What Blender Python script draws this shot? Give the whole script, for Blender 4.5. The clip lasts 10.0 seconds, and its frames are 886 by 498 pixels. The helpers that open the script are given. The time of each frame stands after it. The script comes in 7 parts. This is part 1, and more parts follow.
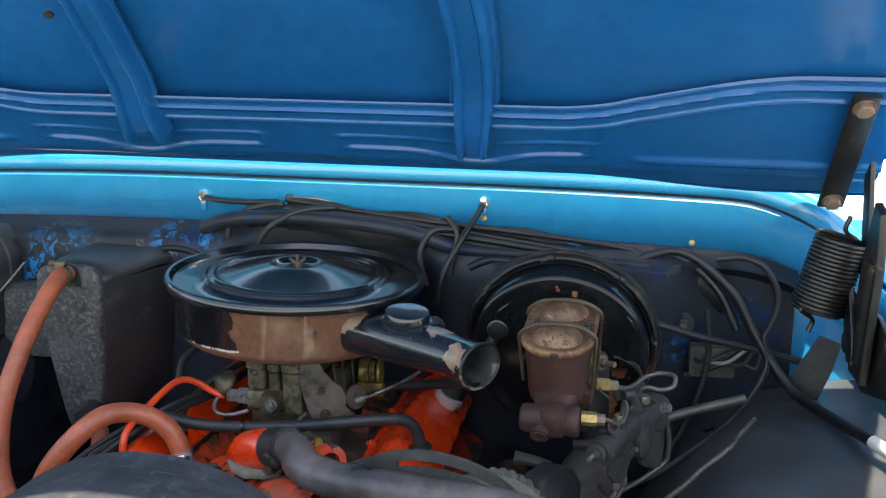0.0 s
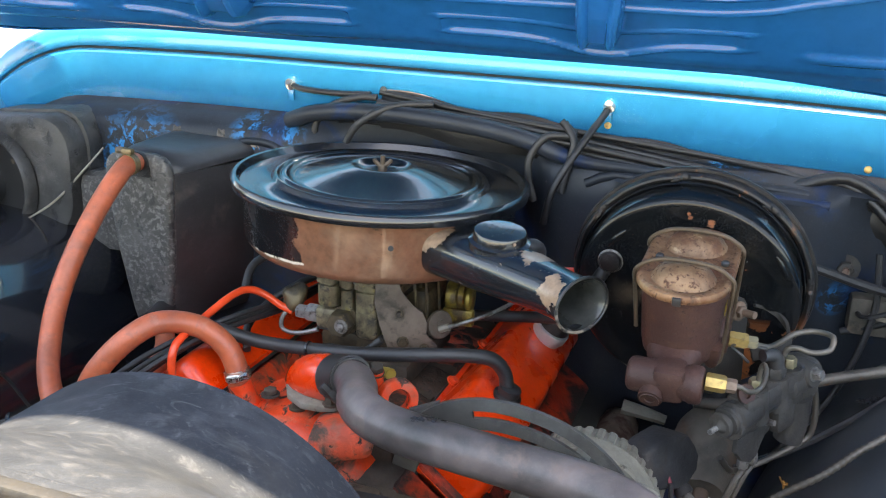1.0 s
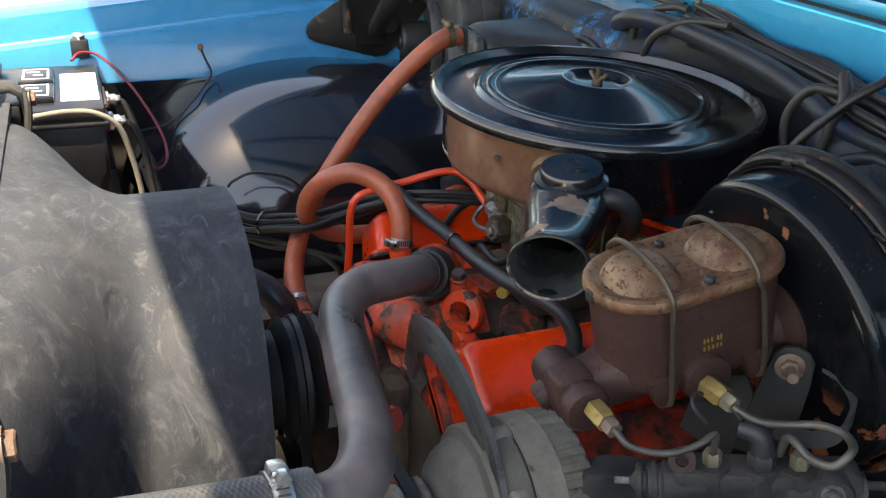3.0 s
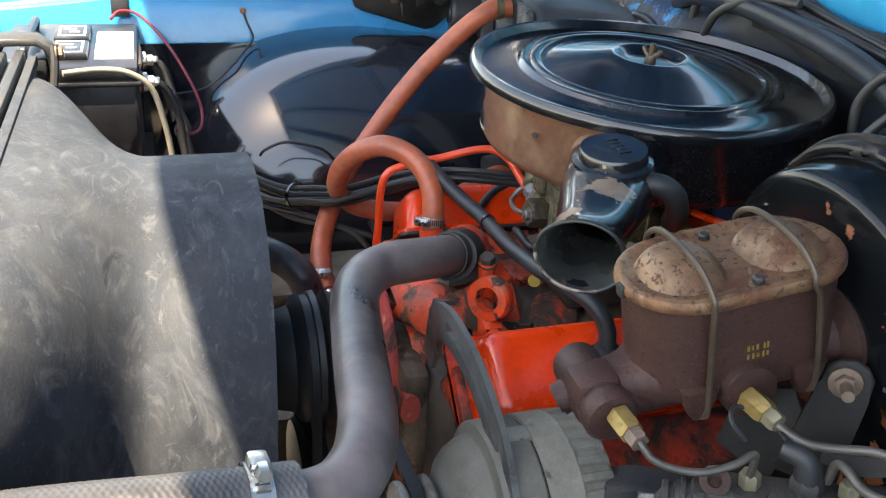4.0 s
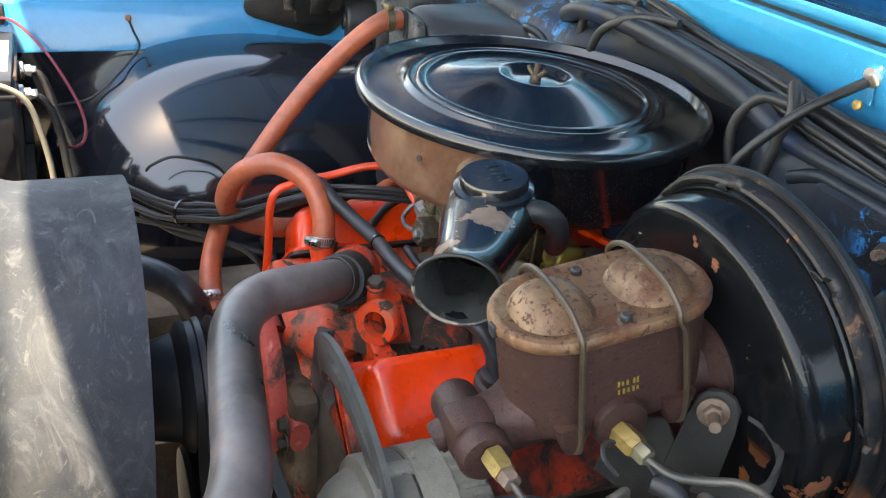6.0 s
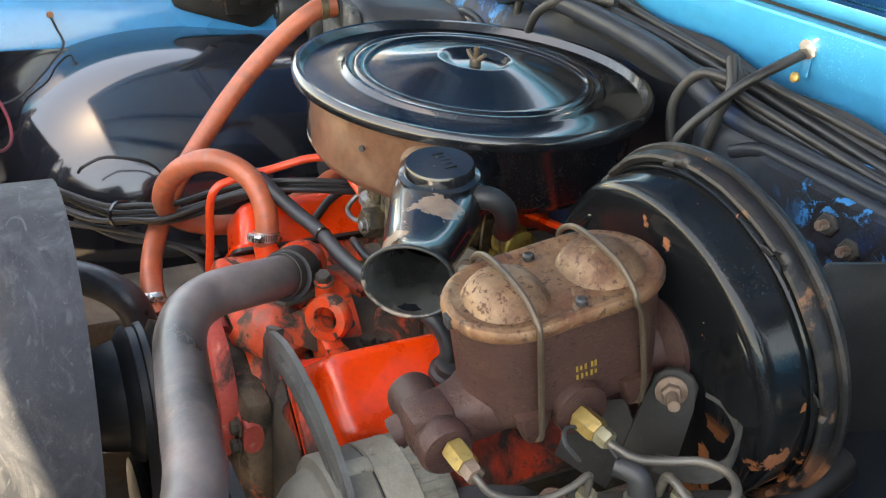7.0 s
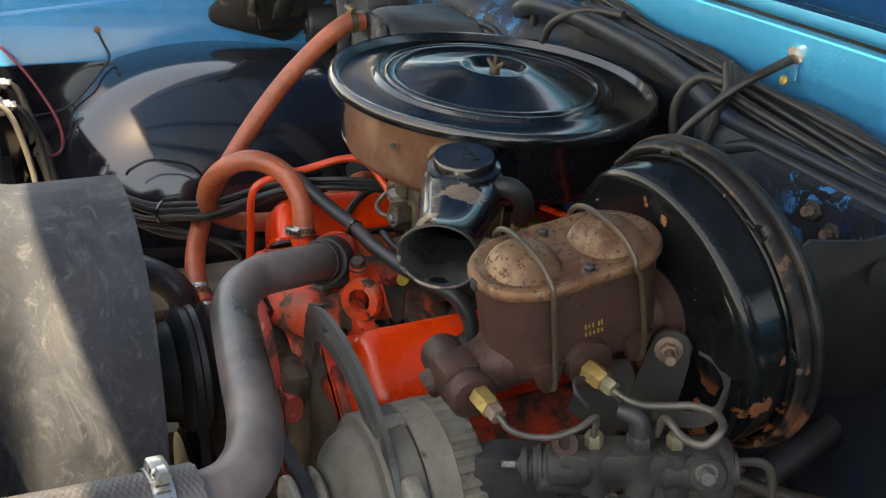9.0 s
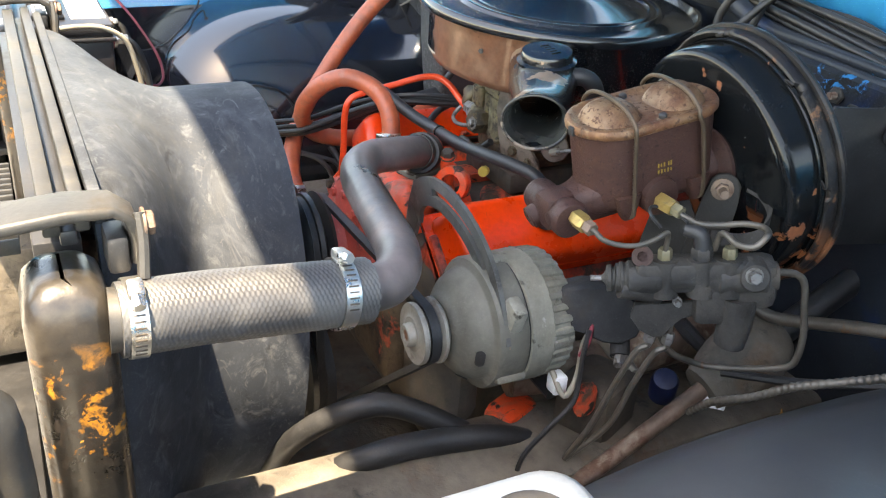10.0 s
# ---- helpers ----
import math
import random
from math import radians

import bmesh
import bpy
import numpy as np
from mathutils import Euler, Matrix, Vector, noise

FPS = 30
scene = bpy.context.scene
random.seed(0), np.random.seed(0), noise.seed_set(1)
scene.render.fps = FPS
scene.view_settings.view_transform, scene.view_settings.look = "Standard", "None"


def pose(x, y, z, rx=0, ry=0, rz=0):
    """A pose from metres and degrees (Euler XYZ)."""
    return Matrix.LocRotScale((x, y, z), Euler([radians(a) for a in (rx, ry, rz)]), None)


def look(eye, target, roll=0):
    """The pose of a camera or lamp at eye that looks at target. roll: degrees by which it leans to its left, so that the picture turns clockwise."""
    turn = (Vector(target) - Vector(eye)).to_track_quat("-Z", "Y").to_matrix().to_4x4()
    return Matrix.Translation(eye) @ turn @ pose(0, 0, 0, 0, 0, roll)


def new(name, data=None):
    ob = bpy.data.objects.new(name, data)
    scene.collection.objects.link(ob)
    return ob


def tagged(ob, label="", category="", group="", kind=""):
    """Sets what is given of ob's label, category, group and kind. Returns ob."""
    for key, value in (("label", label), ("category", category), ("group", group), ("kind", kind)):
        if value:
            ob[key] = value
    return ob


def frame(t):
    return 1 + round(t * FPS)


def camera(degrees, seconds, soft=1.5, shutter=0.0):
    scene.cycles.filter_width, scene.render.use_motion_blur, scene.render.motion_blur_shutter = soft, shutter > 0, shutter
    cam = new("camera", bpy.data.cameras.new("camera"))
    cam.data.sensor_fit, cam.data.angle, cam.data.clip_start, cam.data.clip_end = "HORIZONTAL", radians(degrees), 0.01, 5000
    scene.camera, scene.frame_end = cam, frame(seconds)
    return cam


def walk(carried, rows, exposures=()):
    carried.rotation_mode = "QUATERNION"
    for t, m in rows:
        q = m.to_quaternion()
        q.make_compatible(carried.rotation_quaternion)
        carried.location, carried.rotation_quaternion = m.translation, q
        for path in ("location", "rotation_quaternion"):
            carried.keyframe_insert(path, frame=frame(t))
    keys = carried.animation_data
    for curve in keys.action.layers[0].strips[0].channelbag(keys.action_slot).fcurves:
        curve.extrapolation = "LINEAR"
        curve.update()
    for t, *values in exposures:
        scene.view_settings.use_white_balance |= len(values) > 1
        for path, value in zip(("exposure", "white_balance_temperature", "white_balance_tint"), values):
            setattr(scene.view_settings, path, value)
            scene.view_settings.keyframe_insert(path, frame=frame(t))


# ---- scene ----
cam = camera(53.0, 10.0, 1.15)
PATH = [
    (0.0, (0.449, -1.189, 1.508), (0.069, 0.727, 1.079), -0.5),
    (0.5, (0.363, -1.136, 1.489), (-0.021, 0.749, 0.942), -0.4),
    (1.0, (0.441, -0.993, 1.458), (-0.208, 0.794, 0.84), 1.0),
    (1.5, (0.629, -0.87, 1.477), (-0.386, 0.704, 0.775), 3.5),
    (2.0, (0.758, -0.712, 1.472), (-0.655, 0.478, 0.705), 4.1),
    (2.5, (0.828, -0.62, 1.476), (-0.776, 0.263, 0.67), 3.3),
    (2.7, (0.845, -0.578, 1.468), (-0.8, 0.211, 0.649), 2.5),
    (3.8, (0.809, -0.483, 1.426), (-0.89, 0.115, 0.558), 3.8),
    (4.0, (0.8, -0.487, 1.425), (-0.896, 0.103, 0.544), 4.1),
    (4.5, (0.803, -0.477, 1.425), (-0.888, 0.098, 0.525), 5.0),
    (5.0, (0.8, -0.472, 1.427), (-0.888, 0.092, 0.516), 4.8),
    (5.5, (0.788, -0.463, 1.433), (-0.888, 0.132, 0.518), 4.9),
    (6.0, (0.789, -0.456, 1.45), (-0.835, 0.311, 0.568), 5.7),
    (7.5, (0.772, -0.454, 1.446), (-0.78, 0.427, 0.544), 4.6),
    (8.0, (0.78, -0.463, 1.45), (-0.783, 0.409, 0.558), 4.4),
    (8.5, (0.818, -0.48, 1.458), (-0.766, 0.386, 0.596), 4.2),
    (9.0, (0.853, -0.504, 1.459), (-0.735, 0.348, 0.591), 4.2),
    (9.5, (0.894, -0.545, 1.445), (-0.704, 0.285, 0.575), 4.1),
    (10.0, (1.002, -0.667, 1.424), (-0.584, 0.157, 0.526), 3.8),
]
walk(cam, [(t, look(eye, target, roll)) for t, eye, target, roll in PATH], [(0.0, 2.2, 8300, 9), (0.5, 2.44, 8350, 9), (1.0, 2.92, 9050, 12), (1.5, 3.02, 9600, 12), (2.0, 2.52, 9900, 13), (2.5, 2.02, 9700, 13), (4.0, 2.73, 9050, 11), (4.5, 2.84, 9000, 11), (5.5, 2.98, 9100, 10), (6.2, 3.0, 9900, 11), (7.5, 3.36, 11400, 13), (8.0, 3.14, 11400, 13), (8.5, 2.57, 11600, 13), (9.0, 2.37, 11600, 13), (9.5, 2.68, 10700, 12), (10.0, 3.15, 9600, 11)])

# ---- light ----
SUN_AIM = Vector((-0.18, 0.288, -1.0)).normalized()
world = bpy.data.worlds.new("world")
scene.world = world
world.use_nodes = True
sky = world.node_tree.nodes.new("ShaderNodeTexSky")
sky.sky_type, sky.sun_disc = "NISHITA", False
sky.sun_elevation = math.asin(-SUN_AIM.z)
sky.sun_rotation = math.atan2(-SUN_AIM.x, -SUN_AIM.y)
back = world.node_tree.nodes["Background"]
back.inputs["Strength"].default_value = 0.15
world.node_tree.links.new(sky.outputs[0], back.inputs[0])
sun = new("sun", bpy.data.lights.new("sun", "SUN"))
sun.data.energy, sun.data.angle, sun.data.color = 3.8, radians(0.5), (1.0, 0.975, 0.94)
sun.matrix_world = look((0, 0, 5), Vector((0, 0, 5)) + SUN_AIM)


# ---- materials ----
def ramp_mask(nt, value, lo, hi):
    node = nt.nodes.new("ShaderNodeMapRange")
    node.inputs["From Min"].default_value, node.inputs["From Max"].default_value = lo, hi
    nt.links.new(value, node.inputs["Value"])
    return node.outputs["Result"]


def noise_value(nt, coords, scale, detail=4.0, rough=0.6, distortion=0.0):
    node = nt.nodes.new("ShaderNodeTexNoise")
    node.inputs["Scale"].default_value, node.inputs["Detail"].default_value = scale, detail
    node.inputs["Roughness"].default_value, node.inputs["Distortion"].default_value = rough, distortion
    nt.links.new(coords, node.inputs["Vector"])
    return node.outputs["Fac"]


def maths(nt, op, a, b):
    node = nt.nodes.new("ShaderNodeMath")
    node.operation = op
    for k, v in enumerate((a, b)):
        if isinstance(v, (int, float)):
            node.inputs[k].default_value = v
        else:
            nt.links.new(v, node.inputs[k])
    return node.outputs[0]


def blend(nt, fac, a, b, kind="RGBA"):
    node = nt.nodes.new("ShaderNodeMix")
    node.data_type = kind
    ia, ib, out = (6, 7, 2) if kind == "RGBA" else (2, 3, 0)
    nt.links.new(fac, node.inputs[0])
    for k, v in ((ia, a), (ib, b)):
        if isinstance(v, bpy.types.NodeSocket):
            nt.links.new(v, node.inputs[k])
        else:
            node.inputs[k].default_value = (*v, 1) if kind == "RGBA" and len(v) == 3 else v
    return node.outputs[out]


def mat(name, base, rough=0.5, metal=0.0, layers=(), bump=(300, 0.1), coat=0.0, vary=0.12, vscale=25, stretch=None, region=None, spec=0.5, dust=0.3):
    """base colour with two scales of variation; layers: (colour, rough, metal, noise scale, lo, hi[, region key])"""
    m = bpy.data.materials.new(name)
    m.use_nodes = True
    nt = m.node_tree
    shader = nt.nodes["Principled BSDF"]
    co = nt.nodes.new("ShaderNodeTexCoord").outputs["Object"]
    if stretch:
        mp = nt.nodes.new("ShaderNodeMapping")
        mp.inputs["Scale"].default_value = stretch
        nt.links.new(co, mp.inputs["Vector"])
        sco = mp.outputs[0]
    else:
        sco = co
    n1 = noise_value(nt, co, vscale)
    n2 = noise_value(nt, sco, vscale * 9, 3)
    dark = tuple(c * (1 - 2 * vary) for c in base)
    light = tuple(min(1, c * (1 + 2 * vary)) for c in base)
    col = blend(nt, ramp_mask(nt, n1, 0.3, 0.7), dark, light)
    col = blend(nt, maths(nt, "MULTIPLY", ramp_mask(nt, n2, 0.45, 0.75), 0.35), col, tuple(c * 0.7 for c in base))
    rgh = maths(nt, "ADD", maths(nt, "MULTIPLY", maths(nt, "SUBTRACT", n1, 0.5), 0.25), rough)
    met = None
    heights = noise_value(nt, sco, bump[0], 3)
    masks = region(nt, co) if region else {}
    mval = nt.nodes.new("ShaderNodeValue")
    mval.outputs[0].default_value = metal
    met = mval.outputs[0]
    for colour, lr, lm, scale, lo, hi, *key in layers:
        wisp = 0.3
        if key and isinstance(key[0], float):
            wisp = key.pop(0)
        mask = ramp_mask(nt, noise_value(nt, sco if stretch else co, scale, 6, 0.62, wisp), lo, hi)
        if key:
            mask = maths(nt, "MULTIPLY", mask, masks[key[0]])
        tone = noise_value(nt, co, scale * 3.1, 4)
        lcol = blend(nt, ramp_mask(nt, tone, 0.3, 0.7), tuple(c * 0.72 for c in colour), tuple(min(1, c * 1.25) for c in colour))
        col = blend(nt, mask, col, lcol)
        rgh = blend(nt, mask, rgh, lr, "FLOAT")
        met = blend(nt, mask, met, lm, "FLOAT")
        heights = maths(nt, "SUBTRACT", heights, maths(nt, "MULTIPLY", mask, 0.5))
    if dust:
        # settled dust: fine specks, thicker in drifts
        specks = ramp_mask(nt, noise_value(nt, co, 480, 2, 0.7), 0.57, 0.70)
        drift = ramp_mask(nt, noise_value(nt, co, 17, 4, 0.65, 0.6), 0.35, 0.75)
        film = maths(nt, "MULTIPLY", maths(nt, "MULTIPLY", specks, drift), dust)
        col = blend(nt, film, col, tuple(min(0.8, c * 1.3 + 0.10) for c in base))
        rgh = blend(nt, film, rgh, 0.8, "FLOAT")
        heights = maths(nt, "ADD", heights, maths(nt, "MULTIPLY", film, 0.4))
    nt.links.new(col, shader.inputs["Base Color"])
    nt.links.new(rgh, shader.inputs["Roughness"])
    nt.links.new(met, shader.inputs["Metallic"])
    shader.inputs["Coat Weight"].default_value = coat
    shader.inputs["Coat Roughness"].default_value = 0.08
    shader.inputs["Specular IOR Level"].default_value = spec
    if bump[1]:
        bn = nt.nodes.new("ShaderNodeBump")
        bn.inputs["Strength"].default_value, bn.inputs["Distance"].default_value = bump[1], 0.002
        nt.links.new(heights, bn.inputs["Height"])
        nt.links.new(bn.outputs[0], shader.inputs["Normal"])
    return m


BLUE = mat("blue_paint", (0.0, 0.215, 0.44), 0.24, dust=0.12, coat=0.7, vary=0.05, vscale=4, bump=(60, 0.02))
# Darker copy of the body blue, for the hood underside and upper rail
BLUE_DARK = mat("darker_blue_paint", (0.0, 0.075, 0.235), 0.18, dust=0, coat=0.22, vary=0.07, vscale=5, bump=(90, 0.02), spec=0.35,
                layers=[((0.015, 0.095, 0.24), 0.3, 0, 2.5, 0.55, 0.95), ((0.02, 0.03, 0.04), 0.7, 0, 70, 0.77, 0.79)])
def flake_region(nt, co):
    """Where the black has flaked off the blue: round the heater box, a stud and the driver side corner."""
    total = None
    for spot, r in (((0.37, -0.05, 0.485), 0.085), ((-0.49, -0.05, 0.42), 0.12), ((-0.26, -0.05, 0.50), 0.07), ((0.64, -0.01, 0.42), 0.035), ((0.54, -0.02, 0.36), 0.03)):
        vm = nt.nodes.new("ShaderNodeVectorMath")
        vm.operation = "DISTANCE"
        vm.inputs[1].default_value = spot
        nt.links.new(co, vm.inputs[0])
        one = ramp_mask(nt, vm.outputs["Value"], r, r * 0.5)
        total = one if total is None else maths(nt, "MAXIMUM", total, one)
    return {"flake": total}


BLACK_FW = mat("firewall_black", (0.019, 0.024, 0.032), 0.36, vary=0.25, vscale=9, bump=(60, 0.14), spec=0.25, region=flake_region,
               layers=[((0.020, 0.024, 0.030), 0.5, 0, 6, 0.45, 0.8), ((0.028, 0.030, 0.034), 0.7, 0, 26, 0.58, 0.80), ((0.0, 0.17, 0.40), 0.4, 0, 30, 0.50, 0.53, 1.6, "flake"), ((0.012, 0.013, 0.016), 0.4, 0, 70, 0.49, 0.53, 0.6, "flake"), ((0.016, 0.018, 0.022), 0.4, 0, 24, 0.52, 0.56, 1.0, "flake"), ((0.002, 0.024, 0.085), 0.4, 0, 7, 0.56, 0.70, 0.8), ((0.09, 0.085, 0.08), 0.8, 0, 60, 0.72, 0.77)])
BLACK_GLOSS = mat("black_gloss_paint", (0.006, 0.007, 0.009), 0.22, coat=0.6, dust=0.12, vary=0.15, vscale=8, bump=(120, 0.015))
BLACK_SATIN = mat("black_satin", (0.020, 0.020, 0.021), 0.45, vary=0.2, bump=(200, 0.08), layers=[((0.05, 0.045, 0.04), 0.8, 0, 14, 0.55, 0.85)])
WHEELHOUSE = mat("wheelhouse_black", (0.010, 0.012, 0.017), 0.11, coat=1.0, vary=0.2, vscale=4, bump=(14, 0.05),
                 layers=[((0.03, 0.031, 0.034), 0.3, 0, 5, 0.55, 0.9, 2.0), ((0.45, 0.45, 0.45), 0.8, 0, 60, 0.80, 0.82)])
# Paler wheelhouse copy: the driver side's soft sky sheen is in the colour
PALE_LINER = mat("paler_wheelhouse_black", (0.040, 0.046, 0.053), 0.3, coat=0.1, vary=0.2, vscale=4, bump=(14, 0.05),
                  layers=[((0.075, 0.076, 0.076), 0.5, 0, 4, 0.42, 0.8, 2.0), ((0.35, 0.35, 0.35), 0.8, 0, 60, 0.79, 0.82)])
RUBBER = mat("black_rubber", (0.020, 0.020, 0.021), 0.5, vary=0.2, bump=(250, 0.1), layers=[((0.04, 0.038, 0.036), 0.75, 0, 18, 0.55, 0.85)])
LOOM = mat("black_tape", (0.011, 0.011, 0.012), 0.42, vary=0.25, bump=(180, 0.2), layers=[((0.028, 0.028, 0.029), 0.7, 0, 16, 0.55, 0.85)])
STEEL_DARK = mat("dull_dark_steel", (0.065, 0.065, 0.064), 0.42, 0.3, vary=0.2, bump=(200, 0.1), layers=[((0.11, 0.09, 0.075), 0.6, 0.1, 22, 0.55, 0.75)])
HOSE_GREY = mat("aged_hose_rubber", (0.046, 0.043, 0.042), 0.30, vary=0.30, vscale=13, bump=(70, 0.18),
                layers=[((0.165, 0.135, 0.128), 0.45, 0, 8, 0.42, 0.68), ((0.17, 0.12, 0.10), 0.5, 0, 26, 0.58, 0.75), ((0.35, 0.34, 0.32), 0.7, 0, 70, 0.74, 0.8)])
HOSE_RED = mat("red_silicone_hose", (0.47, 0.108, 0.048), 0.42, dust=0.2, vary=0.16, vscale=16, bump=(180, 0.08),
               layers=[((0.17, 0.055, 0.035), 0.6, 0, 10, 0.48, 0.72), ((0.30, 0.09, 0.055), 0.5, 0, 60, 0.5, 0.7), ((0.45, 0.19, 0.125), 0.6, 0, 30, 0.6, 0.8)])
ORANGE = mat("orange_engine_paint", (0.90, 0.05, 0.006), 0.28, dust=0.1, coat=0.5, vary=0.07, vscale=20, bump=(160, 0.06),
             layers=[((0.03, 0.02, 0.016), 0.7, 0, 55, 0.70, 0.74)])
ORANGE_WORN = mat("worn_orange_engine_paint", (0.85, 0.07, 0.018), 0.42, vary=0.14, vscale=24, bump=(90, 0.5),
                  layers=[((0.5, 0.11, 0.06), 0.6, 0, 35, 0.5, 0.65), ((0.10, 0.055, 0.036), 0.7, 0, 13, 0.56, 0.64, 0.8), ((0.05, 0.032, 0.024), 0.75, 0, 34, 0.57, 0.61, 1.0), ((0.15, 0.1, 0.07), 0.8, 0, 50, 0.62, 0.68)])
ORANGE_GRIMY = mat("grimy_orange_engine_paint", (0.62, 0.075, 0.03), 0.5, vary=0.2, vscale=24, bump=(90, 0.6),
                   layers=[((0.34, 0.10, 0.06), 0.6, 0, 30, 0.48, 0.62), ((0.075, 0.05, 0.036), 0.75, 0, 18, 0.47, 0.55, 0.8), ((0.03, 0.022, 0.018), 0.7, 0, 40, 0.56, 0.61, 1.0)])
# Grimy orange, blackened further so shade below the cover is in the paint
HEAD_DARK = mat("darkened_orange_paint", (0.52, 0.04, 0.010), 0.45, vary=0.18, vscale=18, bump=(90, 0.6), layers=[((0.035, 0.022, 0.017), 0.75, 0, 13, 0.38, 0.50), ((0.05, 0.035, 0.027), 0.8, 0, 40, 0.54, 0.64)])
PUMP_RED = mat("faded_red_pump_paint", (0.55, 0.09, 0.07), 0.5, vary=0.15, bump=(90, 0.3), layers=[((0.07, 0.04, 0.034), 0.8, 0, 20, 0.56, 0.64), ((0.62, 0.25, 0.2), 0.6, 0, 45, 0.6, 0.7)])
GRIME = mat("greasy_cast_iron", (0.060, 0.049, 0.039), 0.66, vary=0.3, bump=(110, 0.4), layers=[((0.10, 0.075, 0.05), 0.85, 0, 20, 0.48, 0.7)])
CARB = mat("stained_carburetor_zinc", (0.20, 0.165, 0.10), 0.45, 0.55, vary=0.3, vscale=30, bump=(220, 0.2),
           layers=[((0.05, 0.038, 0.024), 0.7, 0.1, 35, 0.48, 0.62), ((0.03, 0.024, 0.018), 0.8, 0, 90, 0.56, 0.64), ((0.3, 0.24, 0.1), 0.4, 0.8, 60, 0.6, 0.7)])
CARB_DARK = mat("greasy_carburetor_zinc", (0.085, 0.062, 0.036), 0.5, 0.4, vary=0.3, vscale=30, bump=(220, 0.3), layers=[((0.025, 0.018, 0.012), 0.7, 0, 40, 0.48, 0.60), ((0.17, 0.12, 0.06), 0.45, 0.6, 70, 0.6, 0.7)])
CARB_TAUPE = mat("taupe_varnished_steel", (0.125, 0.095, 0.072), 0.55, 0.1, vary=0.2, vscale=20, bump=(160, 0.25), layers=[((0.04, 0.03, 0.022), 0.7, 0, 30, 0.54, 0.64)])
CHOKE_YELLOW = mat("yellow_zinc_chromate", (0.30, 0.21, 0.045), 0.4, 0.5, vary=0.2, bump=(200, 0.15), layers=[((0.08, 0.05, 0.02), 0.6, 0.2, 45, 0.5, 0.62)])
IRON = mat("rust_brown_cast_iron", (0.050, 0.022, 0.018), 0.52, 0.0, vary=0.16, vscale=14, bump=(520, 0.32), spec=0.30,
           layers=[((0.082, 0.038, 0.024), 0.6, 0, 45, 0.5, 0.80), ((0.036, 0.015, 0.014), 0.42, 0, 9, 0.50, 0.80), ((0.028, 0.012, 0.010), 0.6, 0, 260, 0.56, 0.66), ((0.085, 0.048, 0.033), 0.55, 0, 330, 0.62, 0.70)])
LID_RUST = mat("rusty_zinc_lid", (0.185, 0.095, 0.048), 0.42, 0.25, vary=0.2, vscale=22, bump=(260, 0.25),
               layers=[((0.095, 0.031, 0.011), 0.7, 0.1, 14, 0.42, 0.58), ((0.07, 0.034, 0.022), 0.7, 0.05, 11, 0.56, 0.62, 0.9), ((0.05, 0.019, 0.009), 0.8, 0, 210, 0.54, 0.63), ((0.30, 0.20, 0.115), 0.36, 0.45, 24, 0.54, 0.68, 1.2), ((0.06, 0.025, 0.012), 0.8, 0, 60, 0.63, 0.75)])
LID_DOME = mat("speckled_zinc_dome", (0.195, 0.112, 0.060), 0.45, 0.25, vary=0.2, vscale=22, bump=(260, 0.3),
               layers=[((0.085, 0.032, 0.013), 0.7, 0.1, 28, 0.45, 0.62), ((0.080, 0.038, 0.022), 0.65, 0.05, 12, 0.50, 0.70, 0.9), ((0.06, 0.022, 0.010), 0.8, 0, 230, 0.545, 0.63), ((0.10, 0.035, 0.014), 0.8, 0, 90, 0.64, 0.76), ((0.075, 0.040, 0.026), 0.6, 0.1, 17, 0.60, 0.78, 1.4), ((0.36, 0.26, 0.17), 0.34, 0.5, 40, 0.63, 0.72)])
BAIL = mat("dull_steel_wire", (0.085, 0.060, 0.042), 0.45, 0.4, vary=0.2, bump=(400, 0.1))
STEEL = mat("bright_steel", (0.62, 0.6, 0.56), 0.28, 0.95, vary=0.1, bump=(300, 0.06), layers=[((0.35, 0.28, 0.2), 0.6, 0.4, 60, 0.6, 0.75)])
LINE_STEEL = mat("grey_brake_line_steel", (0.098, 0.085, 0.071), 0.42, 0.35, vary=0.2, bump=(200, 0.1), layers=[((0.2, 0.09, 0.04), 0.7, 0.2, 40, 0.62, 0.7)])
BRASS = mat("brass", (0.40, 0.27, 0.095), 0.36, 0.65, vary=0.15, bump=(200, 0.12), layers=[((0.20, 0.12, 0.045), 0.5, 0.4, 60, 0.50, 0.75), ((0.09, 0.06, 0.03), 0.7, 0.1, 110, 0.62, 0.76)])
DULL_BRASS = mat("tarnished_brass", (0.13, 0.095, 0.05), 0.5, 0.5, vary=0.25, bump=(200, 0.25), layers=[((0.05, 0.042, 0.035), 0.7, 0.1, 60, 0.46, 0.62)])
DUSTY_STEEL = mat("dusty_dark_steel", (0.026, 0.024, 0.022), 0.75, vary=0.25, vscale=12, bump=(120, 0.3), spec=0.35, layers=[((0.055, 0.047, 0.038), 0.9, 0, 13, 0.48, 0.75), ((0.015, 0.014, 0.013), 0.6, 0, 40, 0.58, 0.68)])
OILY = mat("oily_black_steel", (0.030, 0.030, 0.032), 0.68, vary=0.25, bump=(150, 0.35), spec=0.3, layers=[((0.045, 0.037, 0.030), 0.85, 0, 24, 0.50, 0.72)])
BOLT = mat("wiped_bolt_steel", (0.20, 0.19, 0.18), 0.42, 0.6, vary=0.2, bump=(240, 0.2), layers=[((0.06, 0.05, 0.04), 0.7, 0.1, 90, 0.5, 0.62)])
COPPER = mat("rusted_copper_fitting", (0.3, 0.13, 0.07), 0.45, 0.6, vary=0.2, bump=(200, 0.2))
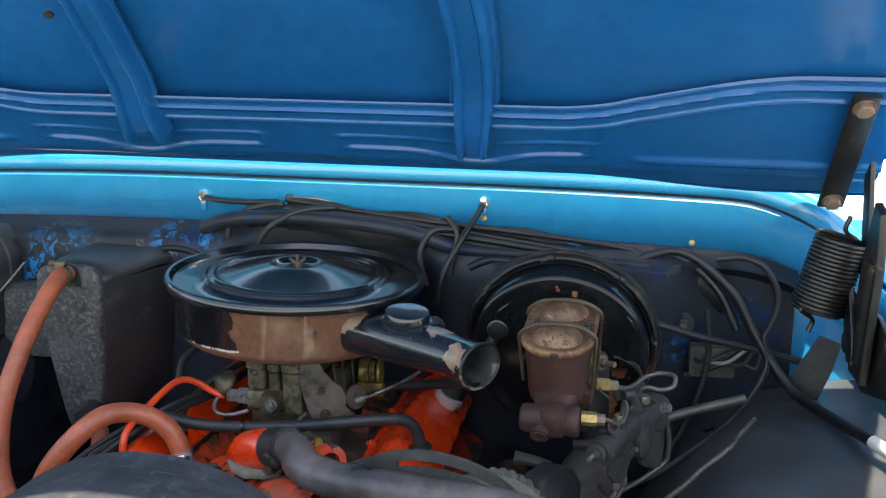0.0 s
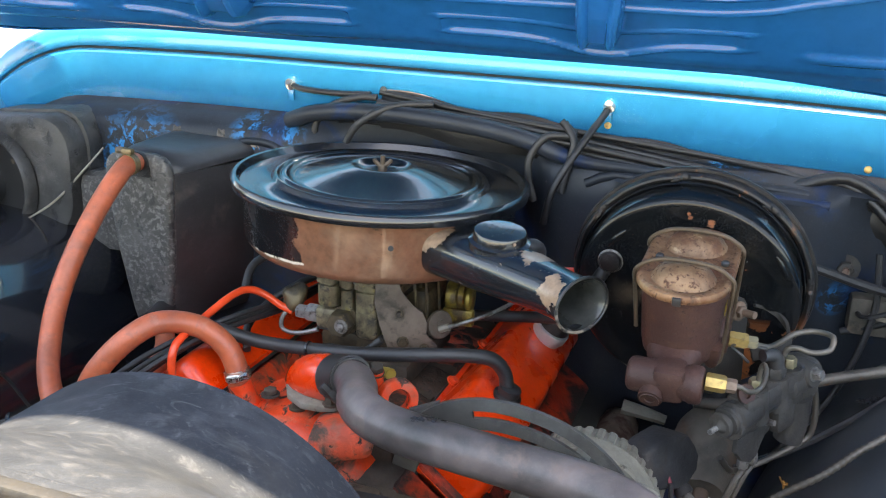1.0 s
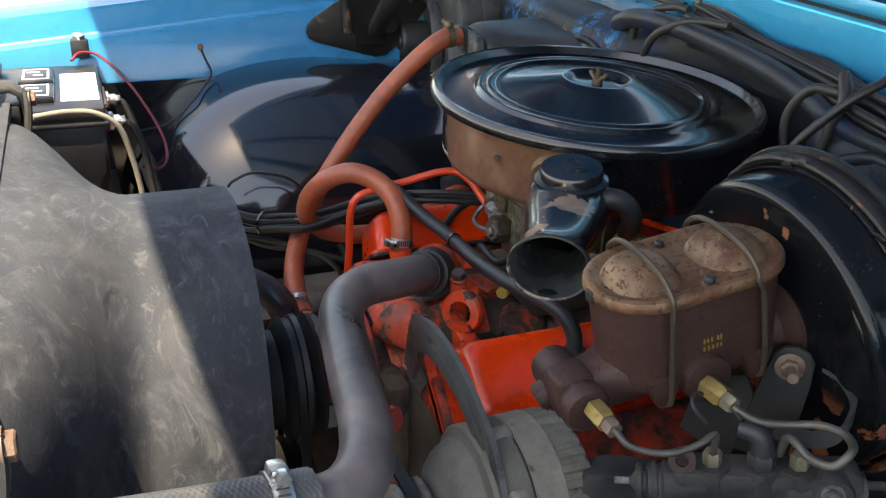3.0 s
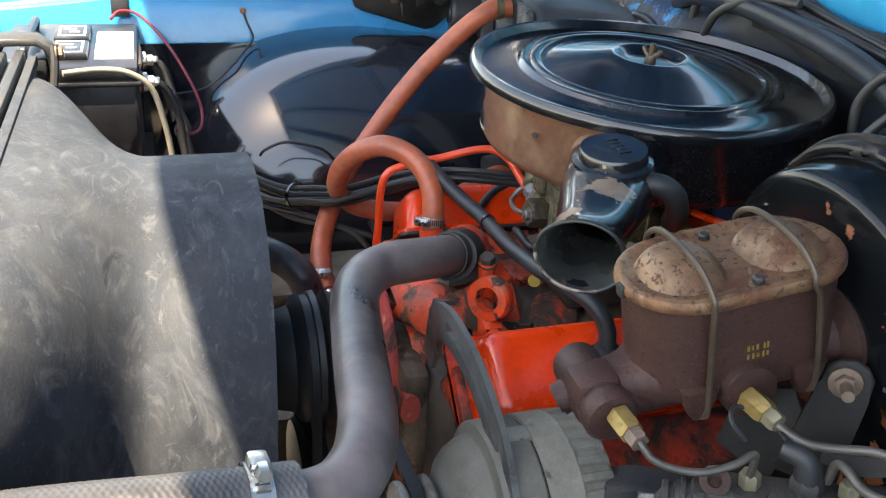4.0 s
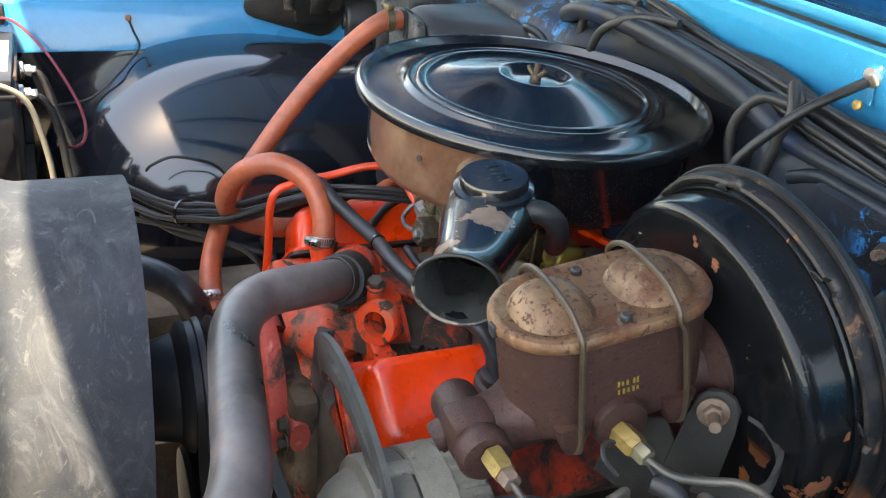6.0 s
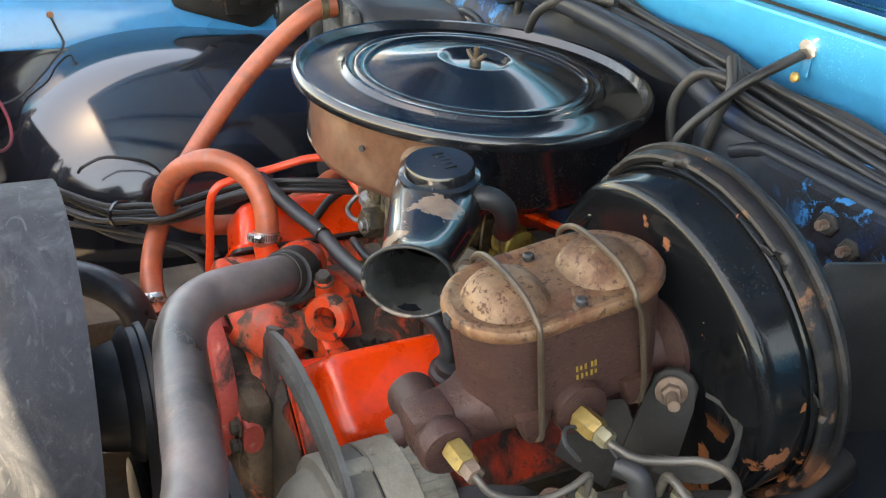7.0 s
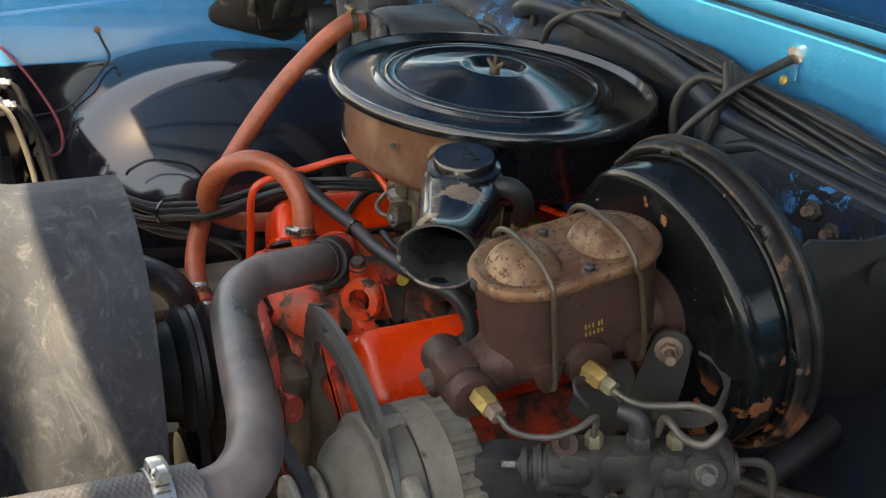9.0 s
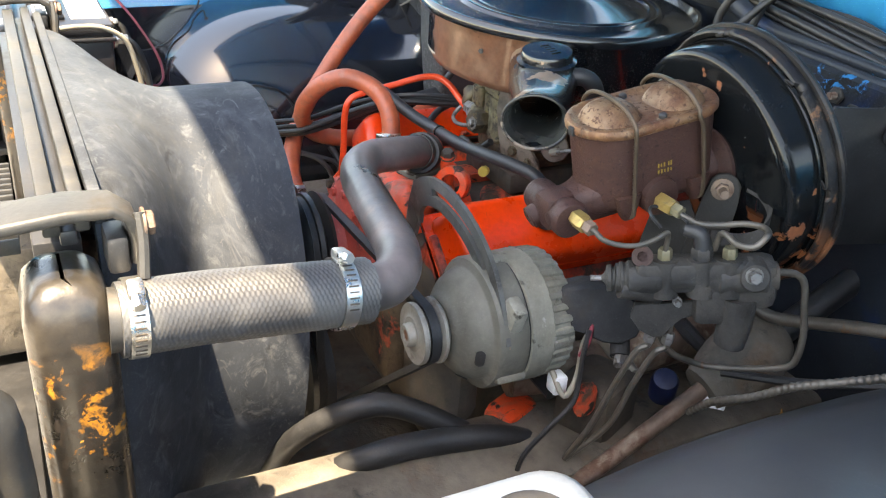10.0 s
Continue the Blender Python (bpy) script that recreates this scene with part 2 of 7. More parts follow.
ALU = mat("cast_aluminium", (0.24, 0.23, 0.19), 0.66, 0.12, vary=0.15, vscale=30, bump=(350, 0.25), layers=[((0.17, 0.152, 0.115), 0.75, 0.1, 18, 0.46, 0.7), ((0.04, 0.035, 0.028), 0.8, 0, 50, 0.62, 0.7), ((0.33, 0.32, 0.29), 0.5, 0.4, 80, 0.64, 0.7)])
ALU_GRIMY = mat("grimy_cast_aluminium", (0.135, 0.130, 0.108), 0.6, 0.1, vary=0.16, vscale=14, bump=(300, 0.15), layers=[((0.075, 0.070, 0.058), 0.7, 0, 12, 0.48, 0.72), ((0.22, 0.21, 0.18), 0.55, 0.2, 20, 0.58, 0.74)])
PULLEY = mat("worn_pulley_steel", (0.27, 0.25, 0.215), 0.5, 0.35, vary=0.15, bump=(220, 0.1), layers=[((0.15, 0.11, 0.08), 0.7, 0.1, 30, 0.54, 0.68)])
ARC_STEEL = mat("wiped_grey_steel", (0.105, 0.106, 0.100), 0.40, 0.35, vary=0.2, vscale=14, bump=(240, 0.12), layers=[((0.05, 0.05, 0.048), 0.6, 0.1, 18, 0.52, 0.70), ((0.17, 0.168, 0.155), 0.35, 0.5, 30, 0.60, 0.72)])
TAN_DIRT = mat("caked_tan_dirt", (0.125, 0.088, 0.058), 0.8, vary=0.3, vscale=18, bump=(90, 0.9), layers=[((0.03, 0.024, 0.02), 0.7, 0, 22, 0.52, 0.62), ((0.55, 0.09, 0.04), 0.5, 0, 16, 0.60, 0.64)])
PALE_NUT = mat("yellowed_zinc_nut", (0.27, 0.235, 0.15), 0.4, 0.5, vary=0.15, bump=(240, 0.15), layers=[((0.12, 0.09, 0.05), 0.6, 0.2, 50, 0.54, 0.66)])
VALVE_GREY = mat("grimy_dark_zinc", (0.040, 0.038, 0.036), 0.6, 0.1, vary=0.25, bump=(140, 0.6), spec=0.35, layers=[((0.068, 0.058, 0.048), 0.85, 0, 25, 0.48, 0.72), ((0.02, 0.018, 0.017), 0.5, 0, 40, 0.6, 0.68)])
BATTERY_CASE = mat("battery_plastic", (0.012, 0.012, 0.014), 0.35, vary=0.15, bump=(200, 0.04), layers=[((0.10, 0.10, 0.105), 0.7, 0, 9, 0.45, 0.8)])
WHITE_LABEL = mat("white_label", (0.78, 0.79, 0.8), 0.5, dust=0, vary=0.03, bump=(200, 0.0))
BAR_GREY = mat("grey_print", (0.2, 0.21, 0.22), 0.5, vary=0.03, bump=(200, 0.0))
YELLOW_PRINT = mat("yellow_ink", (0.26, 0.165, 0.025), 0.6, vary=0.1, bump=(200, 0.0))
JAR = mat("white_translucent_plastic", (0.55, 0.53, 0.47), 0.4, vary=0.05, bump=(100, 0.03))
CABLE_TAN = mat("tan_cable", (0.24, 0.215, 0.17), 0.5, vary=0.1, bump=(200, 0.05))
RED_WIRE = mat("red_wire", (0.22, 0.02, 0.035), 0.45, vary=0.1, bump=(200, 0.05))
RUST_ROD = mat("rusty_shaft", (0.17, 0.115, 0.085), 0.55, 0.2, vary=0.25, bump=(150, 0.25), layers=[((0.10, 0.05, 0.033), 0.8, 0, 34, 0.5, 0.62), ((0.26, 0.21, 0.16), 0.7, 0, 24, 0.56, 0.66)])
BLUE_CAP = mat("blue_filter", (0.004, 0.010, 0.04), 0.45, vary=0.1)
RAD_METAL = mat("radiator_aluminium", (0.044, 0.043, 0.041), 0.55, 0.3, vary=0.15, bump=(150, 0.1), layers=[((0.075, 0.066, 0.050), 0.7, 0.2, 18, 0.5, 0.75)])
def tank_region(nt, co):
    sep = nt.nodes.new("ShaderNodeSeparateXYZ")
    nt.links.new(co, sep.inputs[0])
    return {"low": maths(nt, "MULTIPLY", ramp_mask(nt, sep.outputs[2], 0.475, 0.44), ramp_mask(nt, sep.outputs[2], 0.345, 0.375)), "high": ramp_mask(nt, sep.outputs[2], 0.44, 0.47)}


# Pale brown top puts the sunlit upper tank into the paint; rust is lower
TANK_BLACK = mat("radiator_black_paint", (0.012, 0.011, 0.010), 0.3, dust=0.08, vary=0.2, bump=(150, 0.15), coat=0.2, region=tank_region,
                 layers=[((0.11, 0.09, 0.068), 0.42, 0.3, 9, 0.35, 0.65, "high"), ((0.42, 0.17, 0.015), 0.75, 0, 50, 0.55, 0.62, 0.4, "low"), ((0.02, 0.014, 0.01), 0.6, 0, 130, 0.52, 0.58, 0.6, "low"), ((0.55, 0.28, 0.03), 0.75, 0, 70, 0.69, 0.71)])
BRACKET_METAL = mat("weathered_zinc_bracket", (0.045, 0.043, 0.040), 0.5, 0.3, vary=0.15, bump=(150, 0.15), layers=[((0.058, 0.048, 0.038), 0.7, 0.2, 20, 0.58, 0.7)])
HEATER = mat("speckled_heater_box", (0.052, 0.050, 0.047), 0.6, vary=0.2, vscale=20, bump=(220, 0.45),
             layers=[((0.15, 0.145, 0.135), 0.85, 0, 150, 0.50, 0.62), ((0.09, 0.087, 0.082), 0.8, 0, 14, 0.5, 0.75), ((0.018, 0.018, 0.019), 0.42, 0, 55, 0.56, 0.62)])
HEATER_TOP = mat("dull_heater_lid", (0.035, 0.035, 0.037), 0.42, vary=0.2, vscale=10, bump=(60, 0.25), layers=[((0.12, 0.1, 0.085), 0.8, 0, 16, 0.55, 0.8)])
WRINKLED = mat("wrinkled_dusty_cover", (0.038, 0.037, 0.036), 0.5, vary=0.3, vscale=14, bump=(30, 1.0), layers=[((0.10, 0.092, 0.082), 0.8, 0, 18, 0.50, 0.72), ((0.02, 0.02, 0.021), 0.4, 0, 34, 0.56, 0.64)])
PUTTY = mat("dried_sealer", (0.12, 0.1, 0.085), 0.75, vary=0.3, bump=(90, 0.8), layers=[((0.03, 0.028, 0.026), 0.7, 0, 40, 0.5, 0.6)])
HINGE_BLACK = mat("greasy_hinge_black", (0.012, 0.011, 0.01), 0.4, vary=0.3, bump=(110, 0.3), layers=[((0.16, 0.09, 0.05), 0.8, 0, 24, 0.62, 0.72)])
GROUND = mat("pale_concrete", (0.52, 0.48, 0.41), 0.9, vary=0.06, vscale=1.5, bump=(60, 0.2))
CHASSIS = mat("dusty_chassis", (0.10, 0.085, 0.068), 0.75, vary=0.35, vscale=12, bump=(70, 0.7), layers=[((0.12, 0.065, 0.035), 0.8, 0, 14, 0.52, 0.68), ((0.03, 0.027, 0.024), 0.6, 0, 30, 0.57, 0.67), ((0.18, 0.152, 0.12), 0.9, 0, 9, 0.48, 0.72)])


SHROUD = mat("scuffed_shroud_plastic", (0.033, 0.038, 0.046), 0.62, spec=0.1, vary=0.2, vscale=5, bump=(260, 0.16), stretch=(1, 1.6, 1),
             layers=[((0.047, 0.053, 0.061), 0.5, 0, 7, 0.40, 0.75, 1.0), ((0.071, 0.077, 0.087), 0.6, 0, 8, 0.50, 0.80, 2.5), ((0.098, 0.103, 0.110), 0.65, 0, 13, 0.54, 0.80, 3.2), ((0.061, 0.062, 0.062), 0.6, 0, 5, 0.50, 0.75, 1.0), ((0.115, 0.119, 0.124), 0.65, 0, 22, 0.60, 0.82, 4.0), ((0.28, 0.27, 0.26), 0.7, 0, 150, 0.745, 0.79), ((0.018, 0.018, 0.02), 0.5, 0, 13, 0.62, 0.75, 2.0)])


# ---- mesh helpers ----
BASES = {}


def thing(name, base, label, category, group="", kind=""):
    ob = new(name)
    ob.location = base
    ob.empty_display_size = 0.03
    BASES[name if ob.name == name else ob.name] = Vector(base)
    return tagged(ob, label, category, group, kind)


def finish(name, bm, material, base=(0, 0, 0), sharp=38):
    bmesh.ops.recalc_face_normals(bm, faces=bm.faces[:])
    me = bpy.data.meshes.new(name)
    off = Vector(base)
    for v in bm.verts:
        v.co -= off
    bm.to_mesh(me)
    bm.free()
    for p in me.polygons:
        p.use_smooth = True
    me.set_sharp_from_angle(angle=radians(sharp))
    me.materials.append(material)
    return me


def world_base(ob):
    spot = Vector((0, 0, 0))
    while ob:
        spot += ob.location
        ob = ob.parent
    return spot


def part(name, bm, material, parent, label="", sharp=38):
    """One mesh object under a thing or under a part."""
    ob = new(name, finish(name, bm, material, world_base(parent), sharp))
    ob.parent = parent
    return tagged(ob, label)


def solo(name, bm, material, base, label, category, group="", kind="", sharp=38):
    """A thing that is one mesh."""
    ob = new(name, finish(name, bm, material, base, sharp))
    ob.location = base
    return tagged(ob, label, category, group, kind)


def axes(origin, z, x=(1, 0, 0)):
    """A frame with its z along z and its x near x."""
    z = Vector(z).normalized()
    x = Vector(x)
    x = (x - z * x.dot(z)).normalized()
    y = z.cross(x)
    m = Matrix((x, y, z)).transposed().to_4x4()
    return Matrix.Translation(origin) @ m


def box(bm, centre, size, turn=None, bevel=0.003, segments=2):
    m = Matrix.Translation(centre) @ (turn.to_4x4() if turn else Matrix.Identity(4)) @ Matrix.Diagonal((*size, 1))
    made = bmesh.ops.create_cube(bm, size=1, matrix=m)["verts"]
    if bevel:
        edges = list({e for v in made for e in v.link_edges})
        bmesh.ops.bevel(bm, geom=edges, offset=bevel, segments=segments, affect="EDGES", profile=0.5)
    return bm


def lathe(bm, profile, m, seg=32, cap=True, squash=(1, 1)):
    rings = []
    for r, h in profile:
        rings.append([bm.verts.new(m @ Vector((r * squash[0] * math.cos(2 * math.pi * k / seg), r * squash[1] * math.sin(2 * math.pi * k / seg), h))) for k in range(seg)])
    for a, b in zip(rings, rings[1:]):
        for k in range(seg):
            bm.faces.new((a[k], a[(k + 1) % seg], b[(k + 1) % seg], b[k]))
    if cap:
        bm.faces.new(rings[0][::-1])
        bm.faces.new(rings[-1])
    return bm


def smooth_path(pts, per=8):
    pts = [Vector(p) for p in pts]
    ext = [2 * pts[0] - pts[1], *pts, 2 * pts[-1] - pts[-2]]
    out = []
    for i in range(1, len(ext) - 2):
        a, b, c, d = ext[i - 1:i + 3]
        for k in range(per):
            t = k / per
            out.append(0.5 * (2 * b + (c - a) * t + (2 * a - 5 * b + 4 * c - d) * t * t + (3 * b - a - 3 * c + d) * t ** 3))
    out.append(pts[-1])
    return out


def tube(bm, pts, radius, seg=12, per=8, smooth=True, ripple=None, cap=True):
    """A round tube along pts; radius a number or a function of the share of the way."""
    path = smooth_path(pts, per) if smooth else [Vector(p) for p in pts]
    n = len(path)
    tan = [(path[min(i + 1, n - 1)] - path[max(i - 1, 0)]).normalized() for i in range(n)]
    up = tan[0].orthogonal().normalized()
    rings = []
    for i in range(n):
        up = (up - tan[i] * up.dot(tan[i])).normalized()
        side = tan[i].cross(up)
        r = radius(i / (n - 1)) if callable(radius) else radius
        if ripple:
            r *= 1 + ripple(i)
        rings.append([bm.verts.new(path[i] + r * (math.cos(2 * math.pi * k / seg) * up + math.sin(2 * math.pi * k / seg) * side)) for k in range(seg)])
    for a, b in zip(rings, rings[1:]):
        for k in range(seg):
            bm.faces.new((a[k], a[(k + 1) % seg], b[(k + 1) % seg], b[k]))
    if cap:
        bm.faces.new(rings[0][::-1])
        bm.faces.new(rings[-1])
    return bm


def plate(bm, outline, thick, m, bevel=0.001):
    """A flat outline in the frame m, thick along its z, centred."""
    lo = [bm.verts.new(m @ Vector((x, y, -thick / 2))) for x, y in outline]
    hi = [bm.verts.new(m @ Vector((x, y, thick / 2))) for x, y in outline]
    faces = [bm.faces.new(lo[::-1]), bm.faces.new(hi)]
    n = len(outline)
    for k in range(n):
        faces.append(bm.faces.new((lo[k], lo[(k + 1) % n], hi[(k + 1) % n], hi[k])))
    if bevel:
        edges = list({e for f in faces[:2] for e in f.edges})
        bmesh.ops.bevel(bm, geom=edges, offset=bevel, segments=2, affect="EDGES", profile=0.5)
    return bm


def rounded(w, h, r, seg=5):
    out = []
    for cx, cy, a0 in ((w / 2 - r, h / 2 - r, 0), (-w / 2 + r, h / 2 - r, 90), (-w / 2 + r, -h / 2 + r, 180), (w / 2 - r, -h / 2 + r, 270)):
        for k in range(seg + 1):
            a = radians(a0 + 90 * k / seg)
            out.append((cx + r * math.cos(a), cy + r * math.sin(a)))
    return out


def loft(bm, sections, cap=True):
    """Joins closed outlines of equal length, each a list of points."""
    rings = [[bm.verts.new(p) for p in s] for s in sections]
    n = len(rings[0])
    for a, b in zip(rings, rings[1:]):
        for k in range(n):
            bm.faces.new((a[k], a[(k + 1) % n], b[(k + 1) % n], b[k]))
    if cap:
        bm.faces.new(rings[0][::-1])
        bm.faces.new(rings[-1])
    return bm


def sheet(bm, f, us, vs, thick=0.003):
    """A surface f(u, v) with thickness."""
    grid = [[bm.verts.new(f(u, v)) for u in us] for v in vs]
    faces = [bm.faces.new((a[k], a[k + 1], b[k + 1], b[k])) for a, b in zip(grid, grid[1:]) for k in range(len(us) - 1)]
    bmesh.ops.recalc_face_normals(bm, faces=faces)
    if thick:
        bmesh.ops.solidify(bm, geom=faces, thickness=thick)
    return bm


def hexnut(bm, m, r, h, washer=0.0):
    lathe(bm, [(r * 0.92, 0), (r, 0.12 * h), (r, 0.85 * h), (r * 0.86, h)], m, 6)
    if washer:
        lathe(bm, [(washer, -0.0015), (washer, 0.0005)], m, 16)
    return bm


def span(a, b, n):
    return [a + (b - a) * k / (n - 1) for k in range(n)]


def step(x, a, b):
    t = min(1, max(0, (x - a) / (b - a)))
    return t * t * (3 - 2 * t)


def BM():
    return bmesh.new()


# ---- ground and body shell ----
bm = BM()
sheet(bm, lambda u, v: Vector((u, v, 0)), [-300, -60, -12, -5, -2, 0, 2, 5, 12, 60, 300], [-300, -60, -12, -5, -2, 0, 2, 5, 12, 60, 300], 0)
solo("ground", bm, GROUND, (0, 0, 0), "pale sunlit concrete ground under the truck", "ground", kind="structure")

# cowl: upper firewall face, a seam, and the rounded top panel
def cowl_drop(x):
    return 0.020 * x + 0.05 * max(0, abs(x) - 0.25) ** 2 + 2.2 * max(0, abs(x) - 0.62) ** 2


def cowl_ahead(x):
    return -0.03 * step(abs(x), 0.60, 0.80)


def cowl_strip(profile, thick=0.004):
    def f(u, v):
        y, z = profile[int(v)]
        return Vector((u, y + cowl_ahead(u), z - cowl_drop(u)))
    return sheet(BM(), f, span(-0.84, 0.92, 71), range(len(profile)), thick)


COWL_FACE = [(0.232, 1.195), (0.2165, 1.232), (0.2095, 1.240), (0.203, 1.262), (0.198, 1.285), (0.196, 1.301), (0.200, 1.3065), (0.212, 1.3085)]
COWL_TOP = [(0.206, 1.3095), (0.196, 1.3110), (0.1940, 1.3145), (0.1950, 1.3300), (0.1975, 1.3400), (0.205, 1.3470), (0.22, 1.3505), (0.32, 1.355), (0.62, 1.36)]
cowl = thing("cowl_panel", (0, 0.2, 1.2), "bright blue painted steel cowl above the firewall", "cowl", kind="structure")
part("cowl_face", cowl_strip(COWL_FACE), BLUE, cowl)
part("cowl_top", cowl_strip(COWL_TOP), BLUE, cowl)
bm = BM()
tube(bm, [(x, 0.204 + cowl_ahead(x), 1.3088 - cowl_drop(x)) for x in span(-0.78, 0.76, 40)], 0.0032, 6, 1, False)
part("seam_strip", bm, RUBBER, cowl, "thin black rubber seam")

# firewall: dark sheet with a shelf crease below the cowl
def fw_point(u, v):
    prof = [(0.1935, 1.230), (0.1915, 1.227), (0.180, 1.221), (0.159, 1.209), (0.150, 1.193), (0.150, 1.15), (0.152, 1.05), (0.156, 0.92), (0.17, 0.78), (0.26, 0.62), (0.36, 0.50)]
    y, z = prof[v]
    y += 0.008 * math.exp(-((u - 0.02) / 0.11) ** 2) * (1 if v > 4 else 0)
    y -= 0.010 * step(u, 0.255, 0.275) * step(0.55 - u, 0, 0.03) * (1 if v in (4, 5) else 0)
    y += 0.04 * step(u, 0.50, 0.62) * (1 if v > 3 else 0)
    # pocket behind the air cleaner
    if v > 1:
        y += max(0, 0.207 - y) * step(0.185 - abs(u + 0.005), 0.0, 0.06)
    drop = cowl_drop(u) * (1 if v < 5 else 0.4)
    return Vector((u, y, z - drop))


bm = sheet(BM(), fw_point, span(-0.90, 0.72, 95), range(11), 0.004)
solo("firewall", bm, BLACK_FW, (0, 0.2, 0.7), "black painted steel firewall with blue paint showing through", "firewall", kind="structure")

# fender walls and wheelhouses
def fender_top(y):
    return 1.222 + 0.105 * y


def fender_wall(side):
    def f(u, v):
        prof = [(0.735, -0.19), (0.742, -0.10), (0.757, -0.055), (0.761, -0.047), (0.776, -0.043), (0.780, -0.038), (0.786, -0.008), (0.790, -0.001), (0.80, 0.0), (0.84, 0.008), (0.885, 0.0), (0.905, -0.03), (0.915, -0.12), (0.92, -0.40)]
        x, dz = prof[v]
        return Vector((side * (x + (0.09 if side > 0 else 0)), u, fender_top(u) + dz))
    return sheet(BM(), f, span(-0.95, 0.18, 30), range(14), 0.003)


def wheelhouse(side):
    def f(u, v):
        if side > 0:
            bulge = max(0.03, 1 - abs((u + 0.13) / 0.52) ** 2.6) ** 0.5
            top = 1.045 + 0.035 * step(u, -0.5, -0.12) - 0.012 * step(u, 0.0, 0.15)
        else:
            bulge = max(0.004, 1 - abs((u + 0.03) / (0.475 if u < -0.03 else 0.40)) ** 5.0) ** 0.5
            top = 1.084 - 0.6 * min(0, u + 0.15) ** 2 - 0.012 * step(u, -0.15, 0.0) - (0.22 * (1 - bulge) if u < -0.03 else 0)
        reach = 0.03 + 0.29 * bulge
        a = v * math.pi / 2
        if side < 0:
            return Vector((-0.742 + 0.96 * reach * math.sin(a) ** 0.76, u, 0.70 + (top - 0.705) * max(0, math.cos(a)) ** 0.76 - 0.25 * max(0, v - 0.93) / 0.07))
        x = 0.752 - reach * math.sin(a) ** 0.9 + (0.09 * (1 - step(v, 0.0, 0.3)) if side > 0 else 0)
        top -= 0.055 if side > 0 else 0
        z = top - (0.16 + 0.22 * bulge) * (1 - math.cos(a)) - 0.03 * v - (0.22 * max(0, v - 0.93) / 0.07)
        return Vector((side * x, u, z))
    return sheet(BM(), f, span(-0.66, 0.205, 68), span(0, 1.0, 36), 0.003)


for side, name in ((-1, "passenger"), (1, "driver")):
    wall = thing("fender_wall", (side * 0.76, -0.3, 1.0), "bright blue painted inner fender wall with a stepped top edge", "fender", kind="structure")
    part("fender_panel", fender_wall(side), BLUE, wall)
    part("wheelhouse", wheelhouse(side), WHEELHOUSE if side < 0 else PALE_LINER, wall, "glossy black wheelhouse liner")

liner = sheet(BM(), lambda u, v: Vector((-0.7305 + 0.004 * math.sin(9 * u), u, v)), span(-0.80, -0.20, 20), span(0.60, 1.054, 10), 0.003)
solo("fender_liner", liner, WHEELHOUSE, (-0.73, -0.5, 0.8), "black painted lower fender panel ahead of the wheelhouse", "fender liner", kind="structure")
side_panel = thing("cowl_side", (0.85, 0.2, 0.9), "blue painted cowl side panel behind the hinge", "cowl side", kind="structure")
part("panel", box(BM(), (0.85, 0.215, 0.98), (0.30, 0.01, 0.56), bevel=0.003), BLUE, side_panel)
part("stay_plate", plate(BM(), [(-0.03, -0.07), (0.0, -0.085), (0.04, 0.02), (0.05, 0.06), (0.02, 0.07), (-0.02, 0.0)], 0.004, axes((0.728, 0.135, 1.03), (-0.2, -1, 0.1)), 0.001), VALVE_GREY, side_panel, "bare metal stay plate")

# Unseen cab block, added to stop sunlit ground bouncing light into the bay
cab = thing("unseen_cab_block", (0, 1.3, 0.4), "plain blue block for the unseen cab, added to shade the ground", "cab", kind="structure")
part("cab_shell", box(BM(), (0, 1.40, 0.88), (1.78, 1.55, 0.92), bevel=0.05), BLUE, cab)
part("cab_floor", box(BM(), (0, 0.50, 0.43), (1.70, 0.55, 0.03), bevel=0.005), CHASSIS, cab)

# front crossmember, frame rails and core support below
for side in (-1, 1):
    bm = box(BM(), (side * 0.36, -0.1, 0.715), (0.13, 1.7, 0.18), bevel=0.012)
    solo("frame_rail", bm, CHASSIS, (side * 0.37, -0.1, 0.63), "dusty dark steel frame rail beside the engine", "frame rail", "frame rails", "structure")
bm = box(BM(), (0.02, -0.27, 0.52), (0.70, 0.40, 0.10), bevel=0.015)
solo("crossmember", bm, CHASSIS, (0, -0.12, 0.48), "dusty steel crossmember under the engine", "crossmember", kind="structure")
core = thing("core_support", (0, -0.70, 0.6), "black painted radiator core support", "core support", kind="structure")
for side in (-1, 1):
    # Extra outer width is added to keep bright ground off the firewall
    part("side_panel", box(BM(), (side * 0.70, -0.74, 0.80), (0.50, 0.02, 0.62), bevel=0.004), BLACK_SATIN, core)
    part("edge_post", tube(BM(), [(side * 0.500, -0.705, 0.60), (side * 0.500, -0.705, 0.85), (side * 0.500, -0.705, 1.06), (side * 0.500, -0.72, 1.085)], 0.016, 14, 4), RAD_METAL, core, "pale grey edge post")
# Added black sheet, blocks the sunlit ground ahead of the radiator
part("ground_screen", box(BM(), (0, -0.81, 0.605), (1.70, 0.22, 0.010), bevel=0.003), BLACK_SATIN, core)
part("lower_rail", box(BM(), (0, -0.69, 0.56), (1.5, 0.06, 0.06), bevel=0.008), BLACK_SATIN, core)
part("upper_rail", box(BM(), (0, -0.775, 1.105), (1.5, 0.06, 0.03), bevel=0.006), BLUE_DARK, core)
# front end: grille bar and fascia close the bay ahead
front = thing("front_fascia", (0, -0.93, 0.6), "blue front panel with a dark grille opening", "front panel", kind="structure")
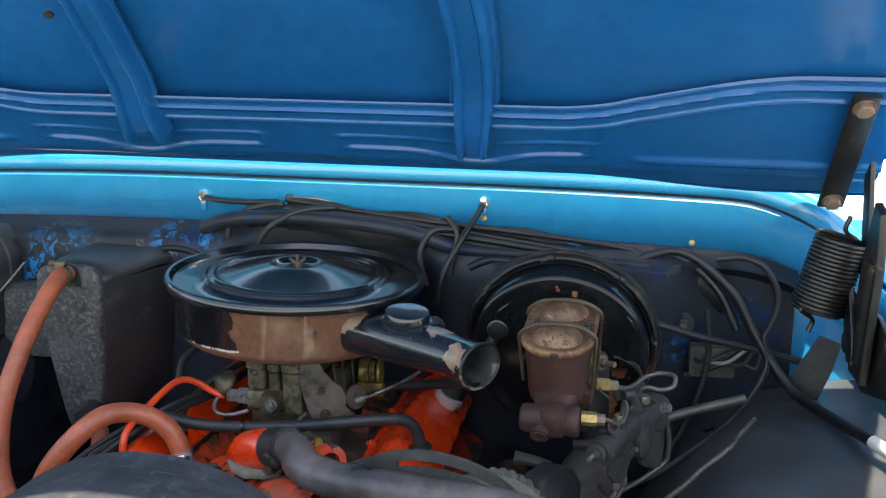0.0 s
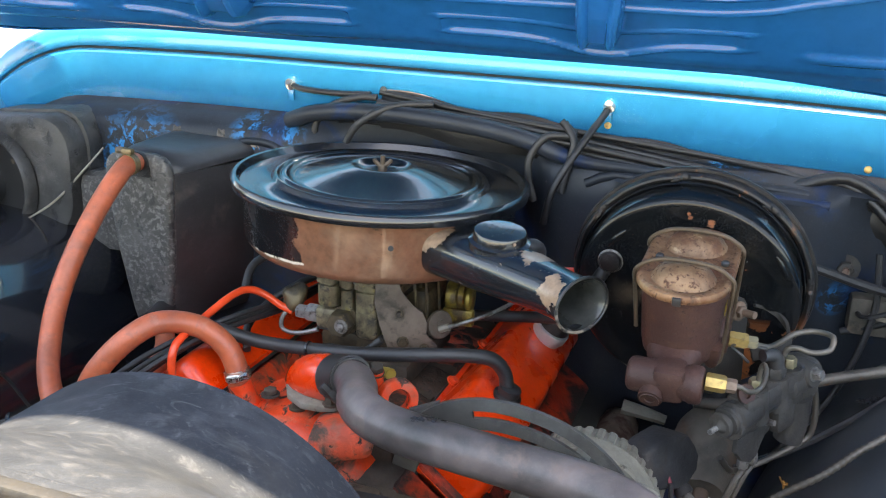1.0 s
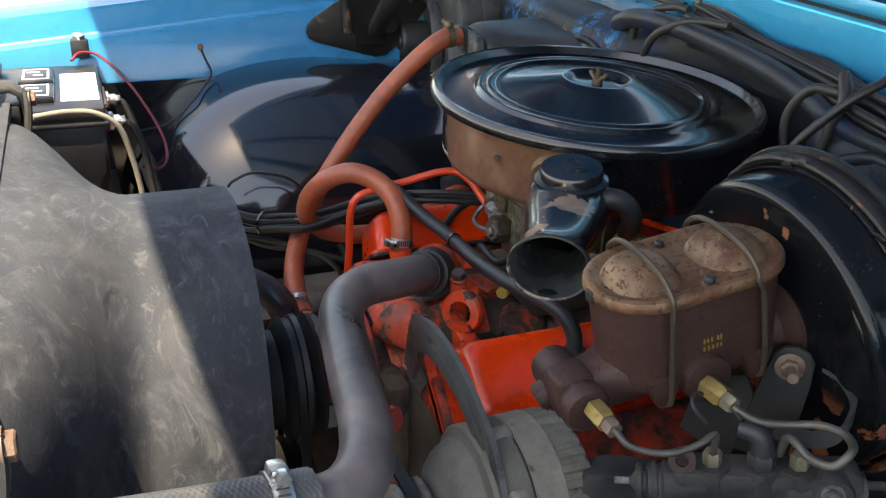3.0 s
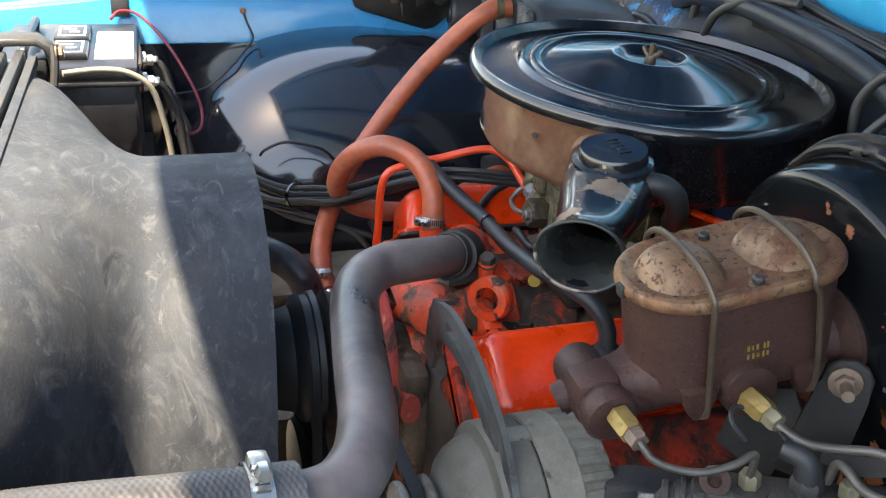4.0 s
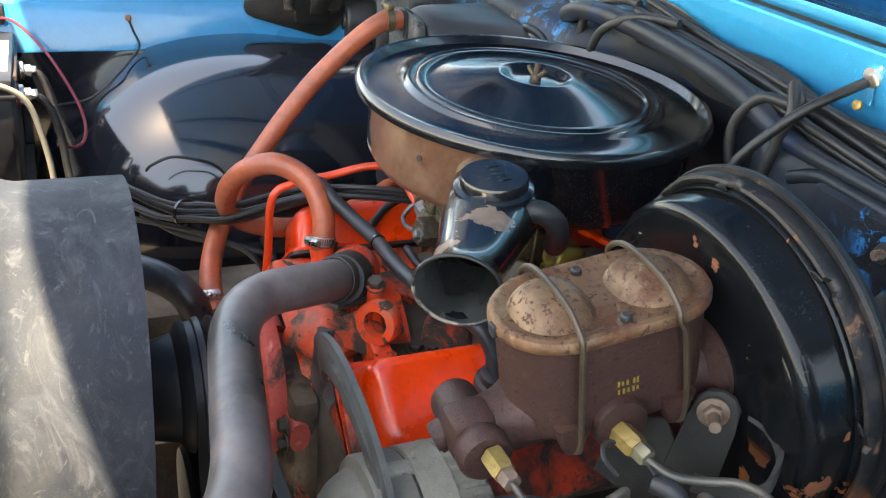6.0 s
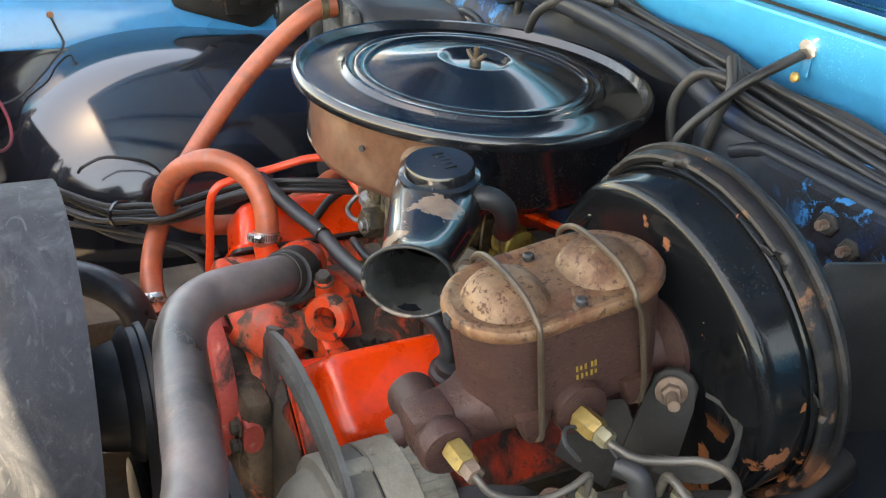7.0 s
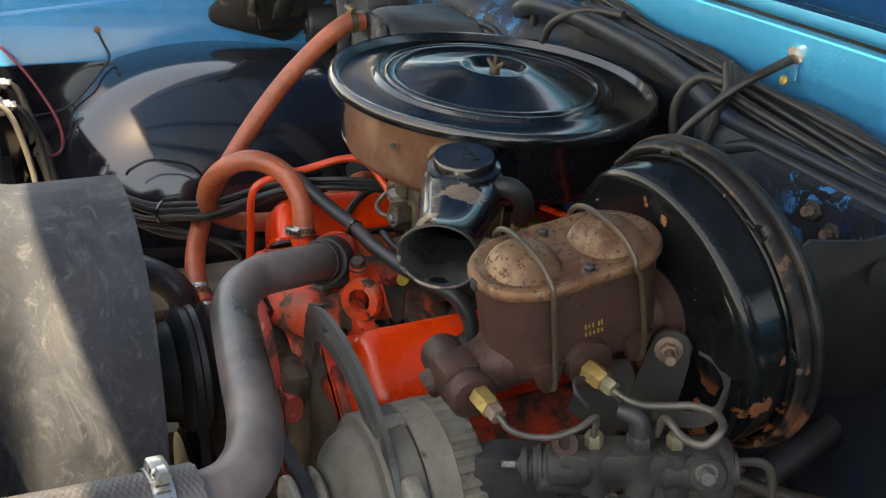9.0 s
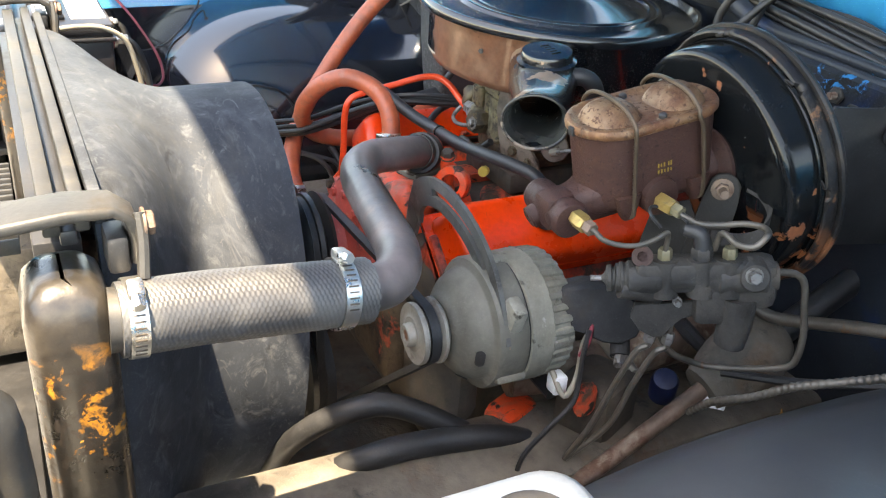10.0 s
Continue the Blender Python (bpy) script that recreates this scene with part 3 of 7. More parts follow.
part("header", box(BM(), (0, -0.93, 1.06), (1.80, 0.05, 0.10), bevel=0.02), BLUE, front)
for k in range(8):
    part("grille_bar", box(BM(), (0, -0.94, 0.98 - 0.05 * k), (1.5, 0.02, 0.014), bevel=0.003), STEEL, front)

# ---- hood ----
HOOD_O, HOOD_V, HOOD_N = Vector((0, 0.115, 1.318)), Vector((0, -0.675, 0.738)), Vector((0, -0.738, -0.675))


def hood_at(x, v, h):
    return Vector((x, 0, 0)) + HOOD_O + HOOD_V * v + HOOD_N * h


def hood_edge(x):
    return 0.184 + 0.06 * step(abs(x), 0.36, 0.68)


def hood_tail(x):
    return 0.040 - 0.024 * step(abs(x), 0.38, 0.66)


def bead(d, w):
    return math.exp(-(d / w) ** 2)


def hood_inner(u, v):
    ax = abs(u)
    edge, tail = hood_edge(u), hood_tail(u)
    vv = tail + v * (edge - tail)
    near = bead(ax - 0.252, 0.06)
    # lower fold, then a flat band
    fold = 0.062 + 0.006 * bead(ax, 0.1)
    h = 0.004 - 0.007 * (1 - step(vv, tail, tail + 0.006)) + 0.004 * step(vv, fold - 0.012, fold + 0.012)
    h -= 0.006 * max(0, fold - vv) / 0.03
    # pressed pocket at each brace foot: a raised outline round a shallow recess
    lo, hi = 0.092 - 0.022 * near, 0.117 - 0.012 * near
    across = step(ax, 0.050, 0.072) * step(0.425 - ax, 0, 0.035)
    inside = step(vv, lo - 0.003, lo + 0.003) * step(hi - vv, -0.003, 0.003) * across
    h += -0.002 * inside + 0.0040 * bead(vv - lo, 0.0030) * across
    h += 0.0034 * bead(vv - hi, 0.0028) * across * (1 - 0.8 * near)
    ends = bead(ax - 0.060, 0.005) + bead(ax - 0.412, 0.006)
    h += 0.0036 * min(1, ends) * step(vv, lo - 0.002, lo + 0.004) * step(hi - vv, -0.004, 0.002)
    # side step where the pockets end
    h -= 0.003 * step(ax, 0.43, 0.47) * step(vv, 0.045, 0.10)
    h += 0.005 * bead(vv - 0.085, 0.006) * step(ax, 0.45, 0.50)
    crease = edge - 0.037
    h += 0.002 * step(vv, crease - 0.005, crease) + 0.0036 * bead(vv - crease, 0.0036)
    h -= 0.004 * step(vv, edge - 0.016, edge - 0.013)
    h += 0.0026 * bead(vv - edge + 0.0165, 0.0024) + 0.0026 * bead(vv - edge + 0.003, 0.0024)
    return hood_at(u, vv - 0.035 * u, h)


hood = thing("hood", (0, 0.115, 1.318), "raised blue hood with stamped inner rim and braces", "hood")
part("inner_rim", sheet(BM(), hood_inner, span(-0.79, 0.79, 200), span(0, 1, 170), 0.0025), BLUE_DARK, hood)


def rear_sun_block(u, v):
    """Unseen strip running back over the cowl, added to keep sun off the firewall."""
    start = hood_at(u, hood_tail(u) - 0.035 * u + 0.001, -0.002)
    share, dz = [(0, 0), (0.15, 0.005), (0.4, 0.008), (0.75, 0.007), (1, 0.003)][v]
    return start + Vector((0, share * (0.170 - start.y), dz))


part("rear_sun_block", sheet(BM(), rear_sun_block, span(-0.79, 0.79, 60), range(5), 0.002), BLUE_DARK, hood)
part("skin", sheet(BM(), lambda u, v: hood_at(u, v, -0.018 + 0.02 * (abs(u) / 0.8) ** 2 - 0.015 * math.sin(math.pi * v / 1.45)), span(-0.91, 0.91, 37), span(0.07, 1.45, 29), 0.003), BLUE_DARK, hood)
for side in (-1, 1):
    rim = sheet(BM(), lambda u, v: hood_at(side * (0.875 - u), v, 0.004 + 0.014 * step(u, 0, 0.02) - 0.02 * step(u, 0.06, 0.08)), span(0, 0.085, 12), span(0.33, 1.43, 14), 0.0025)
    part("side_rim", rim, BLUE_DARK, hood)
part("front_rim", sheet(BM(), lambda u, v: hood_at(u, 1.43 - v, 0.004 + 0.014 * step(v, 0, 0.02) - 0.02 * step(v, 0.08, 0.1)), span(-0.79, 0.79, 24), span(0, 0.11, 12), 0.0025), BLUE_DARK, hood)


def brace(side):
    start = 0.094 if side > 0 else 0.120

    def f(u, v):
        foot = 1 - step(v, start + 0.02, start + 0.12)
        w = 0.027 + 0.007 * step(v, 0.10, 0.18) if side > 0 else 0.041 - 0.009 * step(v, 0.10, 0.22)
        hat = step(1 - abs(u), 0.14, 0.34)
        h = -0.010 + 0.026 * hat - 0.007 * hat * step(0.5 - abs(u), 0.0, 0.14)
        h += 0.0025 * bead(abs(u) - 0.56, 0.07)
        h += 0.024 * foot - 0.012 * (1 - step(v, start, start + 0.012))
        mid = 0.249 + 0.1 * (v - 0.083) * (1 - step(v, 0.2, 0.5)) if side > 0 else -0.226
        return hood_at(mid + u * w, v, h)
    return sheet(BM(), f, span(-1, 1, 49), [start, start + 0.004, start + 0.008, start + 0.012, 0.135, 0.14, 0.148, 0.16, 0.175, 0.19, 0.22, 0.3, 0.5, 0.8, 1.35], 0.002)


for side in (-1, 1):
    part("brace", brace(side), BLUE_DARK, hood, "pressed steel hat-section brace")
    # drain holes as dark oval plugs in the rim
    bm = BM()
    lathe(bm, [(0.0085, -0.002), (0.0085, 0.0)], axes(hood_at(side * 0.312, 0.0600 - 0.011 * side, 0.0056), HOOD_N), 16, squash=(1, 0.6))
    part("drain_plug", bm, RUBBER, hood, "dark oval drain hole")
bm = BM()
lathe(bm, [(0.007, -0.004), (0.007, 0.0)], axes(hood_at(-0.285, 0.335, 0.006), HOOD_N), 16, squash=(1, 0.8))
part("drain_plug", bm, RUBBER, hood, "dark oval drain hole")


# ---- radiator, shroud, fan ----
radiator = thing("radiator", (0.02, -0.65, 0.6), "crossflow radiator with black side tanks and pale metal frame", "radiator")
part("core", box(BM(), (0.0, -0.652, 0.86), (0.68, 0.035, 0.50), bevel=0.002), BLACK_SATIN, radiator)
for y, w, z in ((-0.655, 0.013, 1.135), (-0.634, 0.011, 1.137)):
    part("top_channel", box(BM(), (0.02, y, z), (0.70, w, 0.016), bevel=0.0025), RAD_METAL, radiator, "pale aluminium channel")
# Black bar put in for the shaded gap between the two channels
part("gap_bar", box(BM(), (0.02, -0.6445, 1.125), (0.70, 0.012, 0.012), bevel=0.002), BLACK_SATIN, radiator)


def side_tank(side):
    secs = []
    for z, grow in ((0.62, -0.006), (0.63, 0), (1.02, 0), (1.085, 0), (1.102, -0.004), (1.111, -0.012), (1.114, -0.022)):
        secs.append([Vector((side * 0.3885 + x, -0.6535 + y, z)) for x, y in rounded(0.083 + 2 * grow, 0.060 + 2 * grow, 0.016 + grow * 0.3)])
    return loft(BM(), secs)


for side in (-1, 1):
    part("side_tank", side_tank(side), TANK_BLACK, radiator, "black painted side tank with flaking yellow rust")
neck = tube(BM(), [(0.418, -0.628, 1.080), (0.419, -0.61, 1.079), (0.418, -0.58, 1.076)], 0.024, 16)
part("neck", neck, BRACKET_METAL, radiator)
for x0 in (0.20, -0.28):
    for k in range(14):
        part("fin", box(BM(), (x0 + 0.012 * k, -0.688, 1.118), (0.004, 0.022, 0.012), bevel=0.001), RAD_METAL, radiator)


def hold_down(side):
    x = 0.382 if side > 0 else -0.34
    ob = thing("radiator_bracket", (x, -0.68, 1.115), "weathered zinc radiator hold-down arm with a bolt", "bracket", "radiator brackets")
    secs = []
    for y, z, w in ((-0.80, 1.130, 0.040), (-0.74, 1.140, 0.044), (-0.69, 1.151, 0.048), (-0.645, 1.155, 0.046), (-0.615, 1.154, 0.042), (-0.604, 1.146, 0.040), (-0.600, 1.130, 0.036), (-0.600, 1.110, 0.030)):
        back_lean = step(y, -0.62, -0.60)
        secs.append([Vector((x + a, y + b * back_lean, z + b * (1 - back_lean))) for a, b in rounded(w * 0.92, 0.010, 0.004)])
    part("arm", loft(BM(), secs), BRACKET_METAL, ob)
    bm = BM()
    hexnut(bm, axes((x + 0.01, -0.594, 1.140), (0, 1, 0)), 0.009, 0.007, 0.012)
    part("bolt", bm, RUST_ROD, ob)
    bm = box(BM(), (x, -0.614, 1.1195), (0.034, 0.016, 0.03), bevel=0.004)
    part("rubber_pad", bm, RUBBER, ob)
    part("tie_rod", tube(BM(), [(x + 0.012, -0.597, 1.150), (x + 0.020, -0.597, 1.130), (x + 0.030, -0.600, 1.106)], 0.0048, 8, 3), BRACKET_METAL, ob)
    return ob


hold_down(1)
hold_down(-1)

RING_C, RING_R = (-0.024, 0.848), 0.2545


def shroud_ring(y, s):
    out = []
    q = s ** 1.2
    ease = 0.2 * q + 0.8 * q * q * (3 - 2 * q)
    power = 9 - 5 * s
    for k in range(96):
        a = 2 * math.pi * k / 96
        ca, sa = math.cos(a), math.sin(a)
        f = 1 / (abs(ca) ** power + abs(sa) ** power) ** (1 / power)
        rx, rz = 0.004 + 0.333 * f * ca, 0.815 + 0.322 * f * sa
        cx, cz = RING_C[0] + RING_R * ca, RING_C[1] + RING_R * sa
        z = rz + (cz - rz) * ease
        out.append(Vector((rx + (cx - rx) * ease, y - 0.021 * s + 0.08 * s * (z - 0.848), z)))
    return out


shroud = thing("fan_shroud", (0, -0.5, 0.62), "scuffed black plastic fan shroud behind the radiator", "fan shroud")
bm = BM()
secs = [shroud_ring(-0.622 + 0.122 * s, s) for s in span(0, 1, 16)] + [shroud_ring(y, 1) for y in (-0.48, -0.45, -0.42, -0.404, -0.400)]
loft(bm, secs, cap=False)
bmesh.ops.recalc_face_normals(bm, faces=bm.faces[:])
bmesh.ops.solidify(bm, geom=bm.faces[:], thickness=0.004)
part("housing", bm, SHROUD, shroud)
bm = box(BM(), (0.02, -0.620, 1.134), (0.68, 0.010, 0.012), bevel=0.002)
part("flange", bm, SHROUD, shroud)

fan = thing("fan", (0, -0.44, 0.9), "dark engine fan inside the shroud", "fan")
bm = BM()
lathe(bm, [(0.02, -0.03), (0.055, -0.028), (0.06, -0.01), (0.06, 0.02), (0.045, 0.03)], axes((0.0, -0.44, 0.90), (0, 1, 0)), 24)
part("hub", bm, BLACK_SATIN, fan)
for k in range(5):
    a = 2 * math.pi * k / 5 + 0.4
    m = Matrix.Translation((0, -0.45, 0.90)) @ Matrix.Rotation(a, 4, "Y")

    def blade(u, v, m=m):
        return m @ Vector((u * (0.035 + 0.02 * v), 0.022 * u - 0.008 * u * u, 0.05 + 0.125 * v))
    part("blade", sheet(BM(), blade, span(-1, 1, 8), span(0, 1, 5), 0.002), BLACK_SATIN, fan)

# ---- engine ----
engine = thing("engine_block", (0.01, 0.0, 0.55), "orange painted V8 engine block with greasy patches", "engine")
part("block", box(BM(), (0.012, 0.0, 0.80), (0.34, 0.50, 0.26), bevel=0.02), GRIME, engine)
for side in (-1, 1):
    turn = Matrix.Rotation(side * radians(40), 3, "Y")
    part("cylinder_head", box(BM(), (0.012 + side * 0.165, -0.01, 0.895), (0.135, 0.47, 0.07), turn, 0.008), HEAD_DARK if side > 0 else ORANGE_WORN, engine)
    part("exhaust_manifold", tube(BM(), [(0.012 + side * 0.27, -0.2, 0.84), (0.012 + side * 0.285, -0.1, 0.84), (0.012 + side * 0.285, 0.1, 0.84), (0.012 + side * 0.28, 0.2, 0.80), (0.012 + side * 0.27, 0.22, 0.68)], 0.028, 12), RUST_ROD, engine)
part("timing_cover", box(BM(), (0.012, -0.262, 0.83), (0.20, 0.03, 0.20), bevel=0.012), TAN_DIRT, engine)


def valve_cover(side, y0, y1):
    cx, cz = side * 0.179, 0.959
    n = Vector((side * 0.643, 0, 0.766))
    t = Vector((side * 0.766, 0, -0.643))
    ob = thing("valve_cover", (cx, (y0 + y1) / 2, cz), "bright orange stamped steel valve cover", "valve cover", "valve covers")
    c = Vector((cx, 0, cz))

    def at(a, y, b):
        p = c + t * a + n * b
        return Vector((p.x, y, p.z))
    secs = []
    for b, w, shrink, r in ((-0.026, 0.107, 0, 0.010), (-0.022, 0.109, 0, 0.010), (-0.0215, 0.098, 0.010, 0.014), (-0.012, 0.094, 0.012, 0.016), (0.018, 0.088, 0.016, 0.018), (0.027, 0.083, 0.020, 0.018), (0.032, 0.074, 0.027, 0.016), (0.0335, 0.062, 0.036, 0.012)):
        outline = rounded(w, (y1 - y0) - 2 * shrink, r, 4)
        secs.append([at(p, (y0 + y1) / 2 + q, b) for p, q in outline])
    part("cover", loft(BM(), secs), ORANGE, ob)
    bm = BM()
    gasket = [at(p, (y0 + y1) / 2 + q, -0.030) for p, q in rounded(0.112, (y1 - y0), 0.01, 4)]
    gasket2 = [at(p, (y0 + y1) / 2 + q, -0.0262) for p, q in rounded(0.112, (y1 - y0), 0.01, 4)]
    part("gasket", loft(bm, [gasket, gasket2]), RUBBER, ob)
    for y in span(y0 + 0.05, y1 - 0.05, 4):
        for a in (-0.053, 0.053):
            bm = BM()
            hexnut(bm, axes(at(a, y, -0.0215), n), 0.0055, 0.005, 0.008)
            part("bolt", bm, ORANGE_WORN, ob)
    return ob, at, n


dcover, dat, dn = valve_cover(1, -0.245, 0.205)
pcover, pat, pn = valve_cover(-1, -0.222, 0.22)
# raised seam on the driver side cover
part("crease", tube(BM(), [dat(0.0460, -0.22, 0.002), dat(0.0460, 0.15, 0.002)], 0.0015, 6), ORANGE, dcover)

bm = BM()
lathe(bm, [(0.019, -0.012), (0.022, -0.004), (0.0240, 0.0), (0.0240, 0.011), (0.0205, 0.0125)], axes((0.204, 0.076, 0.990), (0.60, -0.06, 1)), 28)
# Pale half-metal tone puts the chrome's highlight into its colour
oil_cap = part("oil_cap", bm, mat("pale_chrome", (0.66, 0.66, 0.64), 0.32, 0.45, vary=0.06, bump=(200, 0.03)), dcover, "chrome rimmed oil filler cap")
bm = BM()
lathe(bm, [(0.0205, 0.0115), (0.0215, 0.014), (0.0215, 0.030), (0.0190, 0.035), (0.004, 0.036)], axes((0.204, 0.076, 0.990), (0.60, -0.06, 1)), 24)
part("cap_top", bm, BLACK_SATIN, oil_cap)

intake = thing("intake_manifold", (0.012, 0.0, 0.93), "orange intake manifold with flaking greasy paint", "intake manifold")
# Greasy brown here also carries the shade in the valley between the covers
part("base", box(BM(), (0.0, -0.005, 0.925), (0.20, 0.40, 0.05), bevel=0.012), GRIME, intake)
for y in (-0.12, -0.04, 0.05, 0.13):
    for side in (-1, 1):
        part("runner", loft(BM(), [[Vector((0.012 + side * f, y * g + a, z + b)) for a, b in rounded(w, 0.034, 0.011, 3)] for f, g, z, w in ((0.02, 0.7, 0.946, 0.056), (0.07, 0.9, 0.940, 0.062), (0.105, 1.0, 0.926, 0.072), (0.135, 1.0, 0.906, 0.080))]), ORANGE_GRIMY, intake)
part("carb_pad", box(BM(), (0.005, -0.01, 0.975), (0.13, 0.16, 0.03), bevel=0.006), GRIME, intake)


def front_slope(u, v):
    """Broad front of the manifold, rolling down to the water pump."""
    x = -0.115 + 0.20 * u
    y = -0.14 - 0.115 * v
    z = 0.978 - 0.012 * v - 0.022 * step(v, 0.75, 1.05) - 0.05 * abs(2 * u - 1) ** 3 + 0.004 * math.sin(11 * u + 4 * v)
    z += 0.010 * bead(x - 0.0, 0.035) * (1 - step(v, 0.3, 0.7))
    return Vector((x, y, z))


part("front_casting", sheet(BM(), front_slope, span(0, 1, 24), span(0, 1, 20), 0.006), ORANGE_WORN, intake)
part("heater_boss", tube(BM(), [(-0.085, -0.18, 0.935), (-0.095, -0.188, 0.965), (-0.101, -0.191, 0.985)], 0.014, 12), ORANGE_WORN, intake)
# lug with an open eye
bm = BM()
lathe(bm, [(0.0125, -0.008), (0.021, -0.008), (0.0225, -0.006), (0.0225, 0.006), (0.021, 0.008), (0.0125, 0.008), (0.0118, 0.005), (0.0118, -0.005), (0.0125, -0.008)], axes((0.100, -0.191, 1.003), (0.62, -0.75, 0.2)), 28, cap=False)
part("lug", bm, ORANGE_WORN, intake)
part("lug_plate", plate(BM(), [(-0.064, -0.036), (-0.056, -0.016), (-0.032, -0.004), (-0.019, 0.011), (-0.0215, 0.0), (-0.021, -0.008), (-0.014, -0.018), (0.0, -0.0222), (0.012, -0.020), (0.024, -0.026), (0.022, -0.036)], 0.010, axes((0.100, -0.191, 1.003), (0.62, -0.75, 0.2), (0.75, 0.62, 0)), 0.0025), ORANGE_GRIMY, intake)
part("lug_web", box(BM(), (0.090, -0.192, 0.972), (0.058, 0.022, 0.036), Matrix.Rotation(radians(14), 3, "Y"), 0.006), ORANGE_WORN, intake)
secs = []
for z, w, l, dx in ((0.952, 0.080, 0.056, 0.0), (0.960, 0.084, 0.058, 0.0), (0.976, 0.070, 0.046, -0.002), (0.986, 0.052, 0.034, -0.004), (0.989, 0.036, 0.022, -0.004)):
    secs.append([Vector((0.050 + dx + x * 0.8 - y * 0.3, -0.228 + y + x * 0.35, z + 0.10 * x)) for x, y in rounded(w, l, 0.009, 3)])
part("outlet_casting", loft(BM(), secs), ORANGE_GRIMY, intake)
for p in ((-0.06, -0.19, 0.977), (0.075, -0.165, 0.977), (-0.015, -0.205, 0.977), (0.10, -0.15, 0.966)):
    bm = BM()
    hexnut(bm, axes(p, (0, 0, 1)), 0.008, 0.007, 0.011)
    part("bolt", bm, GRIME, intake)
part("sensor", tube(BM(), [(0.10, -0.13, 0.95), (0.101, -0.132, 0.968)], 0.006, 6, 2), GRIME, intake)

thermo = thing("thermostat_housing", (0.0, -0.185, 0.975), "orange domed thermostat housing with a steel clamp", "thermostat housing")
part("dome", tube(BM(), [(-0.035, -0.163, 0.985), (-0.012, -0.178, 1.002), (0.022, -0.196, 1.016), (0.047, -0.208, 1.025)], lambda s: 0.020 + 0.007 * math.sin(math.pi * s), 18), ORANGE, thermo)
plate_pts = [(-0.050, 0.0), (-0.036, 0.016), (-0.015, 0.028), (0.015, 0.030), (0.036, 0.016), (0.048, 0.0), (0.036, -0.016), (0.015, -0.030), (-0.015, -0.028), (-0.036, -0.016)]
part("flange", plate(BM(), plate_pts, 0.008, Matrix.Translation((0.0, -0.192, 0.990)) @ Matrix.Rotation(radians(-28), 4, "Z"), 0.002), ALU, thermo, "grey gasket flange")
for x, y in ((-0.036, -0.175), (0.030, -0.213)):
    bm = BM()
    hexnut(bm, axes((x, y, 0.994), (0, 0, 1)), 0.007, 0.008, 0.0095)
    part("bolt", bm, GRIME, thermo)
part("coupling", tube(BM(), [(0.058, -0.219, 1.0315), (0.044, -0.209, 1.0255), (0.030, -0.200, 1.020)], 0.0255, 22, 3), RUBBER, thermo, "black rubber coupling")
bm = BM()
hexnut(bm, axes((0.072, -0.186, 1.028), (0.3, -0.2, 1)), 0.008, 0.009, 0.010)
part("bolt", bm, GRIME, thermo)
part("boss", tube(BM(), [(0.072, -0.184, 0.98), (0.072, -0.186, 1.028)], 0.009, 10, 2), ORANGE_WORN, thermo)

pump = thing("water_pump", (0.01, -0.28, 0.82), "faded red cast water pump with greasy patches", "water pump")
bm = BM()
lathe(bm, [(0.030, -0.045), (0.034, -0.043), (0.037, -0.020), (0.052, -0.012), (0.076, -0.010), (0.082, -0.006), (0.083, 0.004), (0.079, 0.012), (0.060, 0.016)], axes((0.01, -0.288, 0.90), (0, 1, 0)), 40)
part("body", bm, PUMP_RED, pump)
for side in (-1, 1):
    secs = []
    low = 0.030 if side > 0 else 0.0
    for f, w, hh in ((0.03, 0.052, 0.052), (0.06, 0.046, 0.042), (0.085, 0.030, 0.030), (0.096, 0.030, 0.034), (0.104, 0.028, 0.032)):
        secs.append([Vector((0.01 + side * f, -0.270 + x * 0.7, 0.905 + 0.25 * f - low * f / 0.08 + z)) for x, z in rounded(w, hh, 0.012, 3)])
    part("leg", loft(BM(), secs), PUMP_RED, pump)
    for dz in (-0.022, 0.022):
        bm = BM()
        hexnut(bm, axes((0.01 + side * 0.096, -0.283, 0.930 - low * 1.2 + dz * 0.5), (0, -1, 0)), 0.007, 0.007, 0.010)
        part("bolt", bm, GRIME, pump)
for k in range(5):
    a = radians(20 + 35 * k)
    bm = BM()
    hexnut(bm, axes((0.01 + 0.066 * math.cos(a), -0.299, 0.90 + 0.066 * math.sin(a)), (0, -1, 0)), 0.006, 0.005, 0.008)
    part("bolt", bm, PUMP_RED, pump)
part("inlet_pipe", tube(BM(), [(-0.10, -0.285, 0.86), (-0.13, -0.30, 0.87), (-0.15, -0.302, 0.885)], 0.010, 10), STEEL, pump)
bm = BM()
lathe(bm, [(0.02, -0.040), (0.044, -0.038), (0.050, -0.030), (0.056, -0.006), (0.066, 0), (0.069, 0.006), (0.058, 0.011), (0.069, 0.016), (0.070, 0.022), (0.058, 0.027), (0.07, 0.033), (0.068, 0.038), (0.03, 0.038)], axes((0.01, -0.368, 0.90), (0, 1, 0)), 40)
part("pulley", bm, BLACK_SATIN, pump, "black grooved pulley")

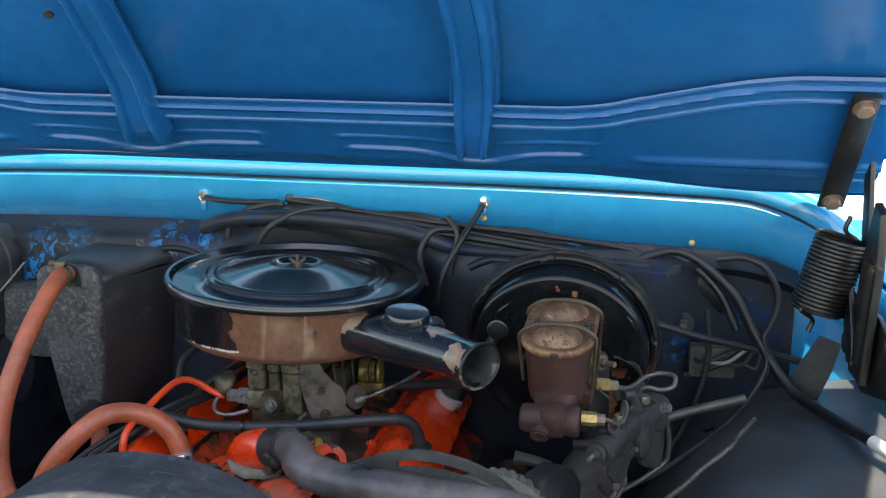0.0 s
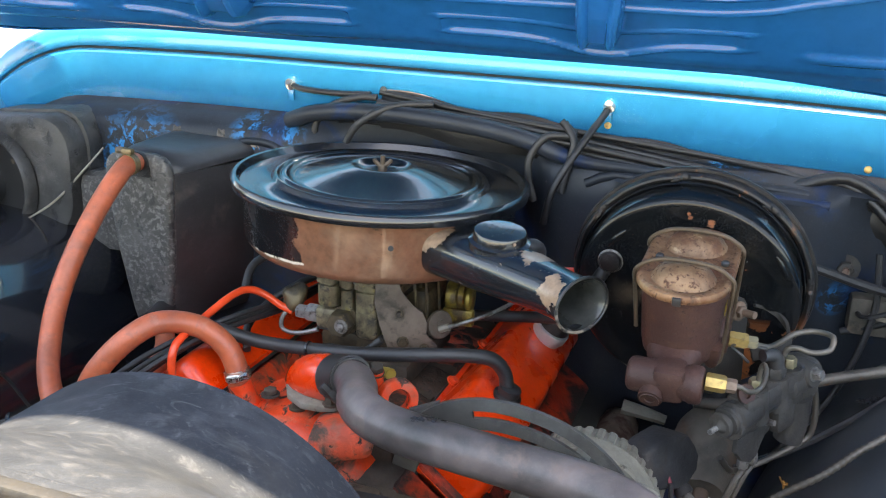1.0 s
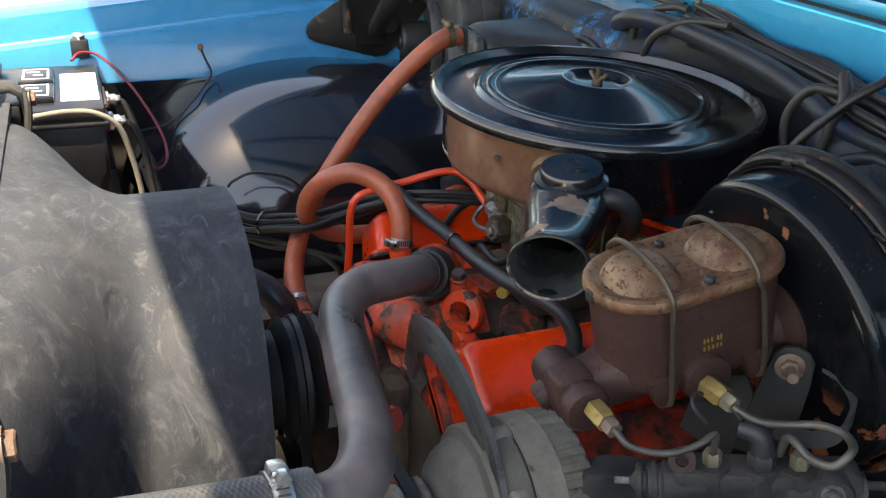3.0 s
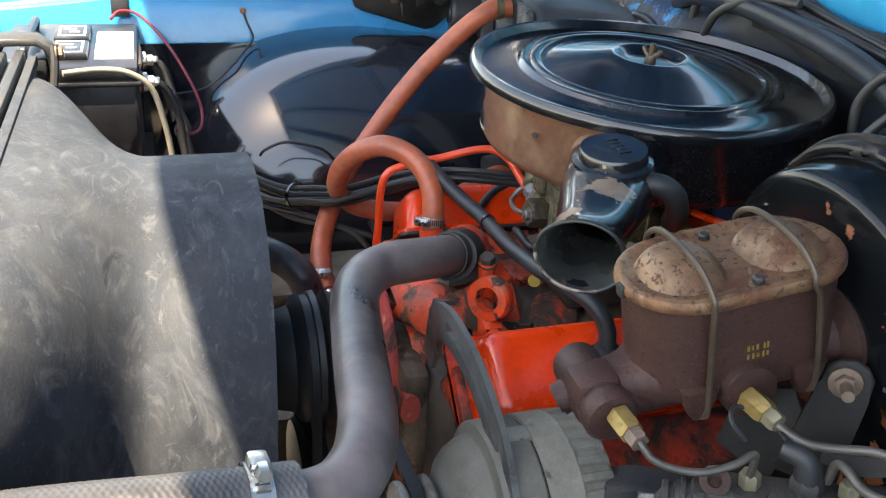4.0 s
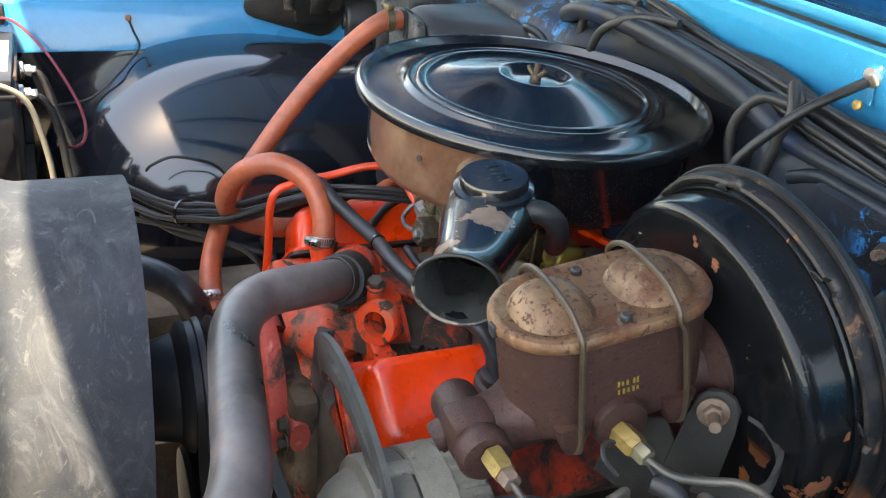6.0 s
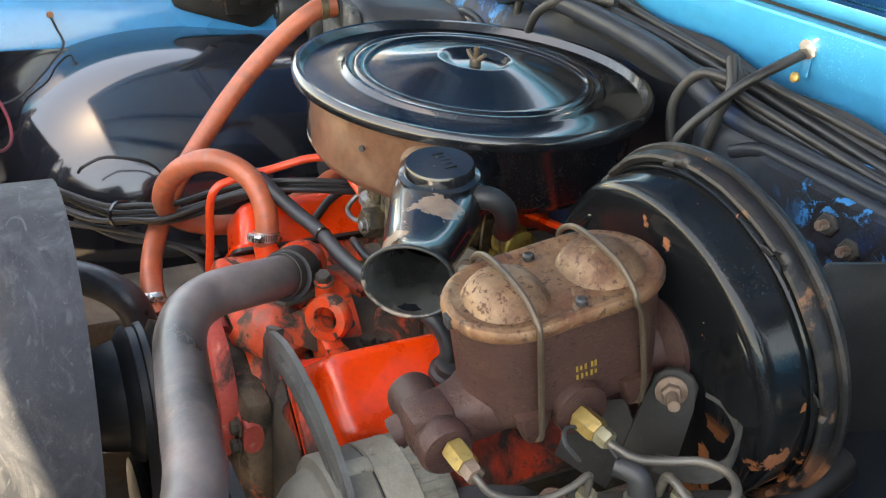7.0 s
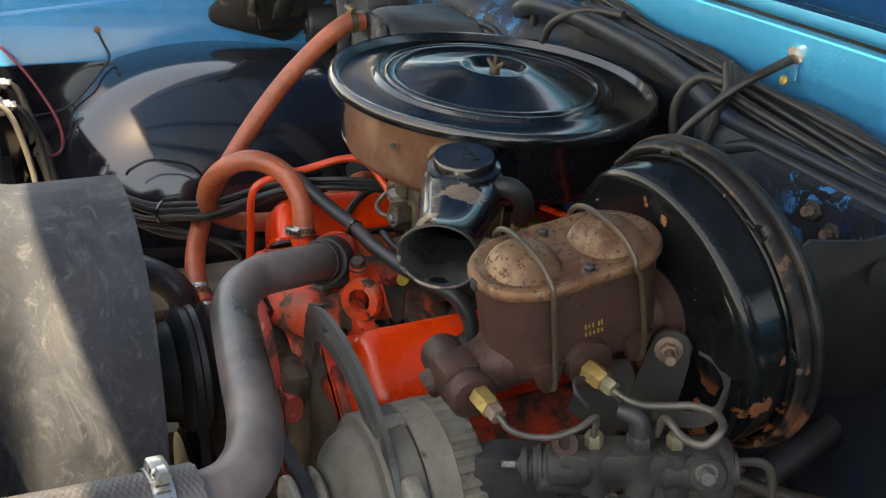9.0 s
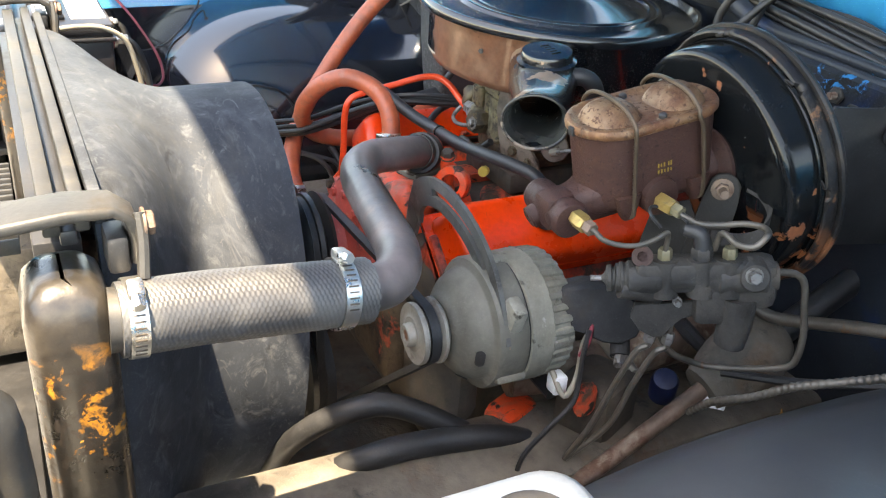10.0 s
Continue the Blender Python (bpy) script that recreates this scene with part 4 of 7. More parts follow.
# ---- belts ----
def belt(name, loop, w):
    bm = BM()
    n = len(loop)
    ring = []
    for k in range(n):
        a, b, c = Vector(loop[k - 1]), Vector(loop[k]), Vector(loop[(k + 1) % n])
        t = (c - a).normalized()
        out = Vector((0, 1, 0)).cross(t).normalized()
        y = Vector((0, w / 2, 0))
        ring.append([bm.verts.new(b + y), bm.verts.new(b - y), bm.verts.new(b - y * 0.7 - out * 0.008), bm.verts.new(b + y * 0.7 - out * 0.008)])
    for k in range(n):
        a, b = ring[k], ring[(k + 1) % n]
        for j in range(4):
            bm.faces.new((a[j], a[(j + 1) % 4], b[(j + 1) % 4], b[j]))
    return solo(name, bm, RUBBER, (0.1, -0.345, 0.85), "worn black rubber drive belt over the pulleys", "belt")


def hull_loop(circles, y, seg=20):
    pts = []
    for cx, cz, r in circles:
        pts += [(cx + r * math.cos(2 * math.pi * k / 40), cz + r * math.sin(2 * math.pi * k / 40)) for k in range(40)]
    pts = sorted(set(pts))

    def half(ps):
        h = []
        for p in ps:
            while len(h) > 1 and (h[-1][0] - h[-2][0]) * (p[1] - h[-2][1]) - (h[-1][1] - h[-2][1]) * (p[0] - h[-2][0]) <= 0:
                h.pop()
            h.append(p)
        return h
    a, b = half(pts), half(pts[::-1])
    return [(x, y, z) for x, z in a[:-1] + b[:-1]]


belt("drive_belt", hull_loop([(0.01, 0.90, 0.066), (0.317, 0.945, 0.033), (0.01, 0.72, 0.07)], -0.327), 0.010)
belt("drive_belt", hull_loop([(0.01, 0.90, 0.066), (0.01, 0.72, 0.08)], -0.357), 0.010)
crank = BM()
lathe(crank, [(0.02, 0), (0.08, 0), (0.084, 0.006), (0.07, 0.012), (0.084, 0.018), (0.084, 0.03), (0.03, 0.035)], axes((0.01, -0.368, 0.72), (0, 1, 0)), 36)
solo("crank_pulley", crank, BLACK_SATIN, (0.01, -0.35, 0.72), "black crankshaft pulley below the water pump", "pulley")

# ---- alternator ----
AX, AZ = 0.317, 0.945
alt = thing("alternator", (AX, -0.21, 0.88), "grey cast aluminium alternator with finned rear case", "alternator")
m = axes((AX, -0.302, AZ), (0, 1, 0))
bm = BM()
lathe(bm, [(0.018, -0.007), (0.032, -0.006), (0.036, -0.003), (0.040, 0.0), (0.046, 0.002), (0.0530, 0.009), (0.0575, 0.017), (0.0595, 0.0225), (0.0612, 0.0240), (0.0680, 0.0262), (0.0695, 0.0285), (0.0695, 0.058), (0.067, 0.060)], m, 64)
part("front_case", bm, ALU_GRIMY, alt, "grimy olive-grey front case")
bm = BM()
lathe(bm, [(0.0675, 0.059), (0.0675, 0.064)], m, 48)
part("stator_gap", bm, BLACK_SATIN, alt)
bm = BM()
lathe(bm, [(0.068, 0.0610), (0.0700, 0.0622), (0.0703, 0.087), (0.0690, 0.0885), (0.0675, 0.092), (0.0668, 0.110), (0.0640, 0.115), (0.058, 0.118), (0.03, 0.119)], m, 64)
part("rear_case", bm, ALU, alt)
for k in range(34):
    a = 2 * math.pi * k / 34
    secs = []
    for y, g in ((0.0865, 0.001), (0.0885, 0.0), (0.107, -0.0008), (0.1135, -0.003)):
        secs.append([m @ (Matrix.Rotation(a, 3, "Z") @ Vector((r + g, w, y))) for r, w in ((0.0655, -0.0046), (0.0683, -0.0041), (0.0700, -0.0026), (0.0703, 0.0), (0.0700, 0.0026), (0.0683, 0.0041), (0.0655, 0.0046))])
    part("fin", loft(BM(), secs), ALU, alt)
# oval air slots cast into the front cone
for k in range(3):
    a = radians(8 + 62 * k)
    spot = m @ Vector((0.0548 * math.cos(a), 0.0548 * math.sin(a), 0.0118))
    out = m.to_3x3() @ Vector((math.cos(a) * 0.85, math.sin(a) * 0.85, -0.53))
    bm = BM()
    plate(bm, rounded(0.010, 0.019, 0.0048, 5), 0.0016, axes(spot, out, (0, 1, 0)), 0.0004)
    part("vent", bm, RUBBER, alt, "dark vent slot")
bm = BM()
lathe(bm, [(0.010, -0.0375), (0.018, -0.0385), (0.0205, -0.0365), (0.027, -0.0360), (0.0315, -0.0375), (0.0325, -0.0350), (0.0320, -0.032), (0.024, -0.026), (0.024, -0.021), (0.0345, -0.0155), (0.0345, -0.0125), (0.03, -0.009)], m, 56)
part("pulley", bm, PULLEY, alt, "worn steel pulley")
bm = BM()
lathe(bm, [(0.0062, -0.0435), (0.0066, -0.0455), (0.0105, -0.0460), (0.0122, -0.0440), (0.0128, -0.037)], m, 24, cap=False)
part("nut", bm, PULLEY, alt, "grey shaft nut")
bm = BM()
lathe(bm, [(0.0064, -0.0435), (0.0010, -0.0432)], m, 16)
part("shaft_end", bm, COPPER, alt, "rusty shaft end")
part("ear", box(BM(), (AX + 0.052, -0.259, AZ + 0.022), (0.026, 0.016, 0.066), Matrix.Rotation(radians(20), 3, "Y"), 0.005), ALU, alt)
for a in (0.5, 2.6, 4.7):
    p = m @ Vector((0.066 * math.cos(a), 0.066 * math.sin(a), 0.045))
    part("through_bolt_boss", box(BM(), p, (0.012, 0.034, 0.016), Matrix.Rotation(-a, 3, "Y"), 0.004, 2), ALU, alt)
part("plug", box(BM(), (AX + 0.06, -0.198, AZ - 0.055), (0.018, 0.016, 0.022), bevel=0.003), WHITE_LABEL, alt, "white plug")

# slotted arc bracket
ARC = [(0.150, -0.262, 0.996), (0.165, -0.268, 1.020), (0.190, -0.272, 1.040), (0.225, -0.273, 1.0505), (0.265, -0.273, 1.049), (0.302, -0.272, 1.038), (0.334, -0.270, 1.016), (0.357, -0.269, 0.985), (0.372, -0.268, 0.950)]
arm = thing("alternator_bracket", (0.26, -0.27, 1.0), "dark steel slotted adjusting bracket over the alternator", "bracket")


def arc_band(lo, hi, thick, first=0.0, last=1.0):
    path = smooth_path(ARC, 6)
    path = path[int(first * len(path)):int(last * len(path))]
    bm = BM()
    secs = []
    for i, p in enumerate(path):
        t = (path[min(i + 1, len(path) - 1)] - path[max(i - 1, 0)]).normalized()
        out = Vector((0, 1, 0)).cross(t).normalized() * -1
        if out.z < 0:
            out = -out
        y = Vector((0, thick / 2, 0))
        secs.append([p + out * hi + y, p + out * hi - y, p + out * lo - y, p + out * lo + y])
    return loft(bm, secs)


part("outer_band", arc_band(0.0040, 0.0162, 0.005), ARC_STEEL, arm)
part("inner_band", arc_band(-0.0157, -0.0040, 0.005), ARC_STEEL, arm)
part("slot_head", arc_band(-0.0042, 0.0042, 0.0046, 0.0, 0.36), ARC_STEEL, arm)
part("foot", plate(BM(), [(-0.03, -0.035), (-0.005, -0.04), (0.018, 0.02), (0.02, 0.045), (-0.012, 0.03), (-0.022, 0.0)], 0.006, axes((0.155, -0.262, 1.005), (0, -1, 0)), 0.001), ARC_STEEL, arm)
bm = BM()
hexnut(bm, axes((0.377, -0.268, 0.952), (0.2, -1, 0)), 0.0075, 0.008, 0.0095)
part("bolt", bm, RUST_ROD, arm, "rusty bolt")

# ---- air cleaner ----
AIR_M = axes((-0.005, 0.0055, 1.1952), (0.049, 0.0, 1))


def air_region(nt, co):
    sep = nt.nodes.new("ShaderNodeSeparateXYZ")
    nt.links.new(co, sep.inputs[0])
    ang = maths(nt, "ARCTAN2", sep.outputs[1], sep.outputs[0])
    wob = maths(nt, "MULTIPLY", maths(nt, "SUBTRACT", noise_value(nt, co, 60, 5), 0.5), 0.30)
    ang = maths(nt, "ADD", ang, wob)
    lo = ramp_mask(nt, ang, -1.76, -1.74)
    hi = ramp_mask(nt, ang, -0.66, -0.70)
    high = maths(nt, "ADD", sep.outputs[2], maths(nt, "MULTIPLY", wob, 0.012))
    skirt = maths(nt, "MULTIPLY", ramp_mask(nt, ang, -2.75, -2.70), ramp_mask(nt, high, 0.0165, 0.0160))
    run = maths(nt, "MULTIPLY", ramp_mask(nt, ang, -2.25, -2.2), ramp_mask(nt, ang, -1.73, -1.74))
    line = maths(nt, "MULTIPLY", maths(nt, "MULTIPLY", ramp_mask(nt, high, 0.0145, 0.0155), ramp_mask(nt, high, 0.0185, 0.0175)), run)
    return {"bare": maths(nt, "MULTIPLY", maths(nt, "MAXIMUM", lo, skirt), hi), "edge": line}


AIR_BODY = mat("flaked_air_cleaner_paint", (0.007, 0.008, 0.010), 0.25, coat=0.5, vary=0.1, bump=(160, 0.08), region=air_region,
               layers=[((0.16, 0.072, 0.042), 0.45, 0, 30, -1.0, -0.9, "bare"), ((0.22, 0.125, 0.08), 0.55, 0, 16, 0.52, 0.7, "bare"), ((0.02, 0.014, 0.01), 0.7, 0, 26, 0.66, 0.69, "bare"), ((0.62, 0.56, 0.48), 0.5, 0, 60, 0.40, 0.44, "edge")])
def chip_region(nt, co):
    """Large flakes missing by the snorkel's mouth, on its top and at its root."""
    wob = maths(nt, "MULTIPLY", maths(nt, "SUBTRACT", noise_value(nt, co, 55, 5), 0.5), 0.060)
    total = None
    for spot, r in (((0.268, -0.220, 0.048), 0.018), ((0.243, -0.165, 0.062), 0.020), ((0.112, -0.122, 0.060), 0.022), ((0.168, -0.140, 0.030), 0.016)):
        vm = nt.nodes.new("ShaderNodeVectorMath")
        vm.operation = "DISTANCE"
        vm.inputs[1].default_value = spot
        nt.links.new(co, vm.inputs[0])
        one = ramp_mask(nt, maths(nt, "ADD", vm.outputs["Value"], wob), r, r - 0.002)
        total = one if total is None else maths(nt, "MAXIMUM", total, one)
    return {"chip": total}


SNORKEL = mat("flaked_snorkel_paint", (0.007, 0.009, 0.012), 0.22, coat=0.6, vary=0.1, bump=(160, 0.05), dust=0.15, region=chip_region,
              layers=[((0.25, 0.165, 0.11), 0.5, 0, 40, -1.0, -0.9, "chip"), ((0.22, 0.14, 0.09), 0.5, 0, 22, 0.66, 0.67)])
LINING = mat("snorkel_lining", (0.036, 0.039, 0.038), 0.20, vary=0.3, bump=(40, 0.35), dust=0, layers=[((0.055, 0.053, 0.048), 0.4, 0, 30, 0.56, 0.75)])
RIM_WORN = mat("worn_black_rim", (0.012, 0.013, 0.014), 0.3, vary=0.2, bump=(160, 0.1), layers=[((0.26, 0.21, 0.17), 0.45, 0.3, 30, 0.53, 0.58)])
air = thing("air_cleaner", (-0.0027, 0.0038, 1.115), "round black air cleaner with flaked paint baring brown metal", "air cleaner")
bm = BM()
lathe(bm, [(0.09, -0.086), (0.150, -0.084), (0.164, -0.078), (0.170, -0.068), (0.1715, -0.010), (0.176, -0.004), (0.10, -0.003)], AIR_M, 96)
base_ob = part("pan", bm, AIR_BODY, air, "black pan with brown bare metal")
bm = BM()
R = 0.1872
lathe(bm, [(0.174, -0.007), (R - 0.001, -0.006), (R, -0.001), (R - 0.001, 0.004), (R - 0.004, 0.0066), (R - 0.008, 0.0060), (R - 0.0105, 0.0015), (R - 0.0125, -0.0022), (R - 0.017, -0.0030),
           (0.155, -0.0022), (0.1385, -0.0006), (0.1362, 0.0012), (0.1346, 0.0044), (0.1325, 0.0058), (0.1300, 0.0056), (0.1283, 0.0038), (0.1268, 0.0030), (0.1254, 0.0034), (0.1238, 0.0056), (0.1213, 0.0066), (0.1182, 0.0060), (0.1163, 0.0036), (0.1135, 0.0024),
           (0.107, 0.0030), (0.06, 0.0140), (0.0415, 0.0184), (0.0385, 0.0188), (0.0350, 0.0178), (0.0315, 0.0140), (0.026, 0.0112), (0.021, 0.0108), (0.004, 0.0106)], AIR_M, 128)
part("lid", bm, BLACK_GLOSS, air, "glossy black lid with pressed rings")
bm = BM()
lathe(bm, [(0.006, 0.009), (0.006, 0.014), (0.0048, 0.018), (0.003, 0.0185), (0.003, 0.030), (0.001, 0.0305)], AIR_M, 12)
for s in (-1, 1):
    tube(bm, [AIR_M @ Vector((0, 0, 0.016)), AIR_M @ Vector((s * 0.004, 0.002 * s, 0.018)), AIR_M @ Vector((s * 0.0085, 0.004 * s, 0.0225)), AIR_M @ Vector((s * 0.0095, 0.0045 * s, 0.025))], lambda q: 0.0030 - 0.0006 * q, 8, 4)
part("wing_nut", bm, BAIL, air, "dull steel wing nut")

SN = Vector((0.816, -0.578, 0)).normalized()
SNS = Vector((0.578, 0.816, 0))
secs = []
for d, w, h, z, e in ((0.140, 0.100, 0.056, 1.148, 3.0), (0.165, 0.090, 0.056, 1.148, 3.2), (0.19, 0.084, 0.055, 1.149, 3.2), (0.235, 0.079, 0.053, 1.150, 3.0), (0.285, 0.066, 0.050, 1.1505, 2.7), (0.322, 0.056, 0.047, 1.1505, 2.3), (0.342, 0.053, 0.048, 1.150, 2.1), (0.354, 0.057, 0.0495, 1.150, 2), (0.362, 0.062, 0.0525, 1.1495, 2), (0.368, 0.0665, 0.0555, 1.149, 2), (0.3685, 0.065, 0.054, 1.149, 2), (0.362, 0.055, 0.052, 1.149, 2), (0.345, 0.049, 0.044, 1.150, 2.1), (0.29, 0.046, 0.040, 1.150, 2.3)):
    ring = []
    for k in range(36):
        a = 2 * math.pi * k / 36
        ca, sa = math.cos(a), math.sin(a)
        f = 1 / (abs(ca) ** e + abs(sa) ** e) ** (1 / e)
        ring.append(Vector((-0.0027, 0.0038, z)) + SN * d + SNS * (w / 2 * f * ca) + Vector((0, 0, h / 2 * f * sa)))
    secs.append(ring)
snork = part("snorkel", loft(BM(), secs[:10], False), SNORKEL, air, "black snorkel with brown chips and a flared mouth")
part("mouth_lining", loft(BM(), secs[9:], False), LINING, air, "dark inside of the snorkel")
rim = [(a + b) / 2 for a, b in zip(secs[9], secs[10])]
part("mouth_rim", tube(BM(), rim + rim[:1], 0.0016, 8, 1, False), RIM_WORN, air, "worn rolled rim of the snorkel")
bm = BM()
vm = axes((0.192, -0.134, 1.176), (0.09, -0.10, 1))
lathe(bm, [(0.0335, -0.014), (0.0352, -0.011), (0.0352, -0.0065), (0.0325, -0.005), (0.0318, -0.001), (0.0330, 0.0005), (0.0330, 0.0030), (0.0305, 0.0042), (0.0288, 0.0050), (0.0284, 0.0115), (0.0272, 0.0138), (0.004, 0.0150)], vm, 48)
motor = part("vacuum_can", bm, SNORKEL, air, "round black vacuum can")
for k in range(5):
    bm = box(BM(), vm @ Vector((-0.012 + 0.006 * k, 0.004, 0.0150)), (0.0014, 0.011 - 0.003 * (k % 2), 0.0010), vm.to_3x3(), 0.0003, 1)
    part("embossed_bar", bm, BLACK_GLOSS, motor)
bm = tube(BM(), [(0.210, -0.118, 1.163), (0.220, -0.103, 1.165), (0.223, -0.090, 1.156), (0.216, -0.080, 1.138), (0.2, -0.072, 1.122)], 0.0098, 14)
part("vacuum_hose", bm, RUBBER, air)
bm = BM()
lathe(bm, [(0.0032, -0.001), (0.0032, 0.0006)], axes((0.0755, -0.1525, 1.160), (0.45, -0.9, 0.02)), 8)
part("rivet_hole", bm, RUBBER, base_ob, "small dark hole")

# ---- carburetor ----
carb = thing("carburetor", (0.0, -0.02, 0.99), "stained zinc carburetor under the air cleaner", "carburetor")
part("throttle_body", box(BM(), (0.005, -0.012, 1.003), (0.118, 0.128, 0.024), bevel=0.005), CARB_DARK, carb)
part("main_body", box(BM(), (-0.002, -0.018, 1.040), (0.100, 0.112, 0.052), bevel=0.007), CARB, carb)
part("base_gasket", box(BM(), (0.003, -0.014, 1.0175), (0.122, 0.130, 0.004), bevel=0.001), RUBBER, carb)
part("body_gasket", box(BM(), (0.0, -0.018, 1.0685), (0.110, 0.118, 0.003), bevel=0.001), RUBBER, carb)
part("air_horn", box(BM(), (0.0, -0.018, 1.082), (0.106, 0.114, 0.024), bevel=0.006), CARB, carb)
part("throat", tube(BM(), [(0.0, 0.0, 1.09), (0.0, 0.0, 1.118)], 0.060, 28, 2), CARB_DARK, carb)
# float bowl front: three cast columns with grooves between
for x, w, d, z0, z1 in ((-0.036, 0.026, 0.030, 1.052, 1.096), (-0.012, 0.017, 0.022, 1.030, 1.092), (0.016, 0.028, 0.032, 1.018, 1.094)):
    secs = []
    for z, g in ((z0, -0.003), (z0 + 0.004, 0), (z1 - 0.016, 0), (z1 - 0.015, -0.0025), (z1 - 0.013, -0.0025), (z1 - 0.012, 0.001), (z1 - 0.003, 0.001), (z1, -0.003)):
        secs.append([Vector((x + a, -0.078 + b, z)) for a, b in rounded(w + 2 * g, d + 2 * g, 0.006, 3)])
    part("bowl_column", loft(BM(), secs), CARB, carb)
for p in ((-0.042, -0.088, 1.094), (0.004, -0.088, 1.092), (0.024, -0.089, 1.092), (0.046, -0.070, 1.094), (-0.048, 0.02, 1.094)):
    bm = BM()
    lathe(bm, [(0.0052, -0.004), (0.0052, 0.002), (0.0042, 0.0038), (0.001, 0.0040)], axes(p, (0, 0, 1)), 12)
    part("screw", bm, BOLT, carb)
# fuel inlet: hexagonal filter housing and pipe nut
bm = BM()
hexnut(bm, axes((-0.014, -0.088, 1.037), (0, -1, 0.05)), 0.0165, 0.022, 0.0185)
part("filter_housing", bm, CARB_DARK, carb)
bm = BM()
hexnut(bm, axes((-0.0085, -0.1095, 1.038), (0, -1, 0.05)), 0.0060, 0.006, 0.009)
part("plug", bm, BOLT, carb)
bm = BM()
hexnut(bm, axes((-0.050, -0.080, 1.037), (-1, 0.04, -0.02)), 0.0125, 0.018, 0.0)
part("inlet_nut", bm, BOLT, carb)
bm = BM()
hexnut(bm, axes((-0.068, -0.079, 1.036), (-1, 0.04, -0.02)), 0.0095, 0.016, 0.0)
part("pipe_nut", bm, BOLT, carb)
part("inlet_arm", box(BM(), (-0.036, -0.080, 1.037), (0.034, 0.026, 0.028), bevel=0.006), CARB, carb)
# choke pull-off and its curled rod
bm = BM()
lathe(bm, [(0.004, -0.012), (0.013, -0.010), (0.0205, -0.005), (0.0215, -0.002), (0.0215, 0.001), (0.0185, 0.005), (0.010, 0.010), (0.005, 0.016)], axes((-0.096, -0.064, 1.047), (-0.6, -0.5, 0.6)), 24)
part("choke_pull_off", bm, DULL_BRASS, carb, "tarnished round diaphragm")
part("link_rod", tube(BM(), [(-0.098, -0.072, 1.036), (-0.104, -0.082, 1.026), (-0.100, -0.092, 1.016), (-0.086, -0.094, 1.012), (-0.068, -0.092, 1.014), (-0.050, -0.090, 1.020)], 0.0030, 8), BOLT, carb)
# sinuous throttle bracket on the driver side front corner
part("throttle_bracket", plate(BM(), [(-0.012, 0.052), (0.014, 0.054), (0.019, 0.034), (0.030, 0.020), (0.044, 0.012), (0.050, -0.004), (0.047, -0.018), (0.060, -0.028), (0.066, -0.042), (0.058, -0.050), (0.022, -0.048), (0.004, -0.040), (-0.002, -0.022), (-0.008, -0.004), (-0.014, 0.024)], 0.005, axes((0.042, -0.090, 1.046), (0.38, -0.92, 0.05), (0.92, 0.38, 0)), 0.0012), CARB_TAUPE, carb, "taupe stamped throttle bracket")
for dx, dz, r in ((0.016, 0.010, 0.0045), (0.020, -0.026, 0.006), (0.046, -0.034, 0.005)):
    bm = BM()
    hexnut(bm, axes(axes((0.042, -0.090, 1.046), (0.38, -0.92, 0.05), (0.92, 0.38, 0)) @ Vector((dx, dz, 0.0025)), (0.38, -0.92, 0.05)), r, 0.005, r * 1.25)
    part("bolt", bm, CARB_DARK, carb)
part("lever", plate(BM(), [(-0.008, -0.030), (0.006, -0.032), (0.010, -0.008), (0.018, 0.016), (0.012, 0.026), (0.0, 0.022), (-0.006, 0.002)], 0.003, axes((0.066, -0.076, 1.028), (0.8, -0.6, 0)), 0.0006), CARB_DARK, carb)
bm = BM()
lathe(bm, [(0.004, -0.002), (0.017, -0.002), (0.0185, 0.0), (0.017, 0.003), (0.006, 0.0035), (0.005, 0.006)], axes((0.092, -0.040, 1.030), (0.75, -0.6, 0.2)), 24)
part("throttle_wheel", bm, CARB_TAUPE, carb, "brown throttle lever disc")
part("link_rod", tube(BM(), [(0.098, -0.046, 1.028), (0.118, -0.044, 1.036), (0.150, -0.030, 1.048), (0.175, 0.010, 1.055)], 0.0026, 8), BOLT, carb)
part("rod_end", tube(BM(), [(0.094, -0.047, 1.026), (0.101, -0.045, 1.029), (0.106, -0.044, 1.031)], 0.0048, 8, 2), CABLE_TAN, carb, "pale plastic rod end")
for x, y, z0, z1 in ((0.066, -0.058, 1.010, 1.085), (0.075, -0.045, 1.020, 1.092), (0.060, -0.030, 1.030, 1.100), (0.082, -0.020, 1.010, 1.080)):
    part("link_rod", tube(BM(), [(x, y, z0), (x + 0.002, y, (z0 + z1) / 2), (x - 0.001, y + 0.002, z1)], 0.0019, 6), DULL_BRASS, carb)
part("side_casting", box(BM(), (0.062, -0.005, 1.046), (0.034, 0.070, 0.050), bevel=0.009), CARB_DARK, carb)
# choke housing: a stack of stained brass cylinders behind the snorkel
for x, r, h in ((0.086, 0.019, 0.016), (0.101, 0.016, 0.010), (0.112, 0.0185, 0.008)):
    bm = BM()
    lathe(bm, [(r - 0.002, 0), (r, 0.002), (r, h - 0.002), (r - 0.003, h), (0.004, h + 0.0005)], axes((x, 0.006, 1.052), (1, 0.1, 0)), 24)
    part("choke_housing", bm, CHOKE_YELLOW, carb, "stained yellow choke housing")
part("choke_bracket", box(BM(), (0.105, -0.006, 1.030), (0.040, 0.012, 0.022), bevel=0.003), CHOKE_YELLOW, carb)
